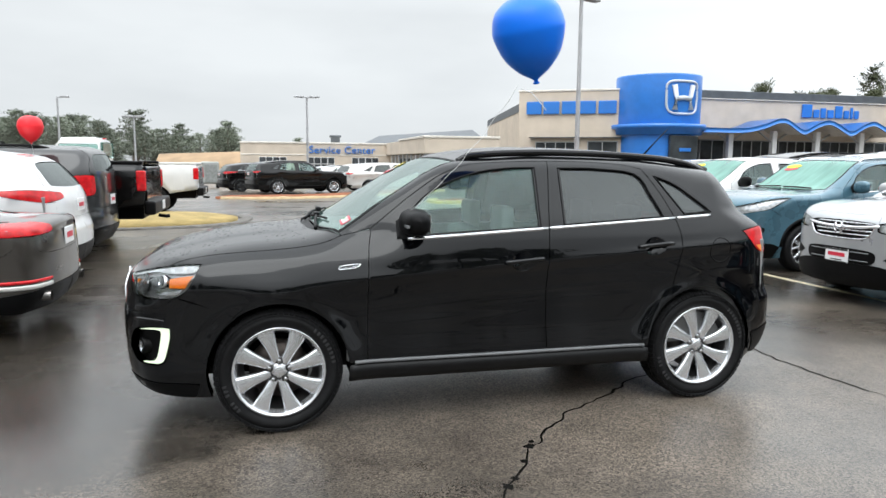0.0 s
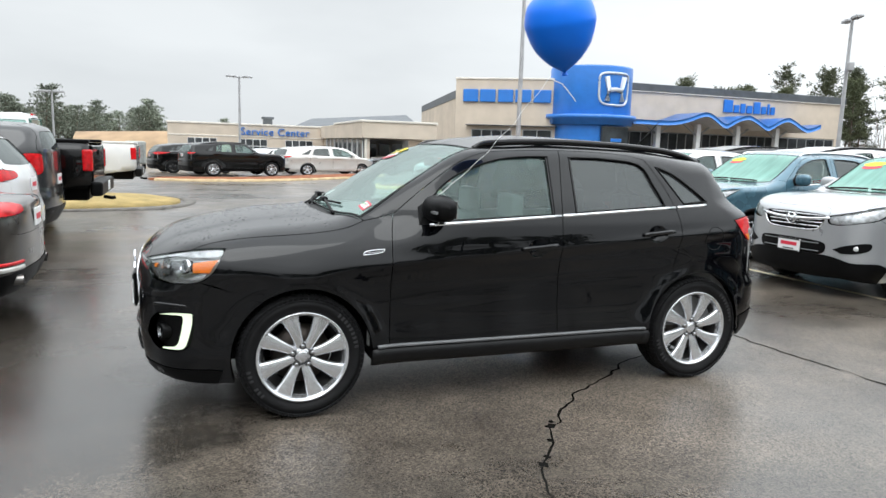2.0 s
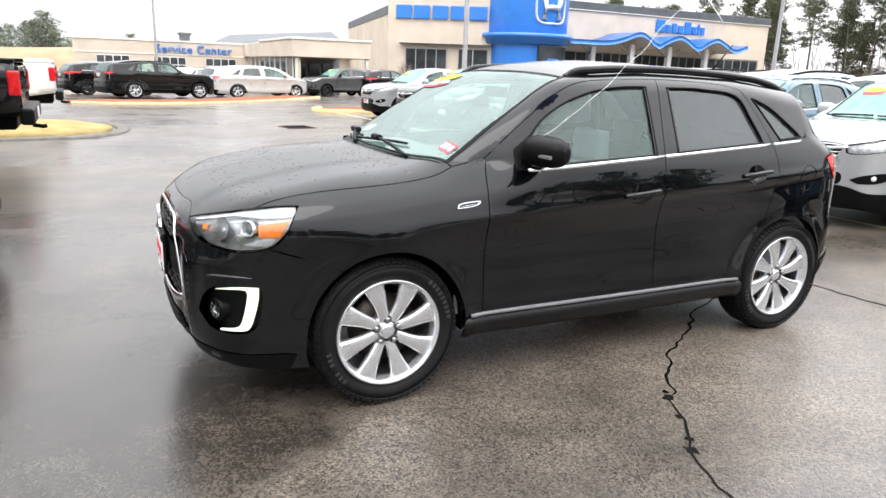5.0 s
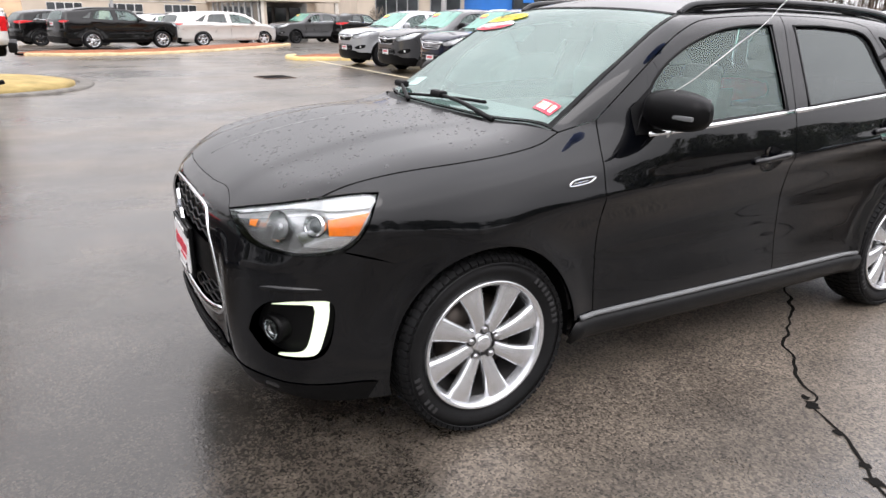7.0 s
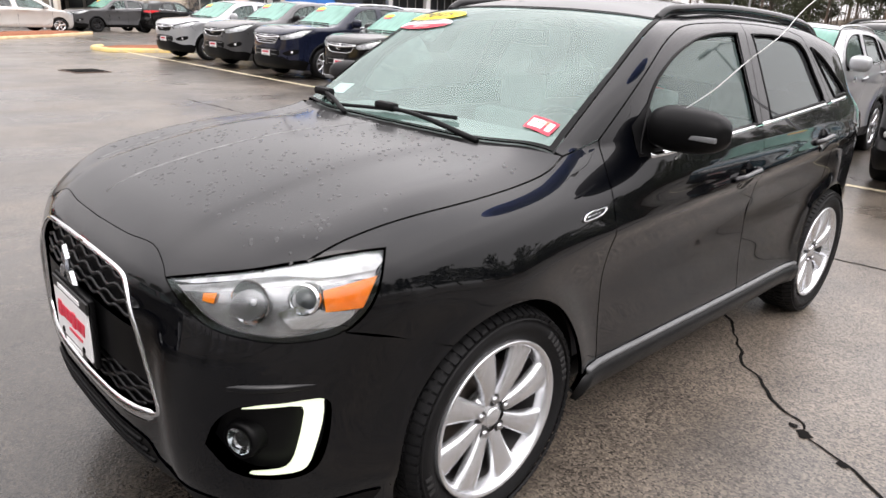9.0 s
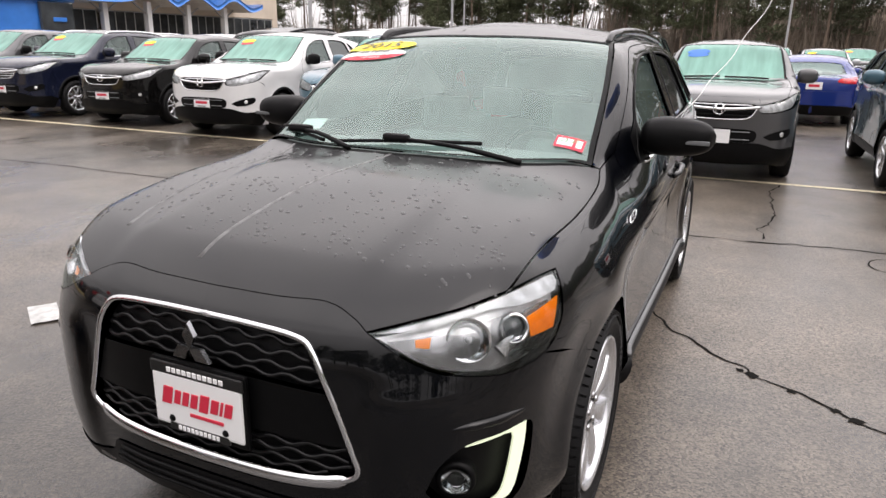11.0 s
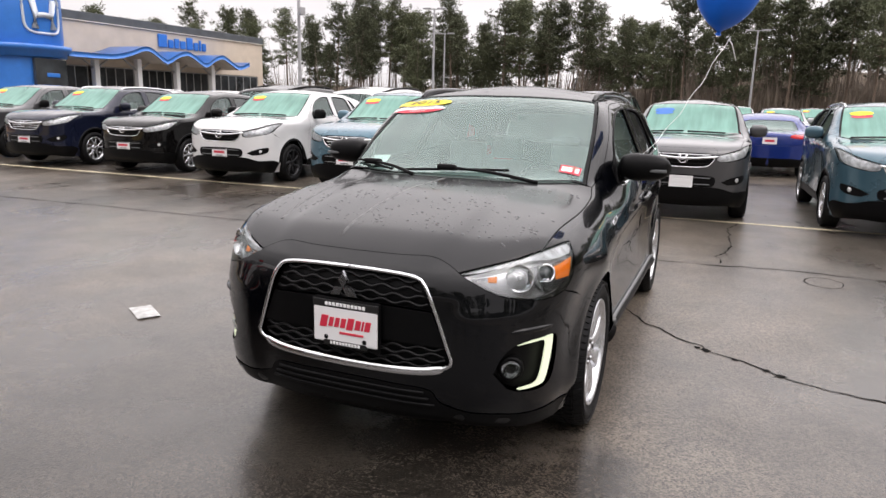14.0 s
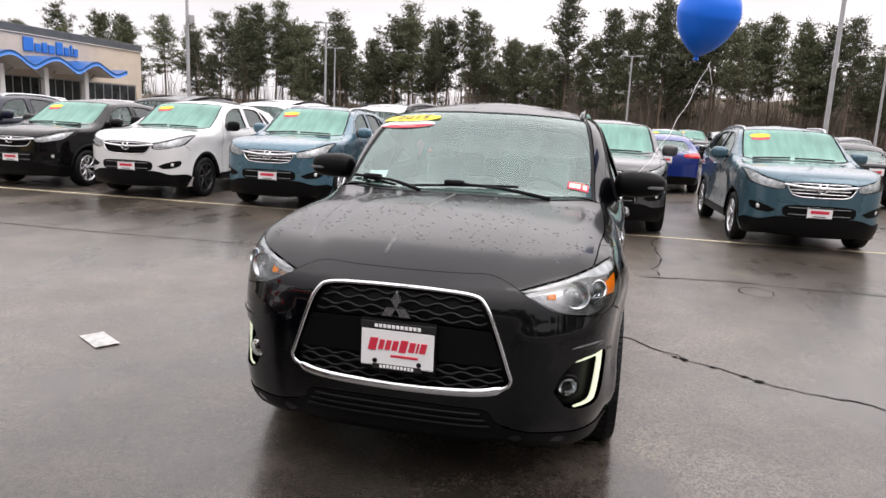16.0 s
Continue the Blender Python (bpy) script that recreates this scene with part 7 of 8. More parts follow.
parked(suv, WHITE, WHITE, -5.88, 4.75, 0, "white compact SUV with red tail lights, parked", group=LEFT)
# larger bodies
van_body = Body([(-3.3, -3.4), (-2.23, -2.42), (-1.335, -1.5), (-1.12, -1.45), (-0.28, -0.55), (0.3, 0.2), (1.0, 1.15), (1.335, 1.62), (1.62, 2.25), (2.07, 2.70), (3.2, 3.6)],
                [(0, 0), (0.34, 0.35), (0.9, 1.0), (1.1, 1.12), (1.605, 1.73), (2.2, 2.3)], 1.12, (-1.5, 1.5), 0.345, 0.405, 0.012, 0.012)
van = build_car("minivan", van_body, CHAMPAGNE, "pale silver minivan parked behind the mulch bed", 0.10, WIND_ROW, "five", None, True, CHAMPAGNE, strip=False, rails=None, plate=False)
van.matrix_basis = Matrix.Translation((4.75, 31.4, ground_z(4.75, 31.4))) @ Matrix.Rotation(radians(199), 4, "Z")
big_body = Body([(-3.3, -3.4), (-2.23, -2.38), (-1.335, -1.43), (-1.12, -0.98), (-0.28, -0.2), (0.3, 0.45), (1.0, 1.25), (1.335, 1.6), (1.62, 2.2), (2.07, 2.58), (3.2, 3.5)],
                [(0, 0), (0.34, 0.38), (0.9, 1.08), (1.1, 1.2), (1.605, 1.76), (2.2, 2.3)], 1.11, (-1.43, 1.43), 0.375, 0.44, 0.02, 0.012)
big = build_car("large_suv", big_body, BLACK2, "large black SUV with silver wheels behind the mulch bed", 0.10, WIND_ROW, "ten", None, False, None, strip=False, rails=BLACK_PLASTIC, plate=False)
big.matrix_basis = Matrix.Translation((0.0, 28.3, G)) @ Matrix.Rotation(radians(199), 4, "Z")
parked(big, BLACK2, WHITE, 12.75, 4.4, 180, "white SUV parked tail towards the aisle", group=BACK)
parked(big, BLACK2, BLACK2, 12.75, 1.6, 181, "black SUV parked tail towards the aisle", group=BACK)
parked(big, BLACK2, WHITE, 12.7, 7.2, 179, "white SUV with black roof rails parked tail out", group=BACK)
parked(big, BLACK2, BLACK2, 12.7, 10.0, 180, "black SUV with roof rails parked tail out", group=BACK)
for o in bpy.data.objects:
    if o.name.startswith("large_suv") and 12 < o.matrix_basis.translation.x < 13:
        o.scale.z *= 1.05
parked(suv, WHITE, BLACK2, -1.75, 31.6, 197, "black SUV with a red tail light, half hidden", group="").scale = (0.95, 0.95, 0.86)
parked(suv, WHITE, GREY_CAR, 10.6, 36.6, 12, "grey wagon parked by the entry porch", group="")
parked(suv, WHITE, BLACK2, 13.8, 37.0, 200, "black SUV parked by the entry porch", group="")
parked(big, BLACK2, WHITE, 3.5, 38, 200, "white SUV parked by the garage", group="").scale = (0.95, 0.95, 0.84)
BOXY_TAIL = [(0.1, 1.85), (0.3, 2.0), (0.45, 2.06), (0.6, 2.06), (0.7, 2.045), (1.1, 2.03), (1.3, 1.985), (1.48, 1.92), (1.62, 1.80)]
BOXY_TOP = TOP[:-3] + [(1.4, 1.585), (1.8, 1.565), (2.2, 1.50)]
BOXY_LAMPS = ([("s", 1.72, 1.09), ("s", 1.735, 1.03), ("s", 1.78, 0.95), ("s", 1.86, 0.925)], [("s", 1.86, 0.925), ("r", -0.70, 0.94), ("r", -0.64, 0.97), ("r", -0.635, 1.03), ("r", -0.64, 1.08)], [("r", -0.64, 1.08), ("r", -0.66, 1.10), ("s", 1.82, 1.105), ("s", 1.72, 1.09)])
CHARCOAL = paint("charcoal_car_paint", (0.016, 0.016, 0.017), 0.1, 0.3)
boxy_body = Body([(-3.2, -3.3), (-2.23, -2.26), (-1.335, -1.33), (-1.12, -1.0), (-0.28, -0.3), (1.335, 1.33), (2.07, 2.24), (3.2, 3.3)],
                 [(0, 0), (0.34, 0.40), (0.66, 0.74), (0.925, 0.98), (1.1, 1.28), (1.605, 1.74), (2.2, 2.3)], 1.03, (-1.33, 1.33), 0.36, 0.42, 0.03, 0.012, tail=BOXY_TAIL, top=BOXY_TOP)
boxy = build_car("boxy_suv", boxy_body, CHARCOAL, "charcoal black boxy SUV with upright red tail lights, parked", 0.09, WIND_ROW, "five", None, True, None, strip=False, rails=BLACK_PLASTIC, plate=False, tails=BOXY_LAMPS, roof_end=1.72)
boxy.matrix_basis = Matrix.Translation((-5.95, 6.95, G))
tagged(boxy, group=LEFT)


def pickup(paint_mat, label, z_bed=1.42, cab_up=0.0):
    """A crew-cab pickup, nose towards -x, tail at x = 2.9."""
    t = tagged(new("pickup_truck"), label, "pickup truck", LEFT)
    ax, R = 1.75, 0.45
    wheel_z = 0.39
    out = [(0.45, 0.62), (0.45, z_bed), (2.86, z_bed - 0.02), (2.9, z_bed - 0.3), (2.88, 0.70), (ax + R, 0.60)]
    out += [(ax + R * math.cos(a), wheel_z + R * math.sin(a)) for a in np.linspace(0.45, math.pi - 0.45, 16)] + [(ax - R, 0.60)]
    v2, f2, rims = fill2d(np.array(out), [], 0.14)
    for s in (1, -1):
        yy = lambda z: -s * (1.0 - 0.05 * max(0, (z - 1.15)) / 0.3 + 0.02 * math.sin((z - 0.6) * 4))
        v = [(x, yy(z), z) for x, z in v2] + [(x, yy(z) + s * 0.09, z) for x, z in v2]
        n = len(v2)
        fc = []
        for q in f2:
            a, b, c = (np.array(v[i]) for i in q[:3])
            q = tuple(q) if np.cross(b - a, c - a)[1] * -s > 0 else tuple(reversed(q))
            fc += [q, tuple(i + n for i in reversed(q))]
        r = rims[0]
        fc += [(r[i], r[(i + 1) % len(r)], r[(i + 1) % len(r)] + n, r[i] + n) for i in range(len(r))]
        mesh_ob("bed_side", v, fc, paint_mat, t)
        part("bed_rail", box_bm(2.42, 0.13, 0.05, (1.66, -s * 0.91, z_bed + 0.01), 0.015, 2), BLACK_PLASTIC if paint_mat is not WHITE else paint_mat, t)
        part("tail_light", box_bm(0.14, 0.13, 0.32, (2.845, -s * 0.965, z_bed - 0.27), 0.03, 3), RED_LENS, t, "tall red tail light")
    tg = part("tailgate", box_bm(0.07, 1.66, 0.62, (2.87, 0, z_bed - 0.36), 0.02, 2), paint_mat, t)
    part("gate_handle", box_bm(0.03, 0.28, 0.08, (2.91, 0, z_bed - 0.16), 0.01, 2), BLACK_PLASTIC, tg)
    b = part("rear_bumper", box_bm(0.17, 1.94, 0.22, (2.95, 0, 0.63), 0.05, 3), BLACK_PLASTIC if paint_mat is not WHITE else DARK_TRIM, t)
    part("number_plate", box_bm(0.01, 0.3, 0.15, (3.04, 0, 0.64), 0.003, 1), PLATE_WHITE, b)
    mesh_ob("tow_hitch", *tube([(2.95, 0, 0.45), (3.08, 0, 0.43), (3.13, 0, 0.44)], 0.03, 8), BLACK_PLASTIC, b)
    part("bed_floor", box_bm(2.4, 1.8, 0.3, (1.65, 0, 0.78), 0.02, 1), DARK_TRIM, t)
    # cab: sections lofted along x
    prof = [(-2.55, 0.80, 1.02), (-2.4, 0.92, 1.10), (-1.2, 0.96, 1.18), (-0.55, 0.92, 1.78 + cab_up), (0.25, 0.92, 1.80 + cab_up), (0.42, 0.92, 1.72 + cab_up), (0.45, 0.93, 1.15)]
    cv, cf = [], []
    for x, w, z in prof:
        for y, zz in ((-w, 0.5), (-w * 1.04, 0.85), (-w * 1.02, min(1.12, z - 0.03)), (-w * (0.98 if z < 1.3 else 0.80), z - 0.06), (-w * 0.6, z), (w * 0.6, z), (w * (0.98 if z < 1.3 else 0.80), z - 0.06), (w * 1.02, min(1.12, z - 0.03)), (w * 1.04, 0.85), (w, 0.5)):
            cv.append((x, y, zz))
    for i in range(len(prof) - 1):
        for j in range(9):
            a = i * 10 + j
            cf.append((a, a + 1, a + 11, a + 10))
    cf += [tuple(range(10)), tuple(len(cv) - 10 + k for k in reversed(range(10)))]
    cab = mesh_ob("cab", cv, [tuple(reversed(q)) for q in cf], paint_mat, t, "", None, False)
    part("rear_window", box_bm(0.02, 1.36, 0.42, (0.455, 0, 1.46 + cab_up), 0.04, 2), SIDE_GLASS if cab_up else TINT, cab)
    for s in (1, -1):
        part("side_window", box_bm(0.95, 0.02, 0.38, (-0.08, -s * 0.875, 1.42 + cab_up), 0.04, 2, None), SIDE_GLASS if cab_up else TINT, cab, "", Matrix.Translation((0, 0, 0)))
    part("cab_lamp", box_bm(0.06, 0.3, 0.04, (0.40, 0, 1.77 + cab_up), 0.01, 1), RED_LENS, cab)
    base = build_wheel(t, 0.39, 0.26, 0.25, "five", Matrix.Translation((ax, -0.86, wheel_z)))
    for x, s in ((ax, -1), (-1.75, 1), (-1.75, -1)):
        copy_thing(base, Matrix.Translation((x, -s * 0.86, wheel_z)) @ (Matrix() if s > 0 else Matrix.Rotation(math.pi, 4, "Z"))).parent = t
    part("chassis", box_bm(5.2, 1.1, 0.25, (0.2, 0, 0.55), 0.03, 1), DARK_TRIM, t)
    return t


black_pickup = pickup(BLACK2, "black pickup truck with tall red tail lights, parked", 1.33)
black_pickup.matrix_basis = Matrix.Translation((-6.6, 8.95, G)) @ Matrix.Rotation(radians(1), 4, "Z") @ Matrix.Scale(1.09, 4)
white_pickup = pickup(WHITE, "white crew-cab pickup truck with a tow hitch, parked", 1.40, 0.3)
white_pickup.matrix_basis = Matrix.Translation((-6.2, 16.4, G)) @ Matrix.Rotation(radians(1), 4, "Z")
trailer = tagged(new("box_trailer"), "small grey box trailer with a rounded roof", "trailer")
trailer.matrix_basis = Matrix.Translation((-5.4, 46, ground_z(-5.4, 46))) @ Matrix.Rotation(radians(98), 4, "Z")
TRAILER_GREY = mat("trailer_grey", (0.33, 0.34, 0.32), 0.6, var=0.15, scale=2)
part("body", box_bm(3.0, 1.1, 1.5, (0, 0, 1.1), 0.15, 3), TRAILER_GREY, trailer)
part("door", box_bm(0.05, 0.8, 1.2, (-1.5, 0, 1.05), 0.02, 1), mat("trailer_door", (0.25, 0.26, 0.25), 0.6, var=0.2), trailer)
for s in (1, -1):
    part("wheel", cyl_bm(0.33, 0.33, 0.2, Matrix.Translation((0.2, s * 0.52, 0.33)) @ Matrix.Rotation(radians(90), 4, "X"), 24), RUBBER, trailer)

# ---------------------------------------------------------------- balloon
BALLOON = mat("blue_latex", (0.006, 0.17, 0.85), 0.34, var=0.05, scale=3, spec=0.35)
b = tagged(new("balloon"), "round blue latex balloon tied to a door mirror with white ribbon", "balloon")
b.matrix_basis = Matrix.Translation((-0.05, -1.26, 2.15)) @ Matrix.Rotation(radians(-14), 4, "Y") @ Matrix.Rotation(radians(8), 4, "X")
prof = smooth_line([(0.004, -0.248), (0.018, -0.243), (0.011, -0.228), (0.02, -0.218), (0.085, -0.172), (0.148, -0.095), (0.182, 0.0), (0.186, 0.055), (0.16, 0.135), (0.09, 0.188), (0.0, 0.205)], 5)
mesh_ob("skin", *revolve(prof, 40, "z"), BALLOON, b)
RIBBON = mat("white_ribbon", (0.8, 0.8, 0.8), 0.4)
start, end = Vector((-0.60, -0.93, 1.235)), Vector((-0.115, -1.295, 1.895))
pth = []
for i in range(22):
    t = i / 21
    p = start.lerp(end, t)
    p.z -= 0.05 * math.sin(math.pi * t)
    pth.append(p + Vector((0.006 * math.sin(t * 30), 0.006 * math.cos(t * 23), 0)))
inv = b.matrix_basis.inverted()
mesh_ob("ribbon", *tube([inv @ p for p in pth], 0.0015, 5), RIBBON, b)
loop = [Vector((-0.60 + 0.035 * math.cos(t), -0.915, 1.15 + 0.085 * math.sin(t))) for t in np.linspace(-1.5, 1.6, 14)]
mesh_ob("ribbon_loop", *tube([inv @ p for p in loop], 0.003, 5), RIBBON, b)
mesh_ob("ribbon_tail", *tube([inv @ Vector(p) for p in ((-0.10, -1.29, 1.88), (-0.05, -1.31, 1.86), (0.0, -1.33, 1.80), (0.02, -1.34, 1.77))], 0.003, 5), RIBBON, b)

red_balloon = tagged(new("balloon"), "round red latex balloon floating over a parked car", "balloon")
red_balloon.matrix_basis = Matrix.Translation((-4.50, 5.85, 1.90))
mesh_ob("skin", *revolve([(a * 0.86, b * 0.86) for a, b in prof], 32, "z"), mat("red_latex", (0.75, 0.02, 0.03), 0.34, var=0.05, scale=3, spec=0.35), red_balloon)
mesh_ob("ribbon", *tube([(0, 0, -0.21), (0.01, 0.02, -0.3), (0.0, 0.01, -0.42)], 0.0018, 5), RIBBON, red_balloon)
# the cars behind the mulch bed stand lower than those of the near rows
for car, k in ((big, (0.95, 0.95, 0.86)), (van, (1.06, 0.95, 0.86))):
    car.scale = k
# ---------------------------------------------------------------- details of the black crossover
HB = hero_body


def text_on(words, size, p, right, up, material, name, parent, stretch=1.0, shear=0.0):
    """Flat lettering at p, with its own right and up directions."""
    c = bpy.data.curves.new("lettering", "FONT")
    c.body, c.size, c.extrude, c.align_x, c.align_y, c.shear, c.resolution_u = words, size, 0.0004, "CENTER", "CENTER", shear, 3
    tmp = bpy.data.objects.new("lettering", c)
    me = bpy.data.meshes.new_from_object(tmp)
    bpy.data.objects.remove(tmp)
    me.materials.append(material)
    r, u = Vector(right).normalized(), Vector(up).normalized()
    u = (u - r * u.dot(r)).normalized()
    n = r.cross(u)
    ob = new(name, me)
    ob.parent = parent
    ob.matrix_basis = Matrix.Translation(p) @ Matrix((r * stretch, u, n)).transposed().to_4x4()
    return ob


def sheet(name, pts, material, off, parent, d=(1, 1, -0.15), sides=(1, -1), label="", rim=0.0, h=0.025, per=4):
    """A small sheet lying on or under the skin, on both sides."""
    line = HB.line(pts, per)
    if np.linalg.norm(line[0] - line[-1]) < 1e-4:
        line = line[:-1]
    return both(name, HB.panel(line, (), d, h, 0.0, rim, off), material, parent, label, sides)


def disc_at(name, p, n, profile, material, parent, side=1, seg=24, label=""):
    """A turned shape (radius, depth along the normal) at p facing n."""
    q = Vector(n).to_track_quat("Z", "Y").to_matrix().to_4x4()
    v, f = revolve(profile, seg, "z")
    m = Matrix.Translation(p) @ q
    vv = [m @ Vector(a) for a in v]
    vv = [(a.x, a.y * side, a.z) for a in vv]
    return mesh_ob(name, vv, f, material, parent, label)


GRILLE_GLOSS = mat("satin_black_plastic", (0.003, 0.003, 0.0034), 0.34, spec=0.3, var=0.2, scale=20)
DULL_CHROME = mat("dull_chrome", (0.40, 0.41, 0.43), 0.25, metal=1.0)
# grille: chrome surround, middle band, wavy mesh rows, emblem
gl = HB.line(GRILLE, 4)
ring = gl + mirrored(gl)[1:]
v, f = strip_along(HB, ring + ring[1:2], 0.0155, 0.007, 0.0)
mesh_ob("grille_surround", v, f, CHROME, hero, "chrome grille surround")
low = [p for p in ring if p[2] < 0.487]
low.sort(key=lambda p: p[1])
v, f = strip_along(HB, low, 0.036, 0.010, 0.0, 2)
mesh_ob("grille_surround", v, f, CHROME, hero)
band = [("f", 0, 0.715), ("f", -0.2, 0.713), ("f", -0.365, 0.705), ("f", -0.425, 0.565), ("f", -0.2, 0.572), ("f", 0, 0.573)]
hb = HB.line(band[:3], 4) + HB.line(band[3:], 4)
g = HB.panel(hb + mirrored(hb)[1:-1], (), (1, 0, 0), 0.04, 0.0, 0.02, -0.010)
mesh_ob("grille_band", g[0], g[1], BLACK_PLASTIC, hero, "", g[2])


def wave_row(z, half, phase):
    pts = []
    y = -half
    while y <= half:
        ph = ((y + phase) / 0.105) % 1.0
        s = max(-1, min(1, 4 * abs(ph - 0.5) * 1.6 - 1.6))
        p = HB.at("f", y, z + 0.0065 * s)
        pts.append(p + np.array((0.018, 0, 0)))
        y += 0.0131
    return tube(pts, 0.0058, 6)


for i, (z, half) in enumerate(((0.818, 0.30), (0.788, 0.325), (0.758, 0.34), (0.732, 0.352), (0.553, 0.415), (0.528, 0.42), (0.503, 0.425), (0.480, 0.36))):
    mesh_ob("grille_mesh", *wave_row(z, half, 0.052 * (i % 2)), GRILLE_GLOSS, hero)
c = HB.at("f", 0, 0.775)
em = tagged(new("emblem"), "three chrome diamonds")
em.parent = hero
em.matrix_basis = Matrix.Translation((c[0] - 0.012, 0, 0.772)) @ Matrix.Scale(1.12, 4)
for a, o in ((90, (0, 0.026)), (210, (-0.0235, -0.0145)), (330, (0.0235, -0.0145))):
    bm = bmesh.new()
    r = radians(a)
    d, s = Vector((math.cos(r), math.sin(r))), Vector((-math.sin(r), math.cos(r)))
    mid = Vector(o) * 1.05
    top = [mid + d * 0.031, mid + s * 0.0175, mid - d * 0.031, mid - s * 0.0175]
    fr = [bm.verts.new((-0.007, -q.x, q.y)) for q in top]
    bk = [bm.verts.new((0.003, -q.x * 1.06, q.y * 1.06)) for q in top]
    bm.faces.new(fr)
    for i in range(4):
        bm.faces.new((fr[i], bk[i], bk[(i + 1) % 4], fr[(i + 1) % 4]))
    bmesh.ops.recalc_face_normals(bm, faces=bm.faces)
    part("diamond", bm, DULL_CHROME, em)
# plate with bars for its lettering
PX, PY, PZ = -2.243, -0.012, 0.612
plate = part("dealer_plate", box_bm(0.008, 0.29, 0.150, (PX, PY, PZ), 0.006, 2), PLATE_WHITE, hero, "white dealer plate with red and black lettering")
part("plate_holder", box_bm(0.016, 0.305, 0.205, (PX + 0.012, PY, PZ + 0.008), 0.006, 2), BLACK_PLASTIC, plate)
part("plate_holder", box_bm(0.008, 0.30, 0.034, (PX, PY, PZ + 0.086), 0.004, 2), BLACK_INK, plate)
part("plate_holder", box_bm(0.0085, 0.20, 0.026, (PX, PY, PZ - 0.076), 0.004, 2), BLACK_INK, plate)
y = PY + 0.118
for w, hh in ((0.038, 0.05), (0.024, 0.04), (0.024, 0.04), (0.026, 0.04), (0.034, 0.05), (0.028, 0.04), (0.010, 0.04), (0.028, 0.04)):
    bm = box_bm(0.003, w * 0.86, hh, (PX - 0.005, y - w / 2, PZ + 0.012), 0.001, 1)
    for q in bm.verts:
        q.co.y -= (q.co.z - PZ) * 0.22
    part("plate_text", bm, RED_INK, plate)
    y -= w + 0.003
part("plate_text", box_bm(0.003, 0.11, 0.010, (PX - 0.005, PY - 0.03, PZ - 0.030), 0.001, 1), RED_INK, plate)
for i in range(11):
    part("plate_text", box_bm(0.003, 0.013, 0.014, (PX - 0.005, PY + 0.085 - 0.017 * i, PZ + 0.086), 0.001, 1), WHITE_INK, plate)
for i in range(10):
    part("plate_text", box_bm(0.003, 0.010, 0.013, (PX - 0.0055, PY + 0.063 - 0.014 * i, PZ - 0.076), 0.001, 1), WHITE_INK, plate)
for s in (-1, 1):
    disc_at("plate_screw", Vector((PX - 0.004, PY + s * 0.088, PZ - 0.055)), (-1, 0, 0), [(0, 0.004), (0.008, 0.003), (0.010, 0)], BLACK_PLASTIC, plate)

# fog lamp pockets and running lights
sheet("lamp_pocket", POCKET, BLACK_PLASTIC, -0.045, hero, rim=0.0)
DRL_SHAPE = [("f", -0.690, 0.586), ("f", -0.740, 0.599), ("f", -0.787, 0.600), ("f", -0.7905, 0.588), ("f", -0.789, 0.535), ("f", -0.782, 0.455), ("f", -0.774, 0.412), ("f", -0.758, 0.399), ("f", -0.700, 0.397), ("f", -0.700, 0.405), ("f", -0.742, 0.412), ("f", -0.757, 0.430), ("f", -0.765, 0.475), ("f", -0.771, 0.540), ("f", -0.771, 0.586), ("f", -0.740, 0.590)]
sheet("running_light", DRL_SHAPE, DRL, -0.010, hero, label="glowing white daytime running light", rim=0.006, per=2, h=0.015)
pn = HB.at("f", -0.672, 0.484)
for s in (1, -1):
    fog = disc_at("fog_lamp", Vector(pn) + Vector((0.032, 0.018, 0)), (-0.93, -0.36, 0), [(0.0, 0.0), (0.03, 0.003), (0.037, 0.012), (0.048, 0.012), (0.052, 0.0), (0.052, -0.05)], BLACK_PLASTIC, hero, s, 28, "round fog lamp with chrome bowl")
    disc_at("bowl", Vector(pn) + Vector((0.025, 0.014, 0)), (-0.93, -0.36, 0), [(0.0, -0.012), (0.015, -0.01), (0.03, 0.0), (0.036, 0.006)], REFLECTOR, fog, s, 24)
    disc_at("lens", Vector(pn) + Vector((0.018, 0.008, 0)), (-0.93, -0.36, 0), [(0.0, 0.009), (0.02, 0.007), (0.036, 0.0)], LENS, fog, s, 24)
# accent fold above the pocket, chin and lower valance
for s in (1, -1):
    v, f = strip_along(HB, HB.line([("f", -0.655, 0.640), ("f", -0.70, 0.647), ("f", -0.75, 0.647), ("f", -0.79, 0.642)], 5), 0.022, 0.012, 0.0, 5)
    mesh_ob("bumper_fold", np.array(v) * (1, s, 1), f if s > 0 else [tuple(reversed(q)) for q in f], BLACK_PAINT, hero)
cl = HB.line([("s", -1.76, 0.285), ("s", -1.88, 0.29), ("f", -0.64, 0.30), ("f", -0.42, 0.325), ("f", -0.36, 0.385), ("f", -0.2, 0.395), ("f", 0, 0.398)], 4)
lo = HB.line([("f", 0, 0.225), ("f", -0.3, 0.23), ("f", -0.55, 0.238), ("f", -0.70, 0.218), ("s", -1.785, 0.205)], 4)
ctr = [HB.cast(np.array([(-3.2, 0, 0.398 - (0.398 - 0.225) * i / 6)]), (1, 0, 0), 2.2)[0] for i in range(1, 6)]
g = whole(HB.panel(cl + ctr + lo, (), (1, 1, -0.15), 0.04, 0.0, 0.01, 0.004))
mesh_ob("front_valance", g[0], g[1], BLACK_PLASTIC, hero, "matt black lower valance", g[2])
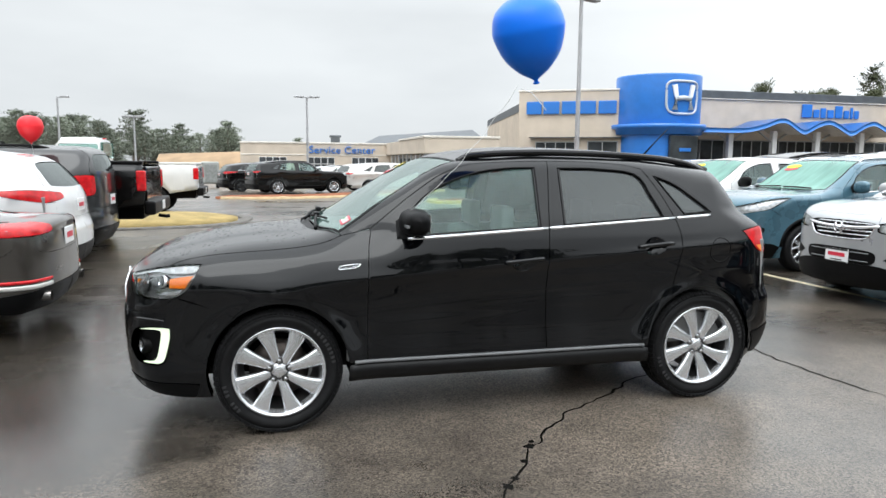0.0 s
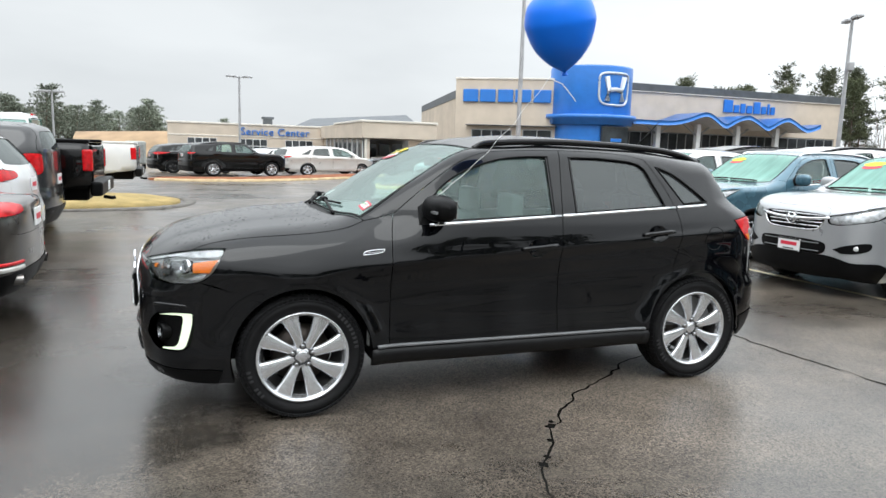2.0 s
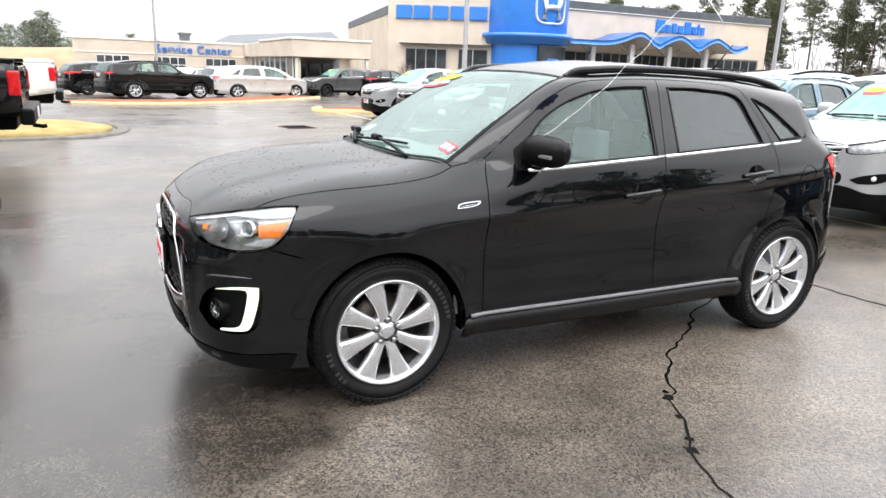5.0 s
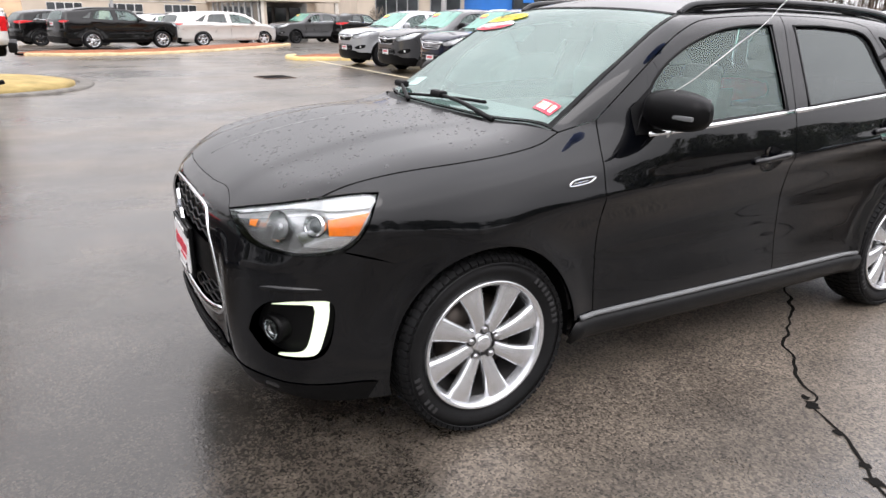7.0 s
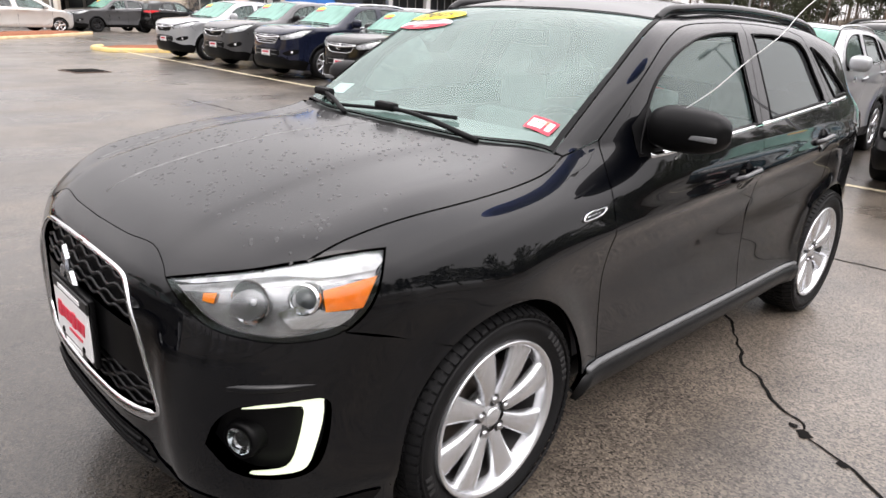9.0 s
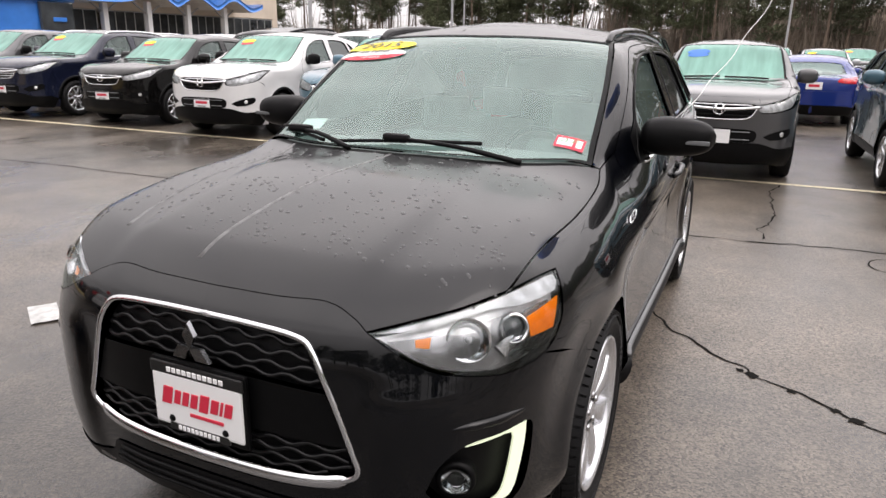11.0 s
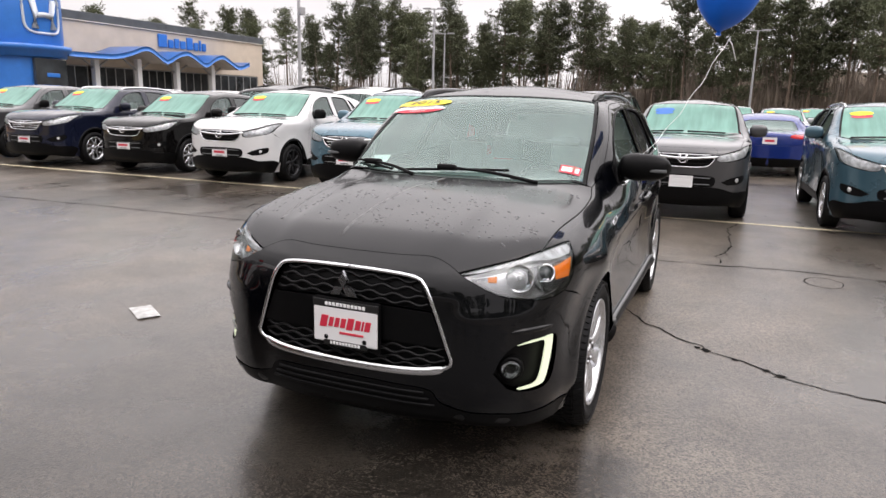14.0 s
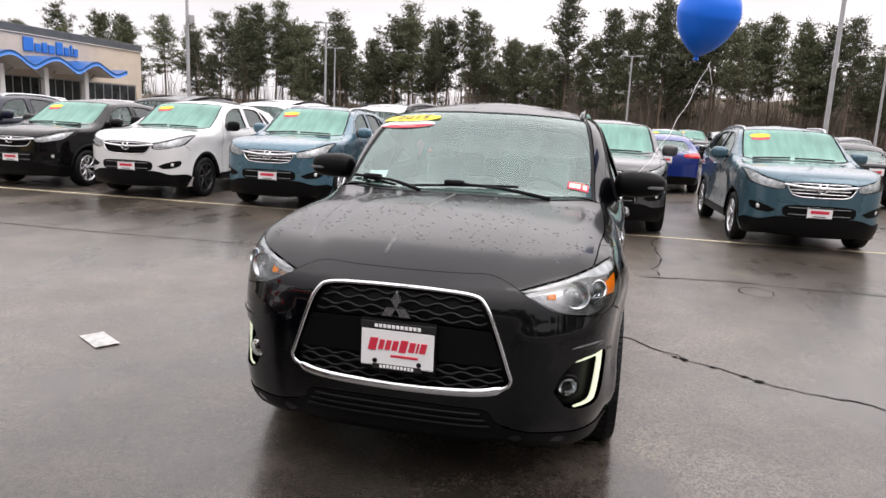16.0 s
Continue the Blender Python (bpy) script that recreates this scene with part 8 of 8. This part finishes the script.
for z, hw in ((0.372, 0.34), (0.345, 0.36), (0.318, 0.38)):
    pts = [HB.at("f", -hw + 2 * hw * i / 20, z) + np.array((-0.006, 0, 0)) for i in range(21)]
    mesh_ob("intake_slat", *tube(pts, 0.007, 6), DARK_TRIM, hero)

# head lamp insides
top_line = HB.line(LAMP, 5)
LAMP_GREY = mat("lamp_grey", (0.30, 0.30, 0.305), 0.2, metal=0.8, var=0.6, scale=14, bump=0.25, bscale=18)
upper = [("f", -0.47, 0.863), ("f", -0.545, 0.884), ("f", -0.64, 0.908), ("f", -0.715, 0.930), ("s", -1.83, 0.942), ("s", -1.75, 0.944), ("s", -1.775, 0.911), ("s", -1.90, 0.903), ("f", -0.70, 0.908), ("f", -0.62, 0.891), ("f", -0.53, 0.870)]
sheet("lamp_bezel", upper, LAMP_WHITE, -0.010, hero, per=2, label="white reflector band along the lamp top")
sheet("lamp_backing", [("f", -0.50, 0.848), ("f", -0.58, 0.866), ("f", -0.66, 0.885), ("f", -0.72, 0.893), ("s", -1.905, 0.888), ("s", -1.80, 0.895), ("s", -1.825, 0.83), ("s", -1.885, 0.782), ("f", -0.75, 0.766), ("f", -0.69, 0.775), ("f", -0.617, 0.790), ("f", -0.54, 0.825)], LAMP_GREY, -0.026, hero, per=2)
sheet("side_reflector", [("s", -1.905, 0.875), ("s", -1.775, 0.897), ("s", -1.822, 0.824), ("s", -1.908, 0.824)], ORANGE, -0.010, hero, per=1, label="amber side reflector")
sheet("lower_reflector", [("s", -2.003, 0.826), ("s", -1.96, 0.843), ("s", -1.897, 0.822), ("s", -1.84, 0.818), ("s", -1.882, 0.784), ("s", -1.982, 0.788)], REFLECTOR, -0.014, hero, per=2)
sheet("amber_indicator", [("f", -0.562, 0.856), ("f", -0.595, 0.863), ("f", -0.598, 0.834), ("f", -0.568, 0.836)], ORANGE, -0.020, hero, per=1, label="small amber indicator behind the lens")
for s in (1, -1):
    for y, z, r, kind in ((-0.672, 0.846, 0.050, "bowl"), (-0.752, 0.856, 0.039, "projector")):
        p = Vector(HB.at("f", y, z))
        n = Vector(HB.normal(np.array([p]))[0]) * 0.75 + Vector((-0.5, 0, 0))
        n.normalize()
        b0 = p - n * 0.020
        if kind == "bowl":
            disc_at("reflector_bowl", b0, n, [(0.0, -0.03), (0.012, -0.028), (r * 0.7, -0.012), (r, 0.004), (r + 0.004, 0.004)], REFLECTOR, hero, s)
            disc_at("bulb", b0, n, [(0.0, 0.0), (0.009, -0.006), (0.01, -0.03)], LAMP_WHITE, hero, s, 12)
        else:
            pr = disc_at("projector_lamp", b0, n, [(r * 0.74, -0.004), (r * 0.80, 0.012), (r * 0.95, 0.012), (r, 0.0), (r, -0.03)], CHROME, hero, s)
            disc_at("lens", b0, n, [(0.0, 0.012), (r * 0.35, 0.009), (r * 0.65, 0.0), (r * 0.76, -0.01)], SHOP_GLASS, pr, s)

# fender badge, sill strip, fuel flap
for s in (1, -1):
    ol = HB.line([("s", -1.0, 0.911), ("s", -0.972, 0.928), ("s", -0.885, 0.935), ("s", -0.876, 0.931), ("s", -0.908, 0.915), ("s", -0.99, 0.907)], 3)
    n = HB.normal(np.array(ol))
    v, f = tube([(p + q * 0.005) * (1, s, 1) for p, q in zip(ol, n)], 0.003, 6, True)
    badge = mesh_ob("fender_badge", v, f, CHROME, hero, "chrome fender vent badge")
    pts = [HB.at("s", x, 0.917 + 0.09 * (x + 0.98)) for x in np.linspace(-0.975, -0.895, 6)]
    v, f = strip_along(HB, pts, 0.0035, 0.005)
    mesh_ob("badge_bar", np.array(v) * (1, s, 1), f if s > 0 else [tuple(reversed(q)) for q in f], CHROME, badge)
    pts = [HB.at("s", x, 0.374) for x in np.linspace(-0.915, 0.915, 24)]
    v, f = strip_along(HB, pts, 0.020, 0.016, 0.004)
    mesh_ob("sill_strip", np.array(v) * (1, s, 1), f if s > 0 else [tuple(reversed(q)) for q in f], GREY_TRIM, hero, "dull silver sill strip")
    if s > 0:
        pts = [HB.at("s", 1.455 + 0.078 * math.cos(t), 0.965 + 0.078 * math.sin(t)) for t in np.linspace(0, 2 * math.pi, 33)[:-1]]
        v, f = tube(pts, 0.0028, 5, True)
        mesh_ob("fuel_flap", v, f, DARK_TRIM, hero)
# amber corner of the tail lamp
sheet("tail_indicator", [("s", 1.76, 0.985), ("s", 1.83, 0.985), ("s", 1.85, 0.935), ("s", 1.81, 0.945)], ORANGE, 0.006, hero, (-1, 1, -0.1), per=1)
# rear spoiler lip
pts = [HB.at("t", 1.60 - 0.10 * (i / 10 * 2 - 1) ** 2, -0.52 + 1.04 * i / 10) for i in range(11)]
v, f = strip_along(HB, pts, 0.11, 0.02)
mesh_ob("spoiler", v, f, BLACK_PAINT, hero)

# stickers and wipers
UPW = (0.84, 0, 0.54)


def oval(name, x, y, w, hh, material, off, label=""):
    el = [HB.at("t", x + hh * math.sin(t), y + w * math.cos(t)) for t in np.linspace(0, 2 * math.pi, 29)[:-1]]
    g = HB.panel(el, (), (0.5, 0, -1), 0.05, 0, 0, off)
    return mesh_ob(name, g[0], g[1], material, hero, label, g[2])


oval("year_sticker", -0.410, 0.475, 0.185, 0.040, YELLOW_INK, 0.0025, "yellow oval year sticker")
oval("certified_sticker", -0.480, 0.485, 0.175, 0.040, WHITE_INK, 0.0012, "white and red oval sticker")
half_oval = [HB.at("t", -0.483 + 0.037 * math.sin(t), 0.485 + 0.170 * math.cos(t)) for t in np.linspace(math.pi, 2 * math.pi, 18)]
g = HB.panel(half_oval, (), (0.5, 0, -1), 0.05, 0, 0, 0.002)
mesh_ob("certified_sticker", g[0], g[1], RED_INK, hero, "", g[2])
nn = Vector(HB.normal(np.array([HB.at("t", -0.375, 0.475)]))[0])
rgt = Vector((0, -1, 0))
rgt = (rgt - nn * rgt.dot(nn)).normalized()
upv = nn.cross(rgt)
text_on("2015", 0.075, Vector(HB.at("t", -0.413, 0.475)) + nn * 0.006, rgt, upv, BLACK_INK, "sticker_text", hero, 1.45, 0.25)
text_on("CERTIFIED", 0.036, Vector(HB.at("t", -0.463, 0.485)) + nn * 0.006, rgt, upv, BLACK_INK, "sticker_text", hero, 1.3)
text_on("PRE-OWNED", 0.026, Vector(HB.at("t", -0.491, 0.485)) + nn * 0.006, rgt, upv, WHITE_INK, "sticker_text", hero, 1.4)
text_on("VEHICLE", 0.022, Vector(HB.at("t", -0.507, 0.485)) + nn * 0.006, rgt, upv, WHITE_INK, "sticker_text", hero, 1.3)


def quad_on(name, x0, x1, y0, y1, material, off, label=""):
    q = [HB.at("t", x, y) for x, y in ((x0, y0), (x0, y1), (x1, y1), (x1, y0))]
    g = HB.panel(q, (), (0.5, 0, -1), 0.05, 0, 0, off)
    return mesh_ob(name, g[0], g[1], material, hero, label, g[2])


quad_on("inspection_sticker", -0.963, -0.905, -0.655, -0.545, RED_INK, 0.0012, "red-framed inspection sticker")
quad_on("inspection_sticker", -0.952, -0.916, -0.646, -0.554, WHITE_INK, 0.0022)
n2 = Vector(HB.normal(np.array([HB.at("t", -0.934, -0.60)]))[0])
r2 = Vector((0, -1, 0))
r2 = (r2 - n2 * r2.dot(n2)).normalized()
text_on("03-20", 0.029, Vector(HB.at("t", -0.934, -0.60)) + n2 * 0.009, r2, n2.cross(r2), GREEN_INK, "sticker_text", hero, 1.05)
quad_on("mirror_mount_patch", -0.415, -0.335, -0.10, 0.10, DARK_TRIM, -0.013, "dark patch behind the inside mirror")
quad_on("paper_tag", -0.965, -0.90, 0.47, 0.58, WHITE_INK, -0.010, "white paper tag behind the windscreen")


def wiper(a, b, base):
    blade_pts = [HB.at("t", a[0] + (b[0] - a[0]) * t, a[1] + (b[1] - a[1]) * t) + np.array((-0.004, 0, 0.008)) for t in np.linspace(0, 1, 12)]
    w = mesh_ob("wiper", *tube(blade_pts, 0.0075, 6), DARK_TRIM, hero, "black windscreen wiper")
    mid = blade_pts[5] + np.array((-0.006, 0, 0.012))
    foot = HB.at("t", *base) + np.array((-0.01, 0, 0.0))
    arm = [foot, foot * 0.5 + mid * 0.5 + np.array((-0.004, 0, 0.012)), mid]
    mesh_ob("arm", *tube(smooth_line(arm, 5), [0.011 - 0.004 * i / 10 for i in range(11)], 6), DARK_TRIM, w)
    part("joint", box_bm(0.04, 0.11, 0.034, tuple(mid), 0.014, 2), DARK_TRIM, w)


wiper((-1.08, 0.33), (-1.015, -0.29), (-1.09, -0.47))
wiper((-0.95, 0.655), (-1.075, 0.37), (-1.12, 0.22))

# rain drops and dried runs on the bonnet and roof
rd = random.Random(21)
dv, df = [], []
spots = []
for _ in range(780):
    x, y = rd.uniform(-2.0, -1.15), rd.uniform(-0.70, 0.70)
    if noise.noise((x * 3, y * 3, 4)) > -0.3:
        spots.append((x, y))
P = HB.cast(np.array([(x, y, 2.4) for x, y in spots]), (0, 0, -1), 2.2)
N = HB.normal(P)
for p, n in zip(P, N):
    r = rd.choice((0.0025, 0.003, 0.0035, 0.0045, 0.006, 0.0075))
    n = Vector(n)
    a = n.orthogonal().normalized()
    b2 = n.cross(a)
    o = len(dv)
    k = 9
    el, ang0 = rd.uniform(1, 1.8), rd.uniform(0, 6.28)
    for ring_r, hgt in ((1.0, -0.0004), (0.8, r * 0.13), (0.4, r * 0.22)):
        for i in range(k):
            t = 2 * math.pi * i / k
            dv.append(Vector(p) + a * (r * ring_r * math.cos(t) * el) + b2 * (r * ring_r * math.sin(t)) + n * hgt)
    dv.append(Vector(p) + n * (r * 0.25))
    for j in range(2):
        for i in range(k):
            df.append((o + j * k + i, o + j * k + (i + 1) % k, o + (j + 1) * k + (i + 1) % k, o + (j + 1) * k + i))
    for i in range(k):
        df.append((o + 2 * k + i, o + 2 * k + (i + 1) % k, o + 3 * k))
tagged(mesh_ob("rain_film", dv, df, mat("rain_water", (0.006, 0.006, 0.007), 0.05, spec=0.6), hero, "scattered rain drops"), kind="stuff")
RUN = mat("dried_run", (0.11, 0.11, 0.11), 0.6, var=0.5, scale=30)
for pts in ([(-1.16, 0.02), (-1.35, 0.035), (-1.6, 0.06), (-1.85, 0.085), (-2.08, 0.10)], [(-1.10, 0.50), (-1.25, 0.47), (-1.5, 0.50), (-1.8, 0.49), (-1.98, 0.47)]):
    line = [HB.at("t", *p) for p in smooth_line(pts, 6)]
    v, f = strip_along(HB, line, 0.015, 0.0014, 0.0018)
    mesh_ob("dried_run", v, f, RUN, hero)
line = [HB.at("t", x, 0.12 + 0.02 * (x + 0.3)) for x in np.linspace(-0.25, 0.2, 6)]
v, f = strip_along(HB, line, 0.014, 0.0014, 0.0018)
mesh_ob("dried_run", v, f, RUN, hero)
# short mast at the back of the roof
a = HB.at("t", 1.30, -0.10)
mesh_ob("aerial", *tube([a, a + (0.10, 0, 0.10), a + (0.20, 0, 0.20)], [0.008, 0.005, 0.003], 6), DARK_TRIM, hero)
